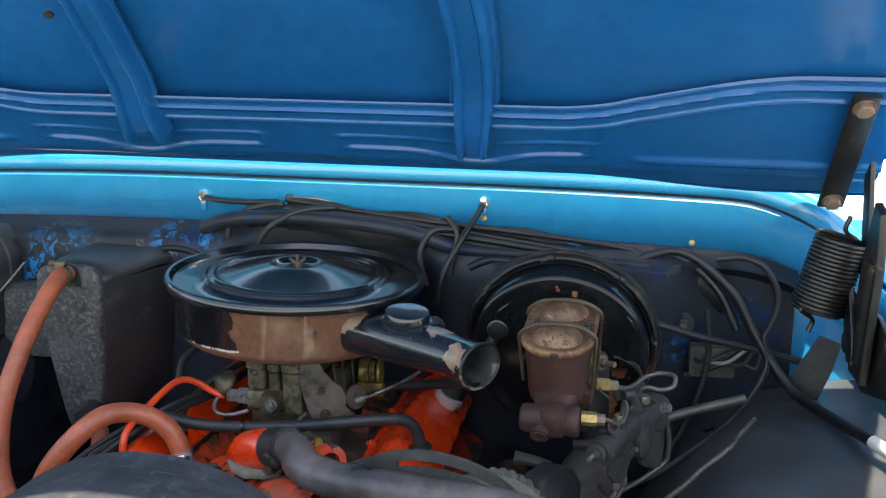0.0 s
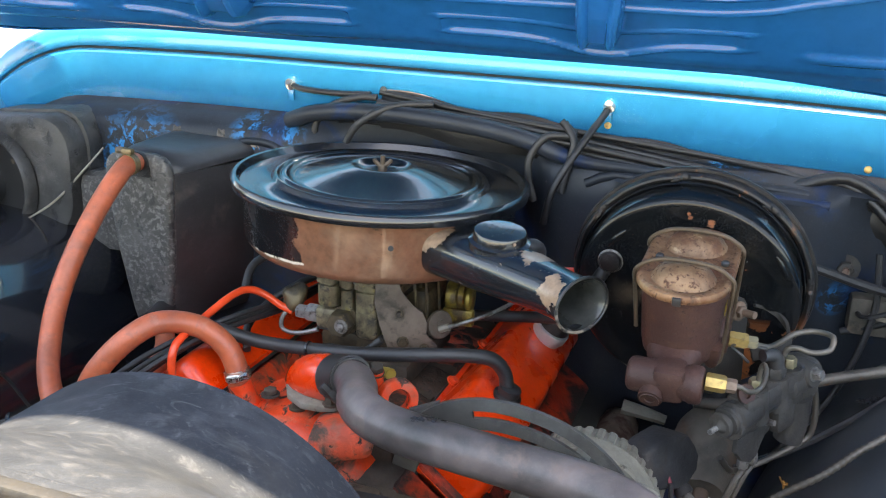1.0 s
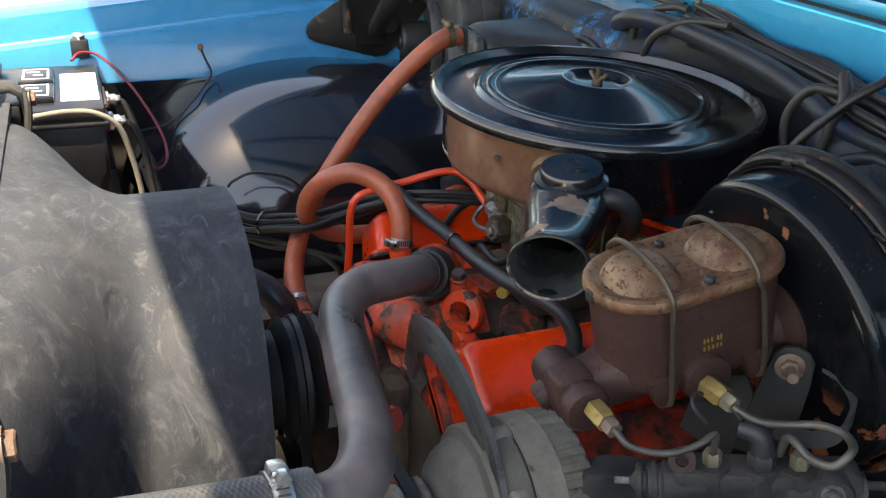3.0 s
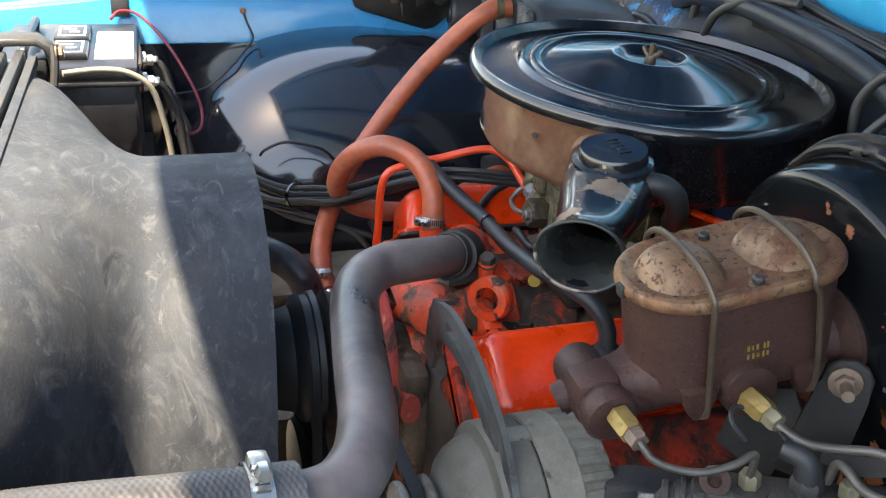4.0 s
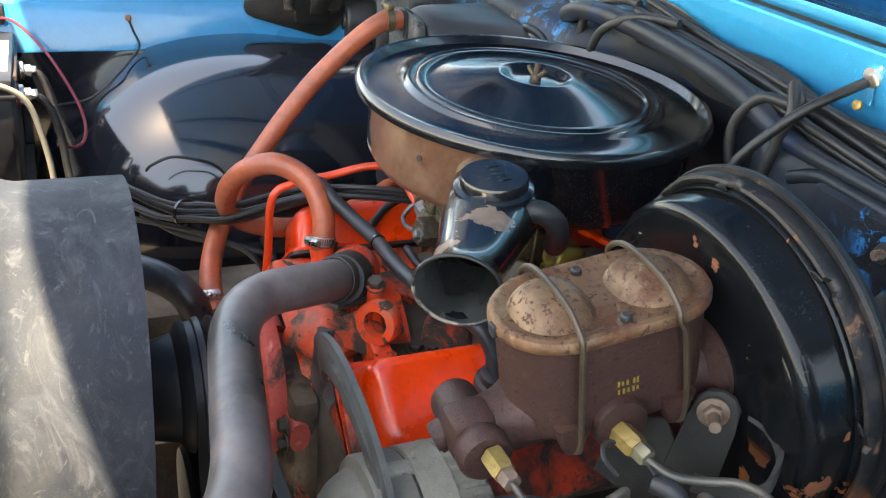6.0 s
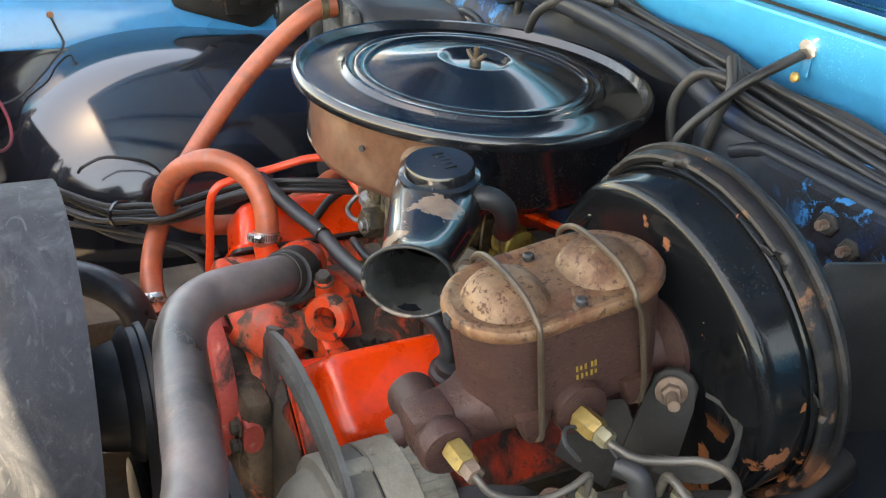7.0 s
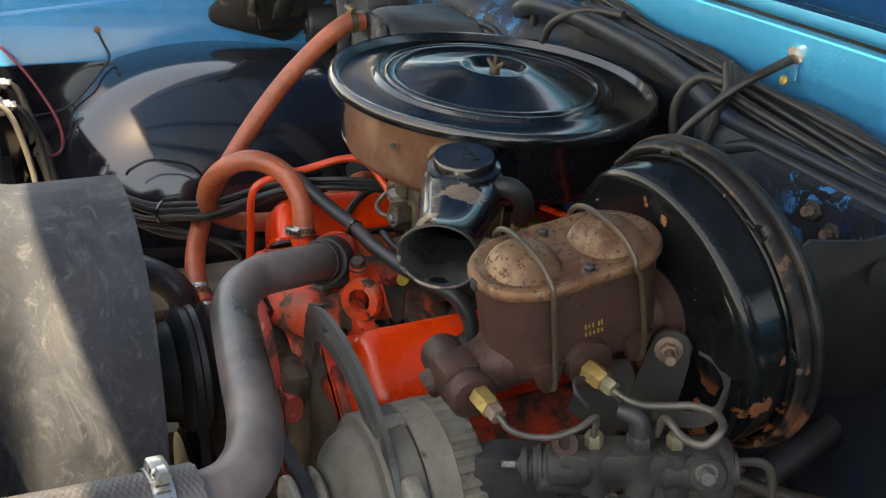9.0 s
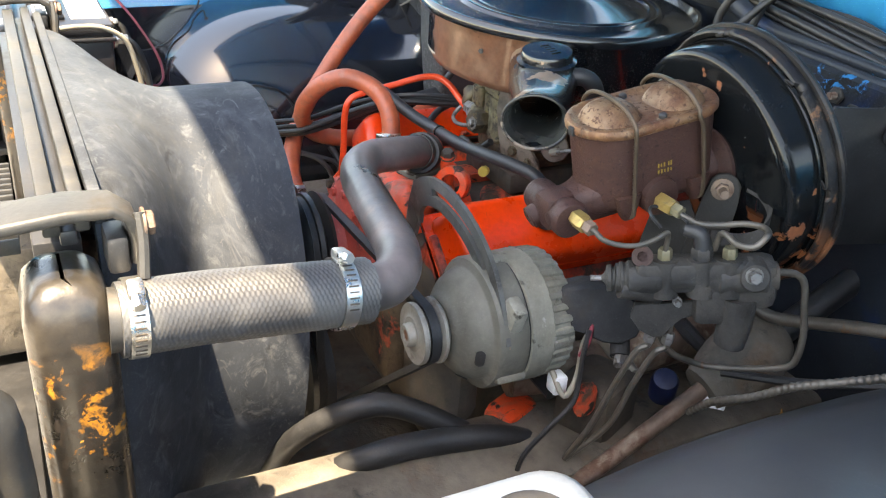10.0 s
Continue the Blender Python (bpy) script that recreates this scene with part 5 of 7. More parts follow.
part("vacuum_nipple", tube(BM(), [(0.050, -0.118, 0.992), (0.058, -0.124, 0.996), (0.066, -0.130, 0.998)], 0.0068, 10, 3), mat("yellow_rubber_cap", (0.50, 0.36, 0.06), 0.5, vary=0.1), carb, "yellow rubber cap")

# ---- master cylinder and booster ----
MT = Matrix.Translation((0.3885, -0.155, 1.183)) @ Matrix.Rotation(radians(-3.87), 4, "Z") @ Matrix.Rotation(radians(10.76), 4, "X")


def ml(x, y, z):
    """Master cylinder frame: origin at the middle of the lid's lower lip."""
    return MT @ Vector((x, y, z))


mc = thing("master_cylinder", (0.386, -0.165, 1.09), "rust-brown cast iron brake master cylinder with rusty lid", "master cylinder")
mr = MT.to_3x3()
MX, MY, MZ = mr @ Vector((1, 0, 0)), mr @ Vector((0, 1, 0)), mr @ Vector((0, 0, 1))
secs = []
for z, w, l, yc in ((-0.0775, 0.050, 0.114, 0.003), (-0.0745, 0.061, 0.126, 0.001), (-0.069, 0.068, 0.132, 0.0), (-0.060, 0.0715, 0.135, 0.0), (-0.030, 0.0735, 0.1365, 0.0), (-0.004, 0.0755, 0.138, 0.0), (0.001, 0.0765, 0.139, 0.0)):
    secs.append([ml(x, yc + y, z) for x, y in rounded(w, l, w / 2 - 0.001, 8)])
part("reservoir", loft(BM(), secs), IRON, mc)
bm = BM()
lathe(bm, [(0.010, -0.104), (0.015, -0.103), (0.0185, -0.099), (0.0185, -0.080), (0.0205, -0.074), (0.0205, 0.04), (0.0225, 0.055), (0.025, 0.068), (0.033, 0.073), (0.036, 0.075), (0.036, 0.079)], axes(ml(0, 0, -0.071), MY, MX), 28)
part("bore", bm, IRON, mc)
# cross block at the nose, with the front outlet and a plugged boss
bm = BM()
lathe(bm, [(0.007, -0.035), (0.0125, -0.0345), (0.0155, -0.032), (0.0165, -0.028), (0.0165, 0.020), (0.0178, 0.022), (0.0178, 0.030), (0.0155, 0.033), (0.010, 0.0335)], axes(ml(0, -0.093, -0.068), MX, MY), 26)
part("nose_block", bm, IRON, mc)
part("nose_flat", box(BM(), ml(0.004, -0.094, -0.067), (0.030, 0.031, 0.034), mr, 0.007), IRON, mc)
secs = []
for y, w, h, z in ((-0.092, 0.034, 0.027, -0.066), (-0.082, 0.035, 0.027, -0.066), (-0.074, 0.038, 0.027, -0.0655), (-0.068, 0.042, 0.028, -0.065), (-0.063, 0.047, 0.030, -0.0645), (-0.059, 0.050, 0.032, -0.064), (-0.050, 0.052, 0.033, -0.064)):
    secs.append([ml(x, y, z + q) for x, q in rounded(w, h, 0.0125, 5)])
part("nose_web", loft(BM(), secs), IRON, mc)
part("plug_boss", tube(BM(), [ml(-0.010, -0.096, -0.072), ml(-0.010, -0.107, -0.076), ml(-0.010, -0.1135, -0.0785)], 0.0110, 18, 3), IRON, mc)
bm = BM()
lathe(bm, [(0.0035, -0.002), (0.0045, 0.001), (0.0085, 0.0015), (0.0090, 0.0), (0.0095, -0.004)], axes(ml(-0.010, -0.1135, -0.0785), mr @ Vector((0, -1, -0.35))), 16)
part("plug", bm, IRON, mc)
bm = BM()
lathe(bm, [(0.0185, -0.02), (0.0185, 0.020), (0.0175, 0.0225), (0.012, 0.0235)], axes(ml(0.020, -0.006, -0.066), MX, MY), 26)
part("port_boss", bm, IRON, mc)
secs = []
for z, g in ((-0.0010, 0.0), (-0.0008, 0.0038), (0.0008, 0.0050), (0.0045, 0.0050), (0.0070, 0.0036), (0.0078, 0.0012), (0.0074, -0.0015), (0.0056, -0.004), (0.0053, -0.011)):
    secs.append([ml(x, y, z) for x, y in rounded(0.0772 + 2 * g, 0.135 + 2 * g, 0.0385 + g - 0.001, 9)])
lid_ob = part("lid", loft(BM(), secs), LID_RUST, mc, "rusty plated lid with two domes")
for yc in (-0.0335, 0.0335):
    secs = []
    for z, k in ((0.0050, 1.04), (0.0062, 1.0), (0.0098, 0.93), (0.0140, 0.80), (0.0172, 0.63), (0.0190, 0.42), (0.0196, 0.18)):
        secs.append([ml(x * k, yc + y * k, z) for x, y in rounded(0.058, 0.050, 0.0245, 8)])
    part("dome", loft(BM(), secs), LID_DOME, lid_ob, "pale rust-speckled dome")
for x, y in ((0.0320, 0.0010), (-0.0285, -0.002)):
    bm = BM()
    lathe(bm, [(0.0038, 0), (0.0038, 0.003), (0.0026, 0.0042)], axes(ml(x, y, 0.0062), MZ), 10)
    part("rivet", bm, RUBBER, lid_ob, "dark rivet")
part("lip_clip", box(BM(), ml(0.001, -0.0722, 0.0020), (0.008, 0.004, 0.0085), mr, 0.0012), RUBBER, lid_ob, "small black lip clip")
for yt, yb in ((-0.034, -0.034), (0.030, 0.039)):
    side_y = (yt + yb) / 2
    bm = tube(BM(), [ml(0.036, yb - 0.002, -0.081), ml(0.0395, yb, -0.076), ml(0.0415, yb, -0.055), ml(0.0445, side_y, -0.008), ml(0.0455, yt, 0.004), ml(0.0430, yt, 0.0115), ml(0.030, yt, 0.0205), ml(0.012, yt, 0.0238), ml(-0.010, yt, 0.0240), ml(-0.028, yt, 0.0205), ml(-0.0420, yt, 0.0115), ml(-0.0455, yt, 0.003), ml(-0.0445, side_y, -0.008), ml(-0.0415, yb, -0.055)], 0.0021, 8)
    part("bail", bm, BAIL, mc, "bent wire lid clamp")
    secs = []
    for z, w, d in ((-0.058, 0.018, 0.024), (-0.070, 0.016, 0.018), (-0.080, 0.011, 0.012), (-0.0835, 0.007, 0.008)):
        secs.append([ml(0.032 + x, yb - 0.003 + y, z) for x, y in rounded(w, d, 0.003, 3)])
    part("bail_lug", loft(BM(), secs), IRON, mc)
for dx, row, h in ((0.0, 0, 0.004), (0.0028, 0, 0.0032), (0.0060, 0, 0.004), (0.0105, 0, 0.004), (0.0130, 0, 0.0045), (0.0, 1, 0.0036), (0.0034, 1, 0.004), (0.0066, 1, 0.003), (0.0100, 1, 0.004), (0.0130, 1, 0.003)):
    part("ink_bar", box(BM(), ml(0.0368, -0.006 + dx, -0.037 - 0.0062 * row), (0.0006, 0.0013, h), mr, 0), YELLOW_PRINT, mc, "yellow ink mark")

BO_N = Vector((-0.02, -0.98, -0.185)).normalized()


def boost_region(nt, co):
    sep = nt.nodes.new("ShaderNodeSeparateXYZ")
    nt.links.new(co, sep.inputs[0])
    low = maths(nt, "MULTIPLY", ramp_mask(nt, sep.outputs[2], 0.105, 0.080), ramp_mask(nt, sep.outputs[0], -0.03, 0.01))
    wob = maths(nt, "MULTIPLY", maths(nt, "SUBTRACT", noise_value(nt, co, 130, 4), 0.5), 0.020)
    total = None
    for spot, r in (((0.010, -0.060, 0.207), 0.0042), ((-0.011, -0.062, 0.2145), 0.0025), ((0.108, -0.032, 0.163), 0.0035), ((0.111, -0.026, 0.094), 0.0110), ((0.100, -0.045, 0.090), 0.0070)):
        vm = nt.nodes.new("ShaderNodeVectorMath")
        vm.operation = "DISTANCE"
        vm.inputs[1].default_value = spot
        nt.links.new(co, vm.inputs[0])
        one = ramp_mask(nt, maths(nt, "ADD", vm.outputs["Value"], wob), r, r - 0.0015)
        total = one if total is None else maths(nt, "MAXIMUM", total, one)
    return {"low": low, "rim": ramp_mask(nt, sep.outputs[0], 0.02, 0.09), "chip": total}


BOOST = mat("chipped_black_booster", (0.005, 0.006, 0.007), 0.13, vary=0.15, bump=(430, 0.05), spec=0.33, dust=0.18, region=boost_region,
            layers=[((0.24, 0.08, 0.036), 0.75, 0, 30, -1.0, -0.9, "chip"), ((0.28, 0.085, 0.028), 0.75, 0, 30, 0.52, 0.55, "low"), ((0.24, 0.08, 0.032), 0.7, 0, 42, 0.68, 0.69), ((0.45, 0.45, 0.45), 0.6, 0, 300, 0.735, 0.76)])
CRIMP = mat("worn_booster_flange", (0.010, 0.010, 0.011), 0.42, vary=0.2, bump=(160, 0.3), spec=0.35, region=boost_region,
            layers=[((0.030, 0.024, 0.021), 0.55, 0, 34, 0.50, 0.66, 1.5), ((0.20, 0.075, 0.035), 0.75, 0, 40, 0.50, 0.56, "low"), ((0.12, 0.06, 0.035), 0.75, 0, 70, 0.62, 0.66)])
boost = thing("brake_booster", (0.39, -0.02, 1.0), "round glossy black brake booster with rusty paint chips", "brake booster")
bo = axes((0.3805, -0.0205, 1.1225), BO_N)
bm = BM()
lathe(bm, [(0.1225, 0.001), (0.1222, 0.0065), (0.1208, 0.0085), (0.1196, 0.0080), (0.1190, 0.0060), (0.1186, 0.0080), (0.1184, 0.0300), (0.1181, 0.0350), (0.1172, 0.0384), (0.1154, 0.0408), (0.1128, 0.0420), (0.1080, 0.0426), (0.080, 0.0432), (0.050, 0.0436), (0.046, 0.045), (0.012, 0.046)], bo, 120)
# two pressed dents in the shoulder
for v in bm.verts:
    p = bo.inverted() @ v.co
    a, r = math.degrees(math.atan2(p.y, p.x)), math.hypot(p.x, p.y)
    if p.z > 0.03 and r > 0.1:
        v.co -= BO_N * 0.0035 * (bead(a - 4, 14) + bead(a - 140, 14)) * step(r, 0.1, 0.112)
part("front_shell", bm, BOOST, boost)
# crimped flange with an uneven lip and lanced tabs
bm = BM()
rings = []
random.seed(21)
wave = [random.uniform(-1, 1) for k in range(60)]
for r, h, wob in ((0.121, -0.008, 0), (0.1275, -0.007, 0), (0.1292, -0.004, 0.2), (0.1296, 0.002, 0.5), (0.1282, 0.0062, 1), (0.1262, 0.0072, 1), (0.1240, 0.0060, 0.6), (0.1222, 0.0030, 0)):
    ring = []
    for k in range(240):
        a = 2 * math.pi * k / 240
        n = wave[(k // 4) % 60] * (1 - (k % 4) / 4) + wave[(k // 4 + 1) % 60] * (k % 4) / 4
        notch = 1 if (k % 30) in (3, 4, 5) else 0
        ring.append(bo @ Vector(((r + 0.0007 * n * wob) * math.cos(a), (r + 0.0007 * n * wob) * math.sin(a), h + (0.0010 * n - 0.0035 * notch) * wob)))
    rings.append(ring)
loft(bm, rings, cap=False)
part("crimp_ring", bm, CRIMP, boost, "worn crimped flange")
for k in range(8):
    a = 2 * math.pi * (k * 30 + 7) / 240
    m = axes(bo @ Vector((0.1243 * math.cos(a), 0.1243 * math.sin(a), 0.0085)), BO_N, bo.to_3x3() @ Vector((math.cos(a), math.sin(a), 0)))
    part("lanced_tab", plate(BM(), [(-0.0015, -0.004), (0.002, -0.005), (0.002, 0.001), (0.0, 0.005), (-0.0015, 0.003)], 0.0016, m @ Matrix.Rotation(0.25, 4, "X"), 0.0005), CRIMP, boost)
bm = BM()
lathe(bm, [(0.1270, -0.0055), (0.1318, -0.0062), (0.1330, -0.0085), (0.1322, -0.0120), (0.1255, -0.0150), (0.118, -0.026), (0.100, -0.042), (0.05, -0.050)], bo, 96)
part("rear_shell", bm, CRIMP, boost)
for a0, r0 in ((-14, 0.082), (20, 0.108), (130, 0.098)):
    secs = []
    for k in range(13):
        a = radians(a0 + 20 * k / 12)
        e = math.sin(math.pi * k / 12) ** 0.5
        c = bo @ Vector((r0 * math.cos(a), r0 * math.sin(a), 0.0400))
        rad = (bo.to_3x3() @ Vector((math.cos(a), math.sin(a), 0))) * (0.0036 * e + 0.0004)
        tall = BO_N * (0.0040 * e)
        secs.append([c + rad * math.cos(q) + tall * math.sin(q) for q in [math.pi * w / 6 for w in range(7)]] + [c - tall * 0.3])
    part("pressed_rib", loft(BM(), secs), BOOST, boost)
bm = BM()
lathe(bm, [(0.012, 0), (0.012, 0.006), (0.0105, 0.009), (0.004, 0.0100)], axes(Vector((0.2995, -0.064, 1.1500)), BO_N), 24)
part("check_valve", bm, CRIMP, boost)
bm = BM()
lathe(bm, [(0.0128, 0.0), (0.0140, 0.0015), (0.0140, 0.0045), (0.0126, 0.0055)], axes(Vector((0.2995, -0.064, 1.1500)), BO_N), 28, cap=False)
part("grommet", bm, BOLT, boost, "chipped pale grommet ring")
# booster bracket beside the master cylinder
brk = thing("booster_bracket", (0.45, -0.07, 1.05), "black stamped bracket strap beside the brake booster", "bracket")
bm = BM()
path = smooth_path([(0.452, -0.071, 1.122), (0.463, -0.063, 1.117), (0.477, -0.064, 1.111), (0.487, -0.075, 1.104), (0.4885, -0.085, 1.094), (0.477, -0.096, 1.086), (0.455, -0.106, 1.081)], 6)
wide = Vector((0.004, -0.004, -0.011))
secs = []
for k, p in enumerate(path):
    t = (path[min(k + 1, len(path) - 1)] - path[max(k - 1, 0)]).normalized()
    n = t.cross(wide).normalized() * 0.0016
    f = 0.12 + 0.38 * step(k / len(path), 0.05, 0.55)
    secs.append([p + wide * f + n, p - wide * f + n, p - wide * f - n, p + wide * f - n])
part("strap", loft(bm, secs), DUSTY_STEEL, brk)
part("plate", plate(BM(), [(-0.020, -0.066), (0.020, -0.066), (0.017, -0.03), (0.016, 0.004), (0.0145, 0.018), (0.009, 0.025), (0.0, 0.028), (-0.009, 0.025), (-0.0145, 0.018), (-0.016, 0.004), (-0.018, -0.03)], 0.006, axes((0.434, -0.083, 1.105), (0.75, -0.65, 0.1)), 0.002), DUSTY_STEEL, brk)
part("gusset", plate(BM(), [(-0.03, -0.045), (0.012, -0.05), (0.016, 0.0), (0.0, 0.018), (-0.03, 0.0)], 0.003, axes((0.412, -0.104, 1.082), (0.55, -0.8, 0.2)), 0.001), DUSTY_STEEL, brk)
mount = part("mount_plate", plate(BM(), [(-0.06, -0.15), (0.06, -0.15), (0.062, 0.0), (0.020, 0.004), (0.0, -0.003), (-0.05, 0.0), (-0.06, -0.012)], 0.004, axes((0.441, 0.095, 1.184), (0.96, -0.28, 0.0), (0.28, 0.96, 0)), 0.0015), BLACK_SATIN, brk, "dusty black flat mounting plate")
bm = BM()
lathe(bm, [(0.011, 0.001), (0.011, 0.0026)], axes((0.452, 0.108, 1.158), (0.96, -0.28, 0)), 18)
part("hole", bm, RUBBER, mount)
bm = BM()
hexnut(bm, axes((0.438, -0.087, 1.119), (0.8, -0.6, 0.1)), 0.0068, 0.006, 0.0105)
part("bolt", bm, RUST_ROD, brk, "rusty nut")
part("stud", tube(BM(), [(0.438, -0.087, 1.119), (0.4535, -0.0985, 1.121)], 0.0040, 10, 2), RUST_ROD, brk, "rusty stud end")


# ---- hoses ----
def hose(name, pts, r, material, label, per=8, seg=14, category="hose"):
    bm = tube(BM(), pts, r, seg, per)
    return solo(name, bm, material, pts[len(pts) // 2], label, category)


def clamp(owner, centre, axis, r, turn=(0, 0, 1), w=0.011, metal=STEEL):
    """Worm clamp on a hose: slotted band and screw housing."""
    m = axes(centre, axis, turn)
    bm = BM()
    lathe(bm, [(r, -w / 2), (r + 0.0014, -w / 2), (r + 0.0016, w / 2), (r, w / 2), (r, -w / 2)], m, 40, cap=False)
    ob = part("hose_clamp", bm, metal, owner, "bright steel worm-drive clamp")
    for k in range(9):
        a = radians(25 + 9 * k)
        p = m @ Vector(((r + 0.0017) * math.cos(a), (r + 0.0017) * math.sin(a), 0))
        rot = m.to_3x3() @ Matrix.Rotation(a, 3, "Z")
        part("slot", box(BM(), p, (0.0006, 0.0013, w * 0.62), rot, 0), GRIME, ob)
    p = m @ Vector((r + 0.0045, 0, 0))
    part("screw_housing", box(BM(), p, (0.009, 0.017, w * 0.95), m.to_3x3(), 0.003), metal, ob)
    bm = BM()
    hexnut(bm, axes(m @ Vector((r + 0.0055, 0.007, 0)), m.to_3x3() @ Vector((0, 1, 0))), 0.0050, 0.010)
    part("screw", bm, metal, ob)
    return ob


UPPER = [(0.410, -0.470, 1.064), (0.406, -0.435, 1.060), (0.396, -0.403, 1.057), (0.370, -0.381, 1.057), (0.330, -0.368, 1.057), (0.285, -0.361, 1.057), (0.225, -0.352, 1.057), (0.170, -0.342, 1.056), (0.132, -0.326, 1.055), (0.105, -0.300, 1.052), (0.088, -0.265, 1.046), (0.068, -0.232, 1.037), (0.044, -0.208, 1.026)]
upper_hose = hose("radiator_hose", UPPER, 0.0205, HOSE_GREY, "aged dark grey rubber upper radiator hose", 10, 20)
clamp(upper_hose, (0.060, -0.2225, 1.0335), (-0.62, 0.68, -0.30), 0.0212, turn=(-0.3, -0.6, -0.4), w=0.010, metal=RAD_METAL)
# ribbed sleeve from the radiator neck
sl = smooth_path([(0.420, -0.622, 1.080), (0.418, -0.56, 1.077), (0.414, -0.49, 1.069), (0.408, -0.428, 1.061)], 84)
bm = BM()
n = len(sl)
rings = []
for i, p in enumerate(sl):
    t = (sl[min(i + 1, n - 1)] - sl[max(i - 1, 0)]).normalized()
    up = Vector((0, 0, 1)) - t * t.z
    up.normalize()
    sd = t.cross(up)
    rings.append([p + (0.0275 + 0.00045 * math.sin(i * 1.3 + math.pi * (k // 2 % 2))) * (math.cos(2 * math.pi * k / 80) * up + math.sin(2 * math.pi * k / 80) * sd) for k in range(80)])
loft(bm, rings)
SLEEVE = mat("ribbed_grey_hose", (0.048, 0.048, 0.050), 0.42, vary=0.12, bump=(300, 0.1), layers=[((0.13, 0.127, 0.12), 0.65, 0, 14, 0.5, 0.8)])
sleeve = solo("ribbed_hose", bm, SLEEVE, (0.413, -0.53, 1.03), "ribbed grey flexible radiator hose on the radiator neck", "hose")
clamp(sleeve, (0.4195, -0.611, 1.0797), (-0.03, 1, -0.05), 0.0284, turn=(0.45, 0, 1), w=0.013)
clamp(sleeve, (0.4105, -0.452, 1.0641), (-0.08, 1, -0.12), 0.0286, turn=(-0.15, 0, 1), w=0.013)

RED_A = [(-0.370, -0.010, 1.186), (-0.366, -0.032, 1.186), (-0.368, -0.060, 1.168), (-0.372, -0.095, 1.135), (-0.374, -0.130, 1.098), (-0.374, -0.167, 1.052), (-0.363, -0.203, 1.008), (-0.335, -0.243, 0.965), (-0.285, -0.277, 0.928), (-0.230, -0.297, 0.903), (-0.180, -0.303, 0.886), (-0.152, -0.302, 0.880)]
red_a = hose("heater_hose", RED_A, 0.0135, HOSE_RED, "faded red heater hose from heater box to water pump", 8, 16)
clamp(red_a, (-0.366, -0.028, 1.1865), (0.1, -1, 0), 0.0139, metal=DULL_BRASS)
clamp(red_a, (-0.172, -0.3035, 0.884), (1, 0, -0.2), 0.0139)
RED_B = [(-0.101, -0.190, 0.982), (-0.106, -0.187, 1.000), (-0.118, -0.186, 1.024), (-0.140, -0.191, 1.044), (-0.164, -0.206, 1.056), (-0.184, -0.230, 1.060), (-0.204, -0.255, 1.046), (-0.230, -0.271, 1.016), (-0.252, -0.272, 0.982), (-0.263, -0.255, 0.956), (-0.262, -0.230, 0.944), (-0.257, -0.195, 0.939), (-0.264, -0.150, 0.938), (-0.30, -0.07, 0.945), (-0.345, -0.01, 0.953), (-0.352, 0.0, 0.955)]
red_b = hose("heater_hose", RED_B, 0.0132, HOSE_RED, "faded red heater hose curling up from the intake", 8, 16)
clamp(red_b, (-0.1045, -0.188, 0.993), (-0.25, 0.1, 1), 0.0137, turn=(0.4, -1, 0))
hose("fuel_pipe", [(-0.092, -0.077, 1.033), (-0.108, -0.080, 1.040), (-0.126, -0.088, 1.055), (-0.140, -0.102, 1.064), (-0.148, -0.125, 1.063), (-0.156, -0.165, 1.052), (-0.158, -0.212, 1.043), (-0.158, -0.231, 1.034), (-0.158, -0.238, 1.012), (-0.156, -0.240, 0.97), (-0.15, -0.245, 0.91), (-0.12, -0.25, 0.84)], 0.0048, mat("orange_pipe_paint", (0.74, 0.06, 0.015), 0.35, coat=0.3, vary=0.08, bump=(200, 0.05)), "orange painted steel fuel pipe to the carburetor", 8, 12, "pipe")
hose("vent_hose", [(-0.165, -0.18, 1.045), (-0.130, -0.176, 1.040), (-0.095, -0.160, 1.026), (-0.042, -0.147, 1.020), (0.040, -0.152, 1.029), (0.110, -0.152, 1.040), (0.155, -0.140, 1.042), (0.185, -0.126, 1.037), (0.199, -0.117, 1.018), (0.203, -0.117, 0.994)], 0.0082, RUBBER, "black rubber crankcase vent hose across the intake", 8, 12)
bm = BM()
lathe(bm, [(0.0165, -0.004), (0.0165, 0.002), (0.013, 0.004), (0.013, 0.012), (0.010, 0.014)], axes((0.203, -0.117, 0.990), (0.35, 0, 1)), 20)
solo("grommet", bm, RUBBER, (0.203, -0.117, 0.985), "black rubber grommet in the valve cover", "grommet")
bm = tube(BM(), [(-0.033, -0.1475, 1.021), (-0.030, -0.1475, 1.0215)], 0.0092, 12, 2)
solo("hose_tie", bm, BLACK_GLOSS, (-0.03, -0.147, 1.012), "thin black tie round the vent hose", "tie")
hose("bypass_hose", [(-0.235, -0.43, 0.918), (-0.205, -0.40, 0.930), (-0.172, -0.365, 0.930), (-0.148, -0.338, 0.915), (-0.140, -0.325, 0.88), (-0.138, -0.315, 0.83)], 0.0190, HOSE_GREY, "black elbow hose behind the fan shroud", 8, 14)
hose("vacuum_hose", [(-0.135, -0.12, 0.99), (-0.15, -0.09, 1.01), (-0.14, -0.05, 1.03), (-0.11, -0.02, 1.05), (-0.08, 0.03, 1.06)], 0.005, RUBBER, "thin black vacuum hose beside the carburetor")
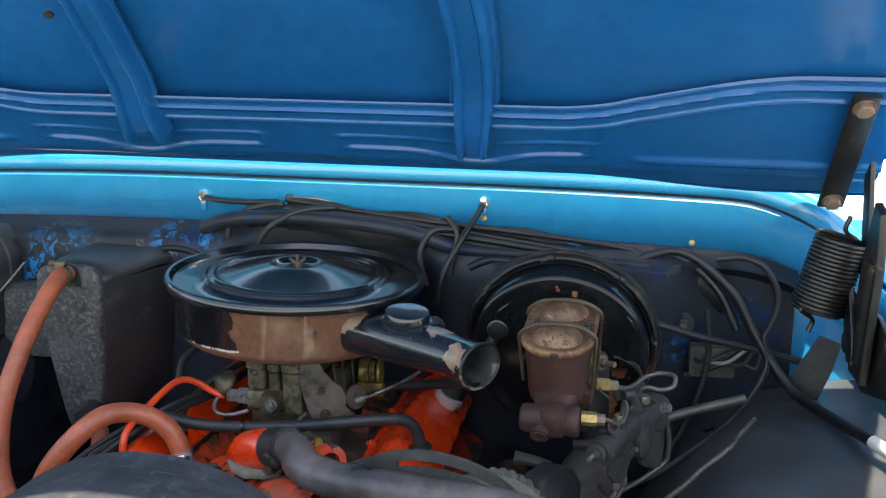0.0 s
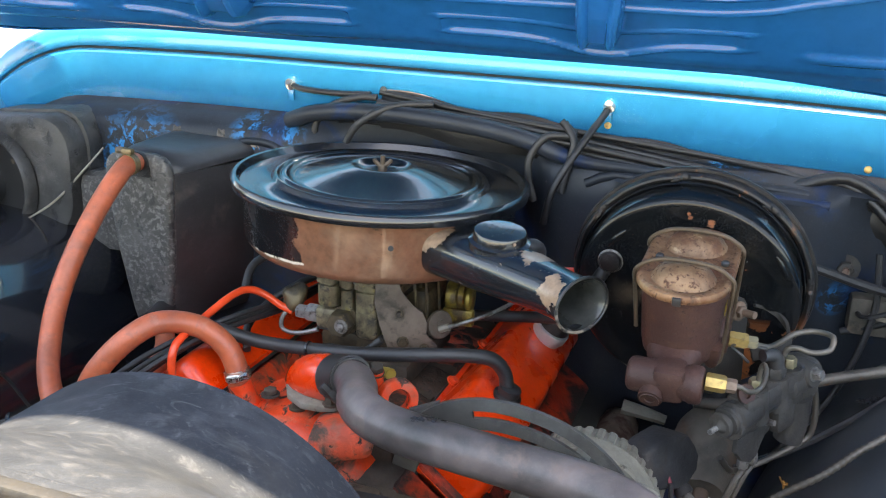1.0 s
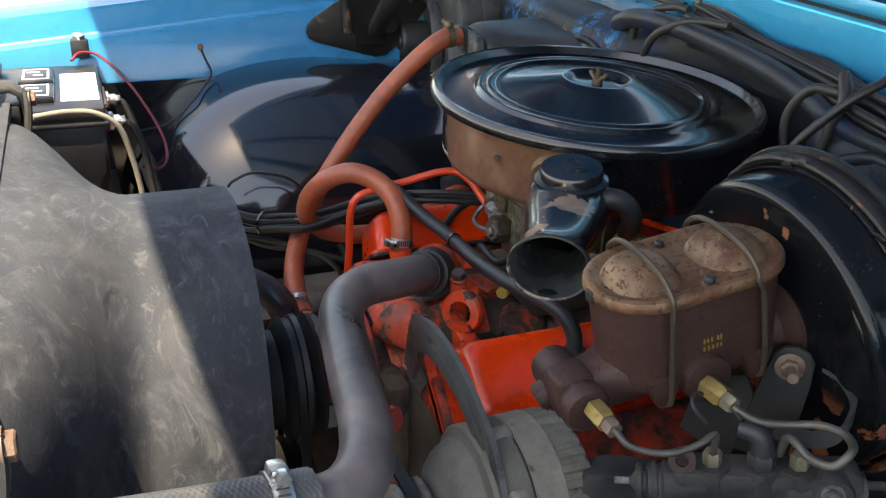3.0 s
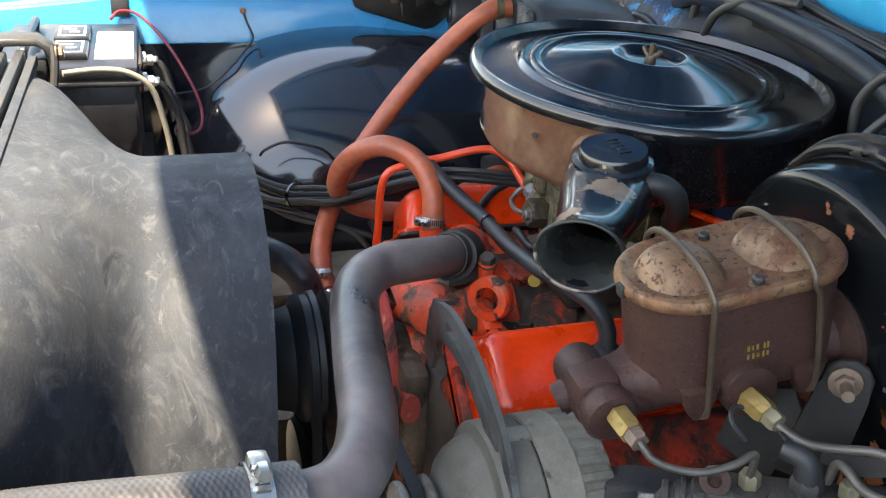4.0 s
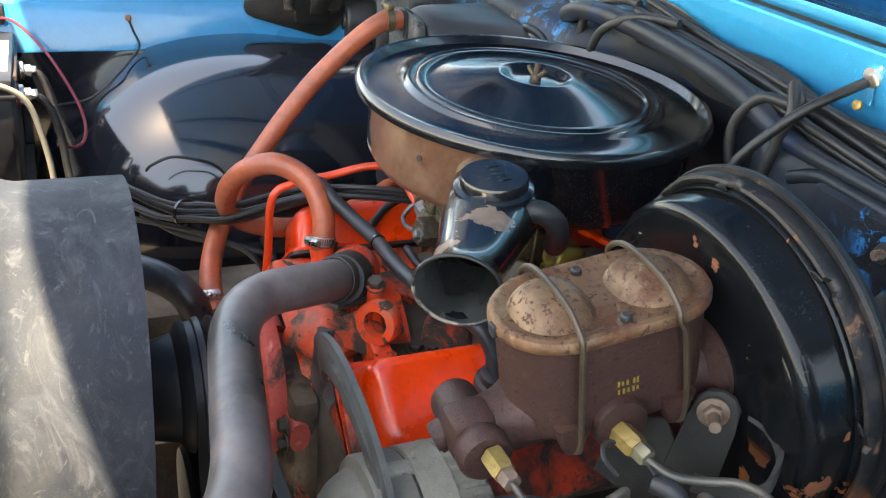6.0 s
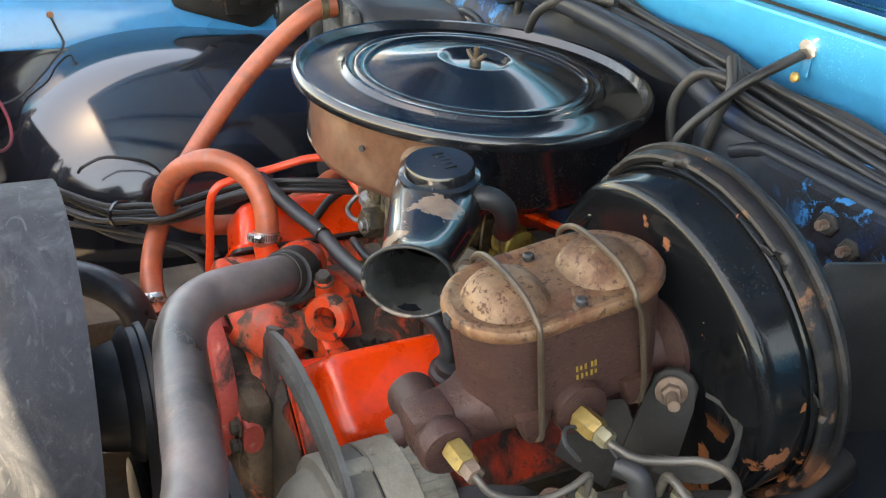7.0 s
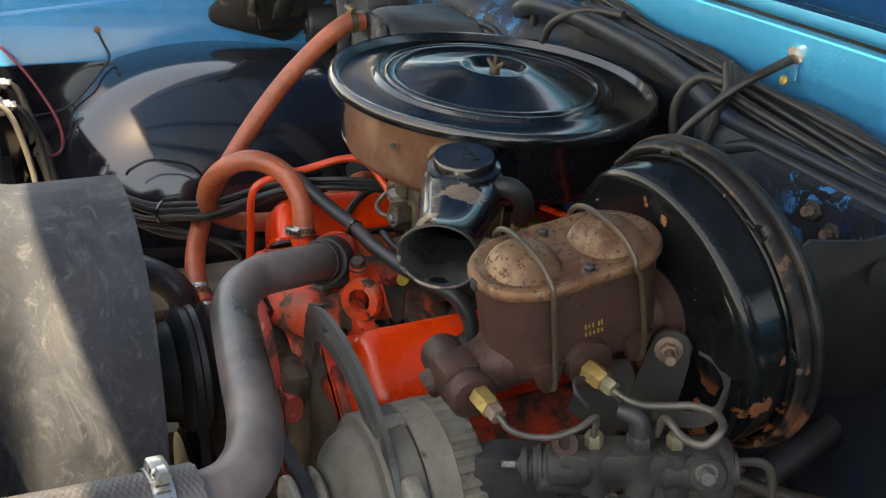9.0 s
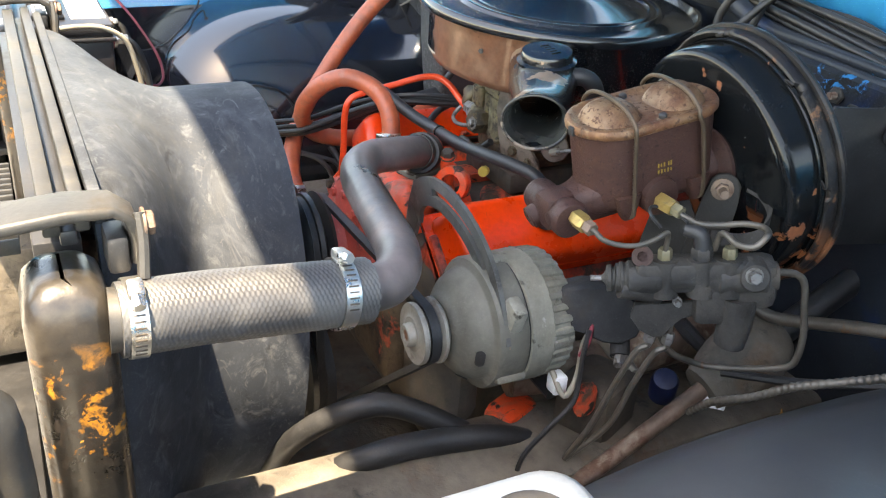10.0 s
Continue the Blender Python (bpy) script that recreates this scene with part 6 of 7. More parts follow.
hose("vacuum_hose", [(-0.16, -0.08, 1.05), (-0.165, -0.05, 1.075), (-0.15, -0.02, 1.085), (-0.12, 0.0, 1.09), (-0.09, 0.02, 1.09)], 0.0055, RUBBER, "black vacuum hose looping under the air cleaner")
hose("vacuum_hose", [(-0.05, -0.105, 1.0), (-0.02, -0.115, 1.012), (0.02, -0.115, 1.012), (0.045, -0.11, 1.03)], 0.0045, RUBBER, "small black hose in front of the carburetor")
hose("booster_hose", [(0.294, -0.066, 1.138), (0.286, -0.067, 1.124), (0.274, -0.055, 1.100), (0.25, 0.0, 1.05), (0.18, 0.05, 1.02), (0.10, 0.05, 1.01)], 0.0075, RUBBER, "black vacuum hose to the brake booster", 8, 12)
hose("orange_wire", [(0.08, 0.035, 1.070), (0.14, 0.03, 1.084), (0.20, 0.03, 1.094), (0.26, 0.03, 1.100), (0.33, 0.04, 1.10)], 0.0040, ORANGE, "orange wire behind the snorkel", 6, 8, "wire")
for k, (dy, dz) in enumerate(((0, 0), (0.010, 0.012), (-0.012, 0.004), (0.004, 0.022), (0.018, 0.004))):
    pts = [(-0.47, -0.40 + dy, 0.915 + dz), (-0.35, -0.338 + dy, 0.925 + dz), (-0.30, -0.297 + dy, 0.940 + dz), (-0.25, -0.266 + dy, 0.958 + dz), (-0.215, -0.22 + dy, 0.985 + dz), (-0.175, -0.18 + dy, 1.015 + 0.6 * dz), (-0.14, -0.13 + dy, 1.028 + 0.5 * dz), (-0.12, -0.03, 1.02 + 0.5 * dz), (-0.10, 0.09, 1.03)]
    hose("plug_wire", pts, 0.0037, RUBBER, "black ignition wire over the valve cover", 6, 8, "wire")
for k in range(2):
    hose("plug_wire", [(-0.42, -0.36 - 0.03 * k, 0.90), (-0.33, -0.315, 0.905 + 0.01 * k), (-0.27, -0.262, 0.915), (-0.25, -0.235 + 0.02 * k, 0.90), (-0.245, -0.22, 0.87)], 0.0042, RUBBER, "black ignition wire beside the engine", 6, 8, "wire")
bm = BM()
lathe(bm, [(0.017, -0.002), (0.019, -0.002), (0.019, 0.002), (0.017, 0.002), (0.017, -0.002)], axes((-0.325, -0.314, 0.941), (0.8, 0.6, 0.15)), 20, cap=False)
solo("wire_tie", bm, BLACK_GLOSS, (-0.325, -0.314, 0.922), "thin black tie round the ignition wires", "tie")
bm = tube(BM(), [(-0.262, -0.222, 0.925), (-0.248, -0.218, 0.915), (-0.236, -0.214, 0.905)], lambda s: 0.0065 - 0.002 * s, 10, 3)
solo("wire_boot", bm, RUBBER, (-0.248, -0.218, 0.905), "black boot at a plug wire end", "boot")
hose("loose_wire", [(-0.405, -0.352, 0.972), (-0.400, -0.345, 0.982), (-0.40, -0.318, 0.992), (-0.40, -0.285, 0.986), (-0.40, -0.262, 0.977), (-0.40, -0.243, 0.955), (-0.39, -0.22, 0.90)], 0.0022, RUBBER, "thin loose black wire end", 6, 6, "wire")

# ---- heater box and blower ----
heater = thing("heater_box", (-0.36, 0.08, 0.93), "grey speckled heater box on the firewall", "heater box")
secs = []
plate_rings = []
for z, x0, x1, y0 in ((0.93, -0.404, -0.352, 0.012), (0.96, -0.408, -0.345, 0.006), (1.06, -0.423, -0.330, 0.002), (1.15, -0.430, -0.324, 0.0), (1.168, -0.430, -0.324, 0.0)):
    w, c = x1 - x0, (x0 + x1) / 2
    secs.append([Vector((c + x + 0.30 * (y + 0.085) * step(x, 0, 0.03), (y0 + 0.17) / 2 + y, z)) for x, y in rounded(w, 0.17 - y0, 0.016, 5)])
    plate_rings.append([Vector((c + x, y0 + 0.006 + y, z - 0.003)) for x, y in rounded(w + 0.003, 0.018, 0.008, 4)])
for z, g in ((1.180, 0.001), (1.189, 0.005), (1.195, 0.012), (1.1985, 0.023), (1.200, 0.036)):
    plate_rings.append([Vector((-0.377 + x, 0.006 + y, z - 0.003)) for x, y in rounded(0.109 - 2 * g, 0.018 - g * 0.2, 0.007, 4)])
part("case", loft(BM(), secs), HEATER_TOP, heater)
part("front_plate", loft(BM(), plate_rings), HEATER, heater, "grey speckled front plate")


secs = []
for z, g in ((1.166, -0.001), (1.172, -0.001), (1.181, -0.003), (1.188, -0.008), (1.1925, -0.016), (1.1945, -0.028)):
    ring = []
    for x, y in rounded(0.108 + 2 * g, 0.160 + 2 * min(g, 0), 0.022 + 0.3 * g, 6):
        skew = 0.30 * (y + 0.085) * step(x, 0, 0.03)
        slump = 0.010 * step(x, 0.005, 0.07) + 0.004 * math.sin(38 * x + 21 * y)
        ring.append(Vector((-0.377 + x + skew, 0.090 + y, z + 0.05 * (y + 0.085) - slump * step(z, 1.172, 1.19))))
    secs.append(ring)
part("lid", loft(BM(), secs), HEATER_TOP, heater, "dull black rounded lid")


random.seed(4)
for (x0, x1) in ((-0.425, -0.34), (-0.345, -0.268)):
    bm = BM()

    def wad(u, v, x0=x0, x1=x1):
        a = u * math.pi
        r = 0.013 + 0.003 * math.sin(17 * v) * math.sin(3 * u + 9 * v) + 0.0016 * math.sin(41 * v + 5 * u)
        return Vector((x0 + (x1 - x0) * v, 0.162 - 0.9 * r * math.cos(a), 1.197 - 0.014 * v + 0.9 * r * math.sin(a)))
    part("sealer", sheet(bm, wad, span(0, 1, 14), span(0, 1, 40), 0.002), PUTTY, heater, "crumbling grey sealer")
part("nipple", tube(BM(), [(-0.371, 0.02, 1.180), (-0.371, 0.0, 1.183), (-0.369, -0.022, 1.1855)], 0.0105, 14, 4), BRASS, heater)
bm = BM()
lathe(bm, [(0.012, 0.0), (0.018, 0.001), (0.018, 0.006), (0.012, 0.006), (0.012, 0.0)], axes((-0.371, 0.0, 1.182), (0, -1, 0)), 20, cap=False)
part("nipple_collar", bm, RUBBER, heater)
bm = BM()
plate(bm, [(-0.019, -0.012), (0.019, -0.012), (0.0195, 0.0), (0.016, 0.010), (0.010, 0.0145), (0.0, 0.016), (-0.010, 0.0145), (-0.016, 0.010), (-0.0195, 0.0)], 0.003, axes((-0.371, -0.0036, 1.176), (0, -1, 0)), 0.0005)
part("hose_opening", bm, RUBBER, heater, "dark arched opening round the hose")
part("lower_pipe", tube(BM(), [(-0.36, 0.04, 0.972), (-0.355, 0.0, 0.962), (-0.352, -0.03, 0.958)], 0.016, 12, 4), RUBBER, heater)

blower = thing("blower_case", (-0.66, 0.12, 1.0), "dusty grey blower case on the firewall", "blower")
secs = []
for y, g in ((0.172, 0.004), (0.120, 0.004), (0.119, 0.0), (0.094, 0.0), (0.083, -0.004), (0.078, -0.012)):
    ring = []
    for x, z in rounded(0.226 + 2 * g, 0.196 + 2 * g, 0.068, 8):
        # scroll: the outlet side rises and squares off
        rise = 0.018 * step(x, -0.02, 0.11) * step(z, -0.02, 0.08)
        ring.append(Vector((-0.684 + x + 0.35 * rise, y, 1.112 + z + rise + 0.002 * math.sin(40 * x + 30 * z))))
    secs.append(ring)
part("case", loft(BM(), secs), WRINKLED, blower)
part("duct", box(BM(), (-0.50, 0.130, 1.065), (0.17, 0.065, 0.13), bevel=0.02), HEATER, blower)
bm = BM()
lathe(bm, [(0.088, -0.004), (0.086, 0.010), (0.081, 0.015), (0.076, 0.012), (0.074, 0.0)], axes((-0.722, 0.079, 1.104), (-0.1, -1, 0)), 40, cap=False)
part("ring", bm, WRINKLED, blower)
# Black disc paints in the dark of the recess inside the raised ring
bm = BM()
lathe(bm, [(0.074, 0.0), (0.073, 0.002), (0.04, 0.003)], axes((-0.722, 0.080, 1.104), (-0.1, -1, 0)), 32)
part("recess_disc", bm, BLACK_SATIN, blower)
bm = BM()
lathe(bm, [(0.036, 0.0), (0.0355, 0.046), (0.0340, 0.051), (0.0305, 0.0535), (0.0295, 0.0525), (0.018, 0.0525), (0.016, 0.056), (0.004, 0.057)], axes((-0.735, 0.080, 1.102), (-0.1, -1, 0)), 32)
part("motor", bm, BLACK_SATIN, blower)
for a in (40, 160, 280):
    bm = BM()
    hexnut(bm, axes((-0.722 + 0.060 * math.cos(radians(a)), 0.076, 1.104 + 0.060 * math.sin(radians(a))), (0, -1, 0)), 0.005, 0.004, 0.007)
    part("screw", bm, GRIME, blower)
hose("ground_wire", [(-0.545, 0.13, 1.165), (-0.56, 0.10, 1.135), (-0.60, 0.07, 1.085), (-0.66, 0.05, 1.05), (-0.72, 0.05, 1.05)], 0.0018, CABLE_TAN, "thin worn wire to the blower motor", 6, 6, "wire")

# ---- battery ----
bat = thing("battery", (-0.60, -0.60, 0.90), "black battery with white top label and side terminals", "battery")
part("tray", box(BM(), (-0.60, -0.60, 0.897), (0.29, 0.21, 0.012), bevel=0.003), BLACK_SATIN, bat)
part("case", box(BM(), (-0.60, -0.598, 0.985), (0.262, 0.178, 0.165), bevel=0.006), BATTERY_CASE, bat)
part("cover", box(BM(), (-0.60, -0.598, 1.075), (0.266, 0.182, 0.020), bevel=0.004), BATTERY_CASE, bat)
part("cover_lip", box(BM(), (-0.60, -0.598, 1.061), (0.272, 0.188, 0.007), bevel=0.002), BATTERY_CASE, bat)
part("top_label", box(BM(), (-0.590, -0.5385, 1.0858), (0.160, 0.052, 0.0014), bevel=0), WHITE_LABEL, bat, "white paper label")
part("print_bar", box(BM(), (-0.522, -0.537, 1.0868), (0.004, 0.020, 0.0008), bevel=0), BAR_GREY, bat, "grey print bar")
for x in (-0.548, -0.645):
    capob = part("vent_cap", box(BM(), (x, -0.598, 1.088), (0.080, 0.050, 0.012), bevel=0.003), BATTERY_CASE, bat, "black vent cap strip")
    for dx, dy, sx, sy in ((-0.030, 0, 0.003, 0.038), (0.030, 0, 0.003, 0.038), (0, -0.0175, 0.057, 0.003), (0, 0.0175, 0.057, 0.003), (-0.012, -0.004, 0.004, 0.018), (0.006, 0.003, 0.004, 0.014)):
        part("print_line", box(BM(), (x + dx, -0.598 + dy, 1.0943), (sx, sy, 0.0008), bevel=0), WHITE_LABEL, capob, "white printed line")
part("handle", tube(BM(), [(-0.50, -0.655, 1.086), (-0.50, -0.652, 1.100), (-0.54, -0.650, 1.106), (-0.64, -0.650, 1.106), (-0.69, -0.652, 1.100), (-0.69, -0.655, 1.086)], 0.006, 8, 4), BATTERY_CASE, bat, "black carrying handle")
part("hold_rod", tube(BM(), [(-0.50, -0.505, 1.078), (-0.56, -0.505, 1.074), (-0.62, -0.505, 1.074)], 0.003, 8), BAIL, bat)
for x in (-0.535, -0.655):
    bm = BM()
    lathe(bm, [(0.014, 0), (0.014, 0.010), (0.009, 0.012), (0.009, 0.020)], axes((x, -0.507, 1.045), (0, 1, 0)), 16)
    term = part("terminal", bm, STEEL, bat)
    bm = BM()
    hexnut(bm, axes((x, -0.488, 1.045), (0, 1, 0)), 0.007, 0.009)
    part("bolt", bm, STEEL, term)
    bm = BM()
    lathe(bm, [(0.0155, 0.001), (0.0155, 0.005)], axes((x, -0.507, 1.045), (0, 1, 0)), 16)
    part("ring", bm, RED_WIRE if x > -0.6 else RUBBER, term)
hose("battery_cable", [(-0.655, -0.485, 1.045), (-0.652, -0.47, 1.03), (-0.63, -0.455, 0.98), (-0.60, -0.43, 0.92), (-0.57, -0.40, 0.85)], 0.0060, VALVE_GREY, "grey battery cable from the terminal", 6, 10, "cable")
hose("battery_cable", [(-0.535, -0.485, 1.045), (-0.535, -0.468, 1.03), (-0.53, -0.455, 0.99), (-0.52, -0.45, 0.93), (-0.50, -0.44, 0.86)], 0.0055, RUBBER, "black battery cable hanging beside the battery", 6, 10, "cable")
hose("battery_cable", [(-0.43, -0.60, 1.088), (-0.445, -0.555, 1.088), (-0.45, -0.52, 1.082), (-0.452, -0.492, 1.06), (-0.455, -0.478, 1.01), (-0.455, -0.47, 0.95), (-0.45, -0.47, 0.88)], 0.0042, CABLE_TAN, "tan cable bending down beside the battery", 6, 10, "cable")
hose("red_wire", [(-0.70, -0.545, 1.10), (-0.72, -0.53, 1.108), (-0.72, -0.50, 1.10), (-0.68, -0.46, 1.06), (-0.62, -0.425, 1.00), (-0.585, -0.42, 0.965), (-0.56, -0.435, 0.955), (-0.545, -0.46, 0.965)], 0.0024, RED_WIRE, "thin red wire drooping from the battery", 6, 8, "wire")
hose("black_wire", [(-0.740, -0.336, 1.104), (-0.734, -0.330, 1.085), (-0.722, -0.323, 1.062), (-0.684, -0.346, 1.045), (-0.655, -0.366, 1.033), (-0.642, -0.408, 1.003), (-0.625, -0.462, 0.998)], 0.0018, RUBBER, "thin dark wire from fender screw to battery", 6, 6, "wire")
bm = BM()
hexnut(bm, axes((-0.742, -0.336, 1.104), (1, 0, 0.15)), 0.0042, 0.005, 0.0055)
solo("fender_screw", bm, COPPER, (-0.744, -0.34, 1.098), "rusty screw in the blue fender wall", "screw")
reg = thing("horn_relay", (-0.735, -0.53, 1.10), "small black relay on the fender wall", "relay")
part("body", box(BM(), (-0.735, -0.53, 1.112), (0.02, 0.028, 0.03), bevel=0.003), BLACK_SATIN, reg)
bm = BM()
lathe(bm, [(0.010, 0.0), (0.010, 0.008), (0.005, 0.010)], axes((-0.737, -0.53, 1.127), (0.2, 0, 1)), 14)
part("eye", bm, STEEL, reg)

# ---- hood hinges ----
def hinge(side, dx):
    x = side * 0.742 + dx

    def p(dx2, y, z):
        return Vector((x - side * dx2, y, z))
    m = axes((x - side * 0.006, -0.03, 1.13), (-side, 0, 0), (0, 1, 0))
    up = 1 if m.to_3x3().col[1].z > 0 else -1
    ob = part("hinge", plate(BM(), [(-0.119, 0.006 * up), (-0.121, -0.006 * up), (-0.116, -0.017 * up), (-0.105, -0.023 * up), (-0.046, -0.040 * up), (0.012, -0.056 * up), (0.030, -0.052 * up), (0.044, -0.040 * up), (0.062, -0.028 * up), (0.118, 0.046 * up), (0.124, 0.056 * up), (0.120, 0.064 * up), (0.06, 0.058 * up), (-0.030, 0.058 * up), (-0.066, 0.046 * up), (-0.108, 0.018 * up)][::up], 0.006, m, 0.001), HINGE_BLACK, hood, "greasy black hinge with coil spring")
    part("lower_arm", plate(BM(), [(-0.035, -0.03 * up), (0.02, -0.03 * up), (0.03, 0.0), (0.0, 0.12 * up), (-0.03 - 0.03 * (side < 0), (0.30 if side < 0 else 0.20) * up), (-0.06 - 0.035 * (side < 0), (0.29 if side < 0 else 0.19) * up), (-0.06, 0.12 * up)][::up], 0.010, Matrix.Translation((-side * 0.014, 0, 0)) @ m, 0.002), HINGE_BLACK, ob)
    part("upper_arm", plate(BM(), [(0.02, -0.02 * up), (0.05, -0.01 * up), (0.045, 0.06 * up), (0.06, 0.14 * up), (0.075, 0.22 * up), (0.05, 0.24 * up), (0.03, 0.15 * up), (0.01, 0.06 * up)][::up], 0.006, Matrix.Translation((-side * 0.004, 0, 0)) @ m, 0.0015), HINGE_BLACK, ob)
    part("hood_strap", loft(BM(), [[hood_at(side * 0.738 + a, v, 0.022 + b) for a, b in rounded(0.034, 0.007, 0.0025, 2)] for v in (-0.005, 0.015, 0.10, 0.205)]), HINGE_BLACK, ob)
    for v in (0.008, 0.188):
        bm = BM()
        hexnut(bm, axes(hood_at(side * 0.738, v, 0.026), HOOD_N), 0.011, 0.008, 0.014)
        part("bolt", bm, RUST_ROD, ob)
    for y, z in ((-0.134, 1.130), (-0.015, 1.093)):
        bm = BM()
        hexnut(bm, axes((x - side * 0.0105, y, z), (-side, 0, 0)), 0.008, 0.006, 0.012)
        part("bolt", bm, STEEL, ob)
    part("arm_rib", tube(BM(), [p(0.021, -0.075, 1.125), p(0.022, -0.085, 1.19), p(0.022, -0.105, 1.26), p(0.020, -0.130, 1.33)] if side < 0 else [p(0.021, -0.045, 1.125), p(0.022, -0.06, 1.19), p(0.022, -0.075, 1.26)], 0.010, 10, 4), HINGE_BLACK, ob)
    part("link", plate(BM(), [(-0.012, -0.012 * up), (0.012, -0.014 * up), (0.050, 0.050 * up), (0.062, 0.085 * up), (0.045, 0.095 * up), (0.022, 0.070 * up), (-0.010, 0.012 * up)][::up], 0.006, Matrix.Translation((-side * 0.022, 0, 0)) @ m, 0.001), HINGE_BLACK, ob)
    for y, z in ((0.012, 1.165), (-0.03, 1.115), (0.045, 1.20)):
        bm = BM()
        lathe(bm, [(0.009, 0.0), (0.009, 0.006), (0.006, 0.010), (0.001, 0.0105)], axes(p(0.024, y, z), (-side, 0, 0)), 14)
        part("rivet", bm, HINGE_BLACK, ob)
    part("pivot", tube(BM(), [p(-0.004, 0.0, 1.135), p(0.03, 0.0, 1.135)], 0.014, 14, 2), HINGE_BLACK, ob)
    # coil spring
    a, b = (p(0.045, 0.045, 1.195), p(0.035, -0.055, 1.285)) if side < 0 else (Vector((0.713, 0.02, 1.170)), Vector((0.739, 0.02, 1.270)))
    d = (b - a)
    t = d.normalized()
    u = t.orthogonal().normalized()
    w = t.cross(u)
    r = 0.019 if side < 0 else 0.032
    coil = [a + d * (k / 220) + r * (math.cos(k * 2 * math.pi / 12) * u + math.sin(k * 2 * math.pi / 12) * w) for k in range(221)]
    part("coil_spring", tube(BM(), coil, 0.0029, 6, 1, False), HINGE_BLACK, ob)
    part("spring_hook", tube(BM(), [b + t * 0.03, b + t * 0.01, b + r * u, b - t * 0.004 + r * u], 0.003, 6, 4), HINGE_BLACK, ob)
    part("spring_hook", tube(BM(), [a - t * 0.03, a - t * 0.012, a - r * u, a + t * 0.004 - r * u], 0.003, 6, 4), HINGE_BLACK, ob)
    return ob


hinge(-1, 0.0)
hinge(1, 0.035)

# ---- firewall harness, washer lines ----
cover = thing("harness_cover", (0.2, 0.19, 1.2), "black rubber flap over the wiring along the cowl", "harness cover")


def flap_cover(u, v):
    x = -0.085 + 0.70 * u
    zt = 1.279 - 0.082 * u + 0.004 * math.sin(25 * u) - 0.03 * step(u, 0.955, 1.0)
    return Vector((x, 0.1935 - 0.010 * math.sin(v * math.pi) - 0.012 * v, zt - 0.055 * v - 0.010 * step(u, 0.0, 0.06) * 0))


part("flap", sheet(BM(), flap_cover, span(0, 1, 60), span(0, 1, 8), 0.003), LOOM, cover)
for x, z in ((0.564, 1.2225), (-0.083, 1.279), (0.243, 1.252)):
    bm = BM()
    lathe(bm, [(0.0048, 0), (0.0048, 0.003), (0.0025, 0.004)], axes((x, 0.188, z), (0, -1, 0.2)), 12)
    part("screw", bm, BRASS if x > 0 else STEEL_DARK, cover)
for k, (dy, dz, r) in enumerate(((0.0, -0.016, 0.0062), (-0.006, -0.027, 0.0075), (0.004, -0.004, 0.0045), (-0.014, -0.020, 0.0050))):
    pts = [(x, 0.180 + dy + 0.003 * math.sin(9 * x + k), 1.279 - 0.117 * (x + 0.085) + dz + 0.0025 * math.sin(11 * x + 2 * k)) for x in (-0.088, -0.06, -0.02, 0.06, 0.14, 0.22, 0.30, 0.38, 0.46)]
    if k == 1:
        pts += [(0.544, 0.172, 1.212), (0.620, 0.155, 1.161), (0.662, 0.140, 1.089), (0.707, 0.10, 1.027), (0.747, 0.0, 1.025), (0.765, -0.10, 1.042)]
    elif k == 0:
        pts += [(0.54, 0.176, 1.204), (0.60, 0.16, 1.160), (0.632, 0.15, 1.10)]
    else:
        pts += [(0.52, 0.18, 1.20 + dz / 2), (0.58, 0.178, 1.196 + dz)]
    hose("wiring_loom", pts, r, LOOM, "black taped wiring loom along the firewall", 6, 10, "wiring")
ridge = BM()
tube(ridge, [(-0.230, 0.172, 1.226), (-0.19, 0.163, 1.240), (-0.15, 0.160, 1.247), (-0.105, 0.158, 1.250), (-0.035, 0.156, 1.250), (0.04, 0.155, 1.245), (0.10, 0.155, 1.238), (0.15, 0.156, 1.227), (0.185, 0.158, 1.214), (0.225, 0.1575, 1.206), (0.30, 0.156, 1.203), (0.40, 0.157, 1.198), (0.50, 0.160, 1.190)], lambda t: 0.0125 - 0.006 * step(t, 0.62, 0.85), 14)
solo("firewall_ridge", ridge, BLACK_FW, (0.0, 0.155, 1.24), "rolled black ridge along the firewall ledge", "ridge", kind="structure")
for pts in ([(-0.185, 0.168, 1.195), (-0.182, 0.166, 1.228), (-0.155, 0.17, 1.255), (-0.115, 0.176, 1.268), (-0.09, 0.18, 1.268)], [(-0.125, 0.145, 1.204), (-0.104, 0.143, 1.234), (-0.068, 0.148, 1.256), (-0.04, 0.16, 1.264), (0.0, 0.172, 1.266)],
            [(0.185, 0.168, 1.256), (0.204, 0.16, 1.240), (0.170, 0.148, 1.238), (0.150, 0.142, 1.210), (0.149, 0.142, 1.183), (0.157, 0.145, 1.150)], [(0.190, 0.162, 1.256), (0.206, 0.152, 1.234), (0.202, 0.148, 1.206), (0.194, 0.145, 1.165)]):
    hose("vacuum_line", pts, 0.0052, RUBBER, "black rubber line looping off the firewall loom", 6, 10)
hose("washer_hose", [(0.241, 0.201, 1.275), (0.236, 0.176, 1.263), (0.226, 0.150, 1.246), (0.213, 0.130, 1.222), (0.199, 0.116, 1.196), (0.188, 0.108, 1.168), (0.18, 0.11, 1.13)], 0.0048, LOOM, "black washer hose from the cowl nozzle", 6, 10)
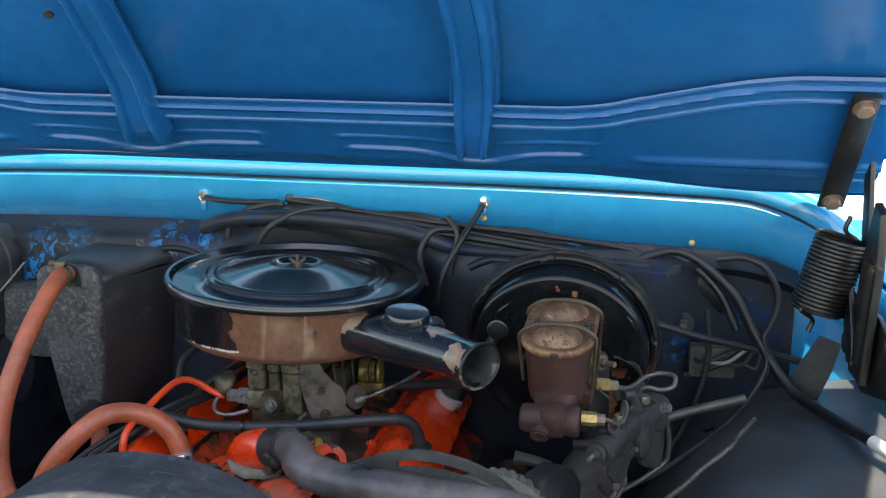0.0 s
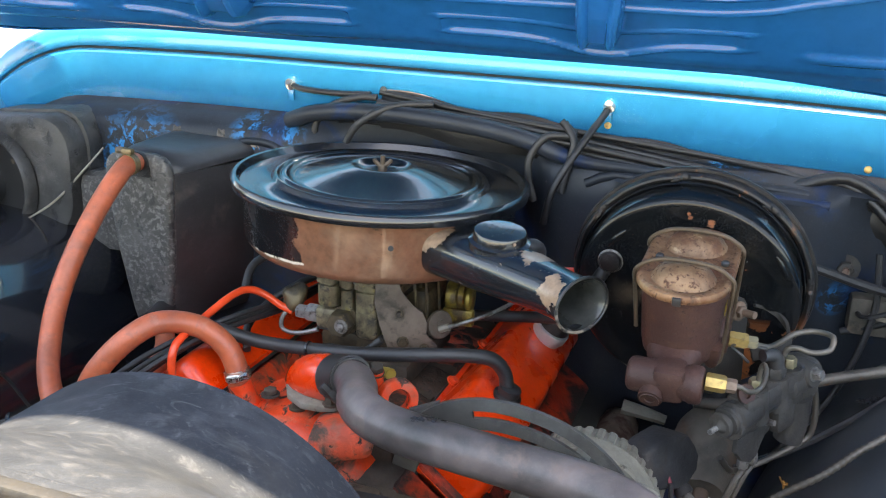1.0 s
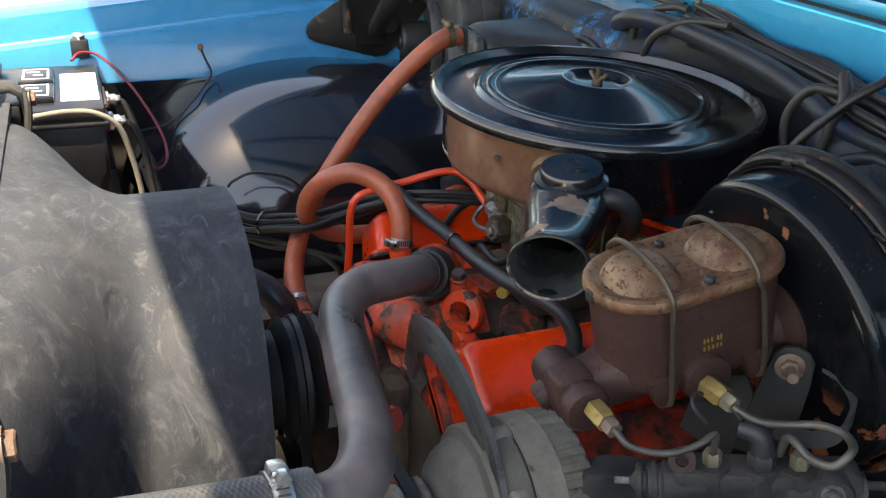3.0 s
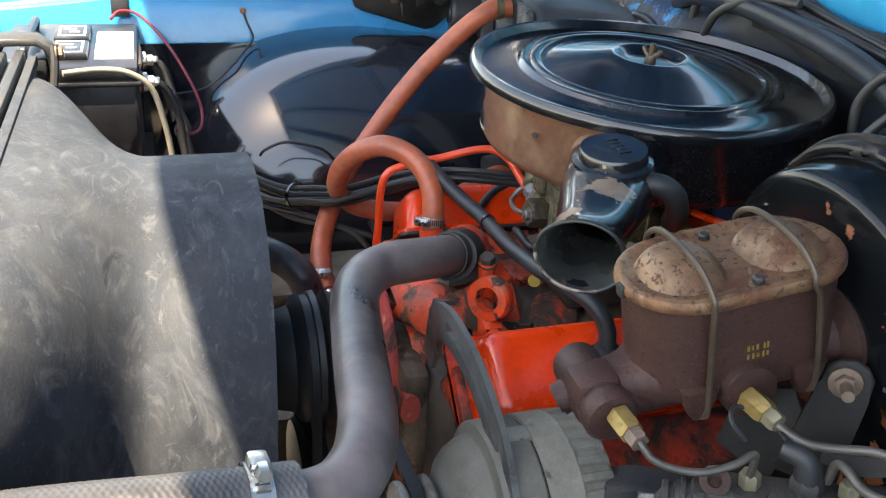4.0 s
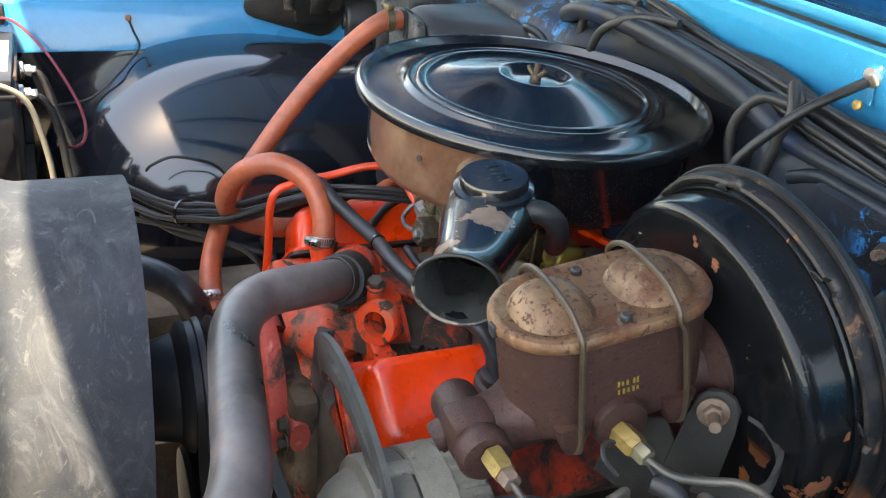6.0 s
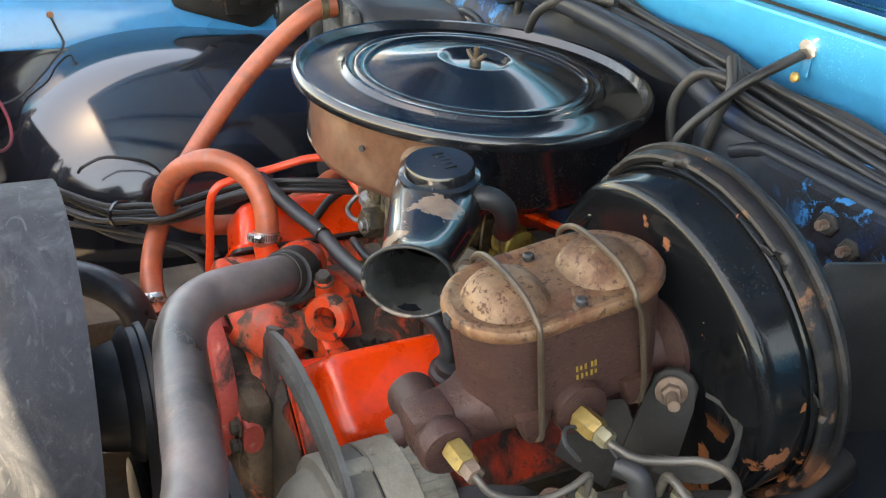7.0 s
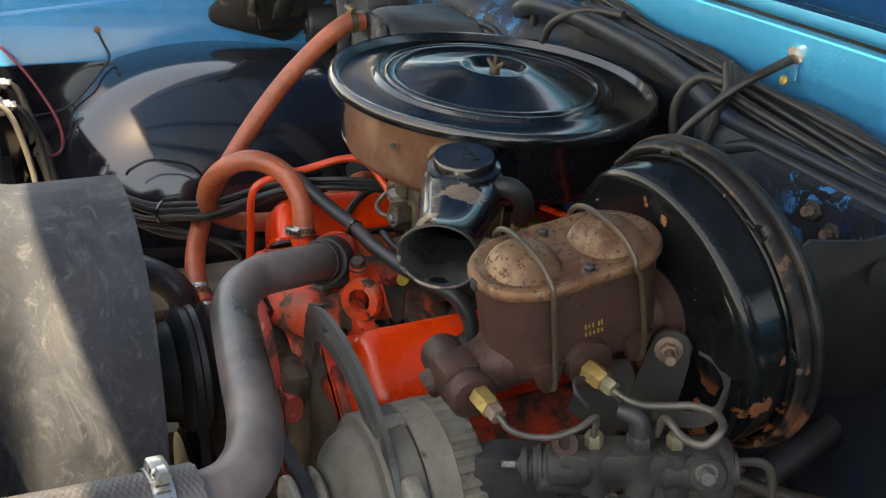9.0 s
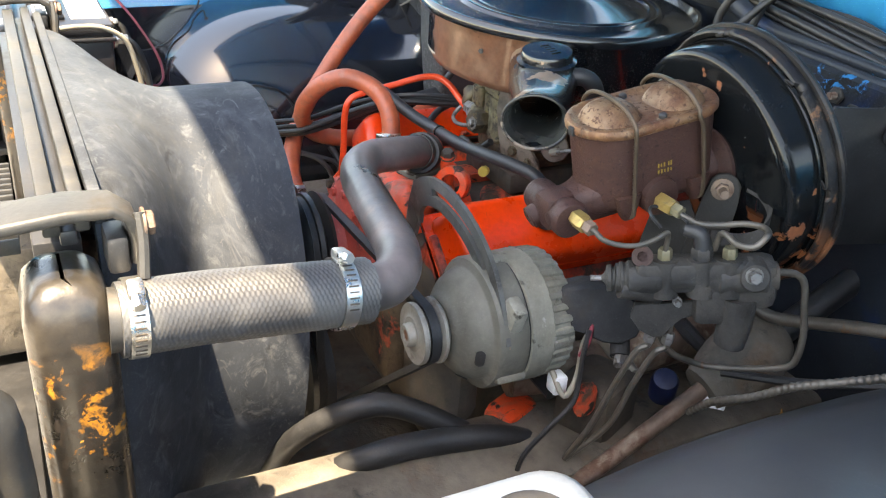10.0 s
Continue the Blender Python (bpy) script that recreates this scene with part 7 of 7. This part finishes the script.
hose("washer_hose", [(-0.241, 0.199, 1.276), (-0.215, 0.188, 1.272), (-0.16, 0.182, 1.270), (-0.10, 0.18, 1.272)], 0.0045, LOOM, "black washer hose from the cowl nozzle", 6, 10)
for x in (-0.241, 0.241):
    noz = thing("washer_nozzle", (x, 0.20, 1.275), "small steel washer nozzle on the cowl", "washer nozzle", "washer nozzles")
    bm = BM()
    lathe(bm, [(0.004, -0.004), (0.0085, -0.002), (0.0085, 0.002), (0.006, 0.006), (0.005, 0.010)], axes((x, 0.199, 1.2755), (0, -0.8, 0.5)), 14)
    part("tip", bm, STEEL, noz)
    part("tab", box(BM(), (x - 0.001, 0.2005, 1.262), (0.010, 0.003, 0.022), bevel=0.001), BLUE, noz, "blue painted tab")
hose("cable", [(0.670, 0.135, 1.098), (0.672, 0.12, 1.044), (0.621, 0.08, 0.981), (0.531, 0.0, 0.94), (0.454, -0.05, 0.916)], 0.0045, BLACK_SATIN, "dark speedometer cable from the firewall", 8, 8, "cable")
hose("vacuum_line", [(0.600, 0.168, 1.203), (0.640, 0.164, 1.207), (0.672, 0.158, 1.19), (0.690, 0.155, 1.143), (0.667, 0.150, 1.085), (0.615, 0.150, 1.045), (0.56, 0.155, 1.02)], 0.005, RUBBER, "black line curving down the firewall", 8, 10)
hose("cable", [(0.589, 0.150, 1.128), (0.591, 0.135, 1.05), (0.56, 0.12, 0.95), (0.50, 0.10, 0.86)], 0.0042, BLACK_SATIN, "thin dark cable down the firewall", 8, 8, "cable")
hose("control_rod", [(0.510, 0.10, 1.118), (0.58, 0.12, 1.094), (0.66, 0.14, 1.073), (0.73, 0.16, 1.05)], 0.006, BLACK_SATIN, "dark rod across the firewall", 4, 8, "rod")
plug = thing("wiring_plug", (0.60, 0.14, 1.03), "dusty firewall wiring plug with short leads", "wiring plug")
part("block", box(BM(), (0.60, 0.163, 1.045), (0.07, 0.03, 0.05), bevel=0.006), CHASSIS, plug)
for k in range(4):
    part("lead", tube(BM(), [(0.575 + 0.015 * k, 0.148, 1.05), (0.58 + 0.02 * k, 0.13, 1.052), (0.60 + 0.02 * k, 0.125, 1.06 - 0.004 * k), (0.64 + 0.01 * k, 0.14, 1.075)], 0.003, 6, 5), CABLE_TAN if k == 1 else RUBBER, plug)
# studs and clip on the driver side of the firewall
for p in ((0.351, 0.150, 1.165), (0.376, 0.150, 1.153), (0.555, 0.172, 1.10)):
    st = thing("firewall_stud", p, "dark nut and stud on the firewall", "stud", "firewall studs")
    bm = BM()
    hexnut(bm, axes((p[0], p[1] - 0.004, p[2]), (0, -1, 0)), 0.010, 0.010, 0.018)
    part("nut", bm, VALVE_GREY, st)
    part("stud", tube(BM(), [(p[0], p[1], p[2]), (p[0], p[1] - 0.022, p[2])], 0.0045, 8, 2), RUST_ROD, st)
for x0 in (0.225, -0.225):
    rib = BM()
    s = 1 if x0 > 0 else -1
    tube(rib, [(x0, 0.151, 1.180), (x0 + 0.03 * s, 0.1515, 1.192), (x0 + 0.07 * s, 0.1515, 1.1925), (x0 + 0.30 * s * (1 if s > 0 else 0.3), 0.151, 1.180)], 0.0065, 10)
    solo("firewall_rib", rib, BLACK_FW, (x0, 0.14, 1.16), "pressed rib in the black firewall", "rib", kind="structure")

# ---- brake valve and lines ----
VT = Matrix.Translation((0.4755, -0.1375, 1.0555)) @ Matrix.Rotation(radians(-33), 4, "Z") @ Matrix.Rotation(radians(8), 4, "X")
vr = VT.to_3x3()
valve = thing("brake_valve", (0.478, -0.14, 1.0), "grimy dark combination brake valve below the master cylinder", "brake valve")
bm = BM()
lathe(bm, [(0.003, -0.082), (0.004, -0.080), (0.010, -0.076), (0.010, -0.070), (0.0135, -0.069), (0.0135, -0.060), (0.016, -0.058), (0.016, -0.030), (0.0145, -0.028), (0.0145, 0.020), (0.017, 0.022), (0.017, 0.062), (0.013, 0.064), (0.013, 0.072), (0.009, 0.073)], axes((VT @ Vector((0, 0, 0))), vr @ Vector((0, 1, 0)), vr @ Vector((1, 0, 0))), 24)
part("barrel", bm, VALVE_GREY, valve)
part("body", box(BM(), VT @ Vector((0, 0.0, 0.004)), (0.028, 0.105, 0.030), vr, 0.006), VALVE_GREY, valve)
part("rear_block", box(BM(), VT @ Vector((-0.004, 0.052, -0.006)), (0.036, 0.040, 0.046), vr, 0.010), VALVE_GREY, valve)
part("front_lobe", tube(BM(), [VT @ Vector((-0.004, -0.03, -0.014)), VT @ Vector((0, -0.045, -0.010)), VT @ Vector((0.004, -0.066, -0.006))], lambda s: 0.015 - 0.003 * s, 12, 4), VALVE_GREY, valve)
part("drain_neck", tube(BM(), [VT @ Vector((0.004, 0.040, -0.018)), VT @ Vector((0.004, 0.038, -0.045)), VT @ Vector((0.002, 0.034, -0.068))], lambda s: 0.0165 - 0.002 * s, 16, 3), VALVE_GREY, valve)
lug = BM()
lathe(lug, [(0.0045, -0.0015), (0.0045, 0.0015), (0.0095, 0.0015), (0.0095, -0.0015), (0.0045, -0.0015)], axes(VT @ Vector((0.006, -0.046, 0.024)), vr @ Vector((0.9, -0.2, 0.45))), 20)
part("lug_ring", lug, IRON, valve, "rusty lug ring")
part("lower_body", box(BM(), VT @ Vector((0.0, 0.018, -0.025)), (0.026, 0.036, 0.04), vr, 0.007), VALVE_GREY, valve)
for y, z, r in ((-0.026, 0.019, 0.0066), (0.006, 0.020, 0.0100), (0.030, 0.019, 0.0066)):
    bm = BM()
    hexnut(bm, axes(VT @ Vector((0.002, y, z)), vr @ Vector((0, 0, 1))), r, 0.011)
    part("port_nut", bm, PALE_NUT if r < 0.01 else VALVE_GREY, valve)
for spot, r in ((VT @ Vector((0.0235, 0.049, 0.009)), 0.0060), (Vector((0.4815, -0.1550, 1.0328)), 0.0034)):
    bm = BM()
    hexnut(bm, axes(spot - vr @ Vector((0.006, 0, 0)), vr @ Vector((1, 0, 0.2))), r, 0.009, r * 1.3)
    part("bolt", bm, BOLT, valve, "wiped steel bolt")
part("end_pin", tube(BM(), [VT @ Vector((0, -0.080, 0)), VT @ Vector((0, -0.092, 0))], 0.0026, 8, 2), BOLT, valve, "small bright pin")
for y, r, h in ((-0.0775, 0.0125, 0.005), (-0.066, 0.0150, 0.004)):
    bm = BM()
    lathe(bm, [(r - 0.001, 0), (r, 0.001), (r, h - 0.001), (r - 0.001, h)], axes(VT @ Vector((0, y, 0)), vr @ Vector((0, 1, 0))), 24)
    part("end_collar", bm, VALVE_GREY, valve)
for y, r in ((-0.026, 0.0125), (0.006, 0.0130), (0.030, 0.0125)):
    part("port_boss", tube(BM(), [VT @ Vector((0.004, y, -0.016)), VT @ Vector((0.003, y, 0.0)), VT @ Vector((0.002, y, 0.0195))], r, 18, 2), VALVE_GREY, valve)
part("rear_boss", tube(BM(), [VT @ Vector((0.0, 0.050, 0.004)), VT @ Vector((0.013, 0.050, 0.006)), VT @ Vector((0.018, 0.050, 0.007))], lambda s: 0.016 - 0.004 * s, 20, 2), VALVE_GREY, valve)
part("switch", tube(BM(), [VT @ Vector((0.002, 0.006, 0.02)), VT @ Vector((0.002, 0.006, 0.034)), VT @ Vector((0.001, 0.003, 0.043)), VT @ Vector((-0.003, -0.009, 0.046))], lambda s: 0.0092 - 0.003 * s, 12, 4), RUBBER, valve, "black warning switch plug")
bktm = thing("valve_bracket", (0.43, -0.14, 0.95), "dark stamped steel bracket under the brake valve", "bracket")
bt = axes((0.470, -0.148, 1.012), (0.84, -0.54, 0.1), (0.54, 0.84, 0))
part("arm", plate(BM(), [(-0.036, 0.010), (0.034, 0.022), (0.050, 0.022), (0.046, 0.008), (0.022, 0.008), (0.008, 0.003), (0.000, -0.006), (-0.004, -0.018), (-0.014, -0.022), (-0.028, -0.016), (-0.038, -0.004)], 0.006, bt, 0.0015), VALVE_GREY, bktm)
bb = axes((0.400, -0.152, 0.978), (0.83, -0.5, 0.15), (0.5, 0.85, 0))
secs = []
for h, g in ((-0.030, -0.002), (-0.004, 0.0), (0.001, -0.002), (0.0035, -0.007)):
    secs.append([bb @ Vector((x * (1 + g * 14), y * (1 + g * 14), h)) for x, y in ((-0.058, 0.020), (-0.040, 0.026), (-0.006, 0.028), (0.010, 0.020), (0.020, 0.006), (0.026, -0.008), (0.022, -0.024), (0.006, -0.034), (-0.012, -0.034), (-0.034, -0.026), (-0.056, -0.022), (-0.062, 0.0))])
part("casting", loft(BM(), secs), OILY, bktm)
bm = BM()
hexnut(bm, axes((0.4085, -0.1478, 0.9305), (0.70, -0.62, -0.35)), 0.0062, 0.012, 0.0085)
part("bolt", bm, BOLT, bktm, "dull steel bolt")
part("boss", tube(BM(), [(0.392, -0.138, 0.945), (0.4085, -0.1478, 0.9305)], 0.010, 12, 2), OILY, bktm)


def fitting(spot, way, second):
    ob = thing("brake_fitting", spot, "hexagonal brass brake line fitting", "fitting", "brake fittings")
    bm = BM()
    hexnut(bm, axes(spot, way), 0.0083, 0.018, 0.0)
    part("brass_nut", bm, BRASS, ob)
    bm = BM()
    hexnut(bm, axes(Vector(spot) + Vector(way).normalized() * 0.018, way), 0.0066, 0.009)
    part("tube_nut", bm, second, ob)


fitting((0.4175, -0.2340, 1.1035), (0.99, 0.03, -0.04), RUST_ROD)
fitting((0.4315, -0.1545, 1.1150), (0.96, 0.18, -0.10), PALE_NUT)
hose("brake_line", [(0.4375, -0.2334, 1.1029), (0.448, -0.2332, 1.1025), (0.4545, -0.2290, 1.0975), (0.461, -0.2165, 1.0935), (0.4665, -0.200, 1.0930), (0.4690, -0.184, 1.0975), (0.4670, -0.1715, 1.1005), (0.4645, -0.1662, 1.095), (0.4632, -0.1655, 1.078)], 0.0024, LINE_STEEL, "bent steel brake line with rust spots", 8, 10, "brake line")
hose("brake_line", [(0.4507, -0.1509, 1.1131), (0.4590, -0.1480, 1.1100), (0.470, -0.1390, 1.1062), (0.480, -0.124, 1.1068), (0.492, -0.109, 1.1112), (0.508, -0.1045, 1.1150), (0.521, -0.1095, 1.1165), (0.5272, -0.1175, 1.1155), (0.5255, -0.1255, 1.1075), (0.517, -0.1295, 1.1042), (0.5068, -0.1300, 1.1030), (0.4950, -0.1295, 1.1052), (0.4865, -0.1278, 1.101), (0.4825, -0.1268, 1.085)], 0.0029, LINE_STEEL, "thick bent steel brake line loop", 8, 10, "brake line")
hose("brake_line", [(0.506, -0.084, 1.0655), (0.512, -0.068, 1.066), (0.5155, -0.053, 1.0625), (0.5190, -0.0450, 1.053), (0.5235, -0.0425, 1.030), (0.5282, -0.0400, 1.0052), (0.5290, -0.0400, 0.982), (0.5250, -0.0420, 0.9675), (0.512, -0.051, 0.9585), (0.490, -0.067, 0.948), (0.465, -0.085, 0.9395), (0.4530, -0.105, 0.945), (0.4473, -0.120, 0.9539), (0.4376, -0.130, 0.9713)], 0.0034, LINE_STEEL, "dark brake line dropping from the valve", 8, 10, "brake line")
for k in range(2):
    d = Vector((0.008, 0.015, -0.001)) * k
    top = Vector((0.4595, -0.1607, 0.9785)) + d
    ob = hose("brake_line", [top + Vector((0.0, 0.0, 0.034)), top + Vector((0, 0, 0.012)), top, top + Vector((-0.006, -0.008, -0.010)), (0.440 + d.x, -0.175 + d.y, 0.925), (0.424 + d.x, -0.183 + d.y, 0.865), (0.405, -0.195, 0.81)], 0.0032, LINE_STEEL, "steel brake line down to the frame", 8, 8, "brake line")
    bm = BM()
    hexnut(bm, axes(top + Vector((0, 0, 0.004)), (0, 0.05, 1)), 0.0058, 0.012)
    part("tube_nut", bm, BOLT, ob, "pale tube nut")
hose("ground_loop", [(0.452, -0.165, 1.098), (0.444, -0.172, 1.108), (0.436, -0.165, 1.112), (0.446, -0.150, 1.110), (0.468, -0.150, 1.108)], 0.0015, RUBBER, "thin looped wire above the valve", 6, 6, "wire")

# ---- steering, lower engine, frame ----
steer = thing("steering_shaft", (0.42, -0.08, 0.80), "rusty steering shaft with a rubber coupling", "steering shaft")
part("shaft", tube(BM(), [(0.43, -0.28, 0.752), (0.425, -0.13, 0.822), (0.42, -0.02, 0.876)], 0.0095, 12, 3), RUST_ROD, steer)
bm = tube(BM(), [(0.42, -0.035, 0.868), (0.42, 0.0, 0.886), (0.42, 0.035, 0.905), (0.42, 0.06, 0.918)], lambda s: 0.026 + 0.016 * math.sin(math.pi * s), 16, 4)
part("coupling", bm, CHASSIS, steer)
part("tag", plate(BM(), [(-0.016, -0.007), (0.012, -0.009), (0.016, 0.006), (-0.014, 0.008)], 0.0012, axes((0.4335, -0.0285, 0.8600), (0.6, -0.6, 0.5), (0.6, 0.8, 0)), 0.0003), WHITE_LABEL, steer, "small white tag")
part("column", tube(BM(), [(0.42, 0.05, 0.912), (0.42, 0.165, 0.970)], 0.016, 14, 2), BLACK_SATIN, steer)
hose("clutch_rod", [(0.3983, 0.03, 0.9495), (0.4311, 0.035, 0.9512), (0.4628, 0.04, 0.9627), (0.5411, 0.06, 0.9921), (0.64, 0.075, 1.02)], 0.007, LINE_STEEL, "dusty grey linkage rod across the bay", 4, 10, "rod")
bm = BM()
pth = smooth_path([(0.64, -0.015, 1.026), (0.62, -0.044, 1.016), (0.60, -0.075, 1.006), (0.57, -0.09, 0.985), (0.54, -0.10, 0.957), (0.50, -0.105, 0.925), (0.47, -0.10, 0.89)], 24)
tube(bm, pth, 0.0040, 10, 1, False, ripple=lambda i: 0.12 * math.sin(i * 1.6))
solo("wound_cable", bm, LINE_STEEL, (0.57, -0.09, 0.97), "black spiral-wound cable over the wheelhouse", "cable")
hose("lower_hose", [(0.10, -0.46, 0.50), (0.165, -0.458, 0.65), (0.205, -0.45, 0.735), (0.24, -0.43, 0.79), (0.265, -0.39, 0.825), (0.28, -0.338, 0.83), (0.31, -0.26, 0.79), (0.32, -0.20, 0.74)], 0.0135, RUBBER, "dusty black lower hose beneath the alternator", 8, 12)
hose("lower_hose", [(0.24, -0.47, 0.66), (0.30, -0.43, 0.77), (0.33, -0.384, 0.812), (0.335, -0.32, 0.815), (0.345, -0.236, 0.805), (0.35, -0.15, 0.76)], 0.0145, RUBBER, "dusty black hose beneath the alternator", 8, 12)
bm = BM()
lathe(bm, [(0.011, 0), (0.0155, 0.004), (0.0155, 0.036), (0.013, 0.040), (0.006, 0.042)], axes((0.376, -0.049, 0.835), (0.35, -0.3, 0.8)), 24)
solo("oil_filter", bm, BLUE_CAP, (0.37, -0.06, 0.83), "dark blue canister beside the engine", "filter")
for p, m2, sz in (((0.30, -0.20, 0.795), ORANGE_WORN, (0.045, 0.06, 0.035)), ((0.35, -0.12, 0.83), GRIME, (0.07, 0.08, 0.07)), ((0.26, -0.27, 0.84), GRIME, (0.08, 0.04, 0.09)), ((0.38, -0.16, 0.860), ORANGE_WORN, (0.022, 0.03, 0.04))):
    part("casting", box(BM(), p, sz, Matrix.Rotation(radians(25), 3, "Z"), 0.012), m2, engine)
for k in range(4):
    part("spark_plug", tube(BM(), [(0.30, -0.19 + 0.11 * k, 0.87), (0.335, -0.19 + 0.11 * k, 0.865), (0.36, -0.19 + 0.11 * k, 0.86)], lambda s: 0.011 - 0.004 * s, 8, 3), CABLE_TAN if k % 2 else RUBBER, engine)
hose("alternator_wire", [(0.375, -0.205, 0.905), (0.395, -0.20, 0.885), (0.392, -0.185, 0.905), (0.385, -0.178, 0.935), (0.39, -0.172, 0.965)], 0.0032, CABLE_TAN, "tan wires at the alternator plug", 6, 8, "wire")
hose("alternator_wire", [(0.394, -0.180, 0.960), (0.398, -0.186, 0.935), (0.400, -0.188, 0.905), (0.405, -0.196, 0.882), (0.402, -0.222, 0.852), (0.398, -0.245, 0.82), (0.396, -0.250, 0.775)], 0.0028, RUBBER, "black taped wire behind the alternator", 6, 8, "wire")
hose("alternator_wire", [(0.385, -0.170, 0.975), (0.396, -0.180, 0.95), (0.393, -0.186, 0.93)], 0.0025, RED_WIRE, "short red wire behind the alternator", 6, 8, "wire")
gear = thing("steering_gear", (0.40, -0.33, 0.70), "dusty steering gear on the frame rail", "steering gear")
part("housing", box(BM(), (0.41, -0.34, 0.745), (0.10, 0.14, 0.09), bevel=0.02), CHASSIS, gear)
bm = BM()
hexnut(bm, axes((0.43, -0.36, 0.79), (0, 0, 1)), 0.012, 0.010, 0.018)
part("bolt", bm, COPPER, gear)
jar = thing("washer_jar", (0.70, -0.46, 0.93), "cloudy white plastic washer jar by the fender", "washer jar")
secs = []
for z, g in ((0.90, -0.01), (0.91, 0), (1.075, 0), (1.092, -0.004), (1.102, -0.014), (1.105, -0.022)):
    secs.append([Vector((0.700 + x, -0.450 + y, z - 0.034)) for x, y in rounded(0.11 + 2 * g, 0.13 + 2 * g, 0.025, 5)])
part("bottle", loft(BM(), secs), JAR, jar)
bm = BM()
lathe(bm, [(0.024, 0.0), (0.026, 0.003), (0.026, 0.014), (0.022, 0.018), (0.006, 0.019)], axes((0.712, -0.450, 1.071), (0, 0, 1)), 28)
part("cap", bm, BLACK_SATIN, jar, "black cap")
hose("washer_tube", [(0.765, -0.10, 1.042), (0.782, -0.14, 1.035), (0.778, -0.18, 1.00), (0.77, -0.22, 0.95)], 0.0085, JAR, "white plastic tube end on the wheelhouse", 6, 10, "tube")
leaf = BM()
random.seed(11)
for k in range(9):
    c = Vector((0.518 + random.uniform(-0.012, 0.012), -0.02 + random.uniform(-0.014, 0.014), 0.880 + random.uniform(0, 0.012)))
    m = Matrix.Translation(c) @ Euler((random.uniform(-1, 1), random.uniform(-1, 1), random.uniform(0, 6))).to_matrix().to_4x4()
    plate(leaf, [(-0.007, 0), (-0.003, 0.003), (0.004, 0.002), (0.008, 0), (0.004, -0.003), (-0.003, -0.002)], 0.0012, m, 0)
solo("dry_leaves", leaf, mat("dry_leaf", (0.42, 0.2, 0.05), 0.8, vary=0.25), (0.523, -0.09, 0.94), "small clump of dry brown leaves on the liner", "leaves", kind="stuff")
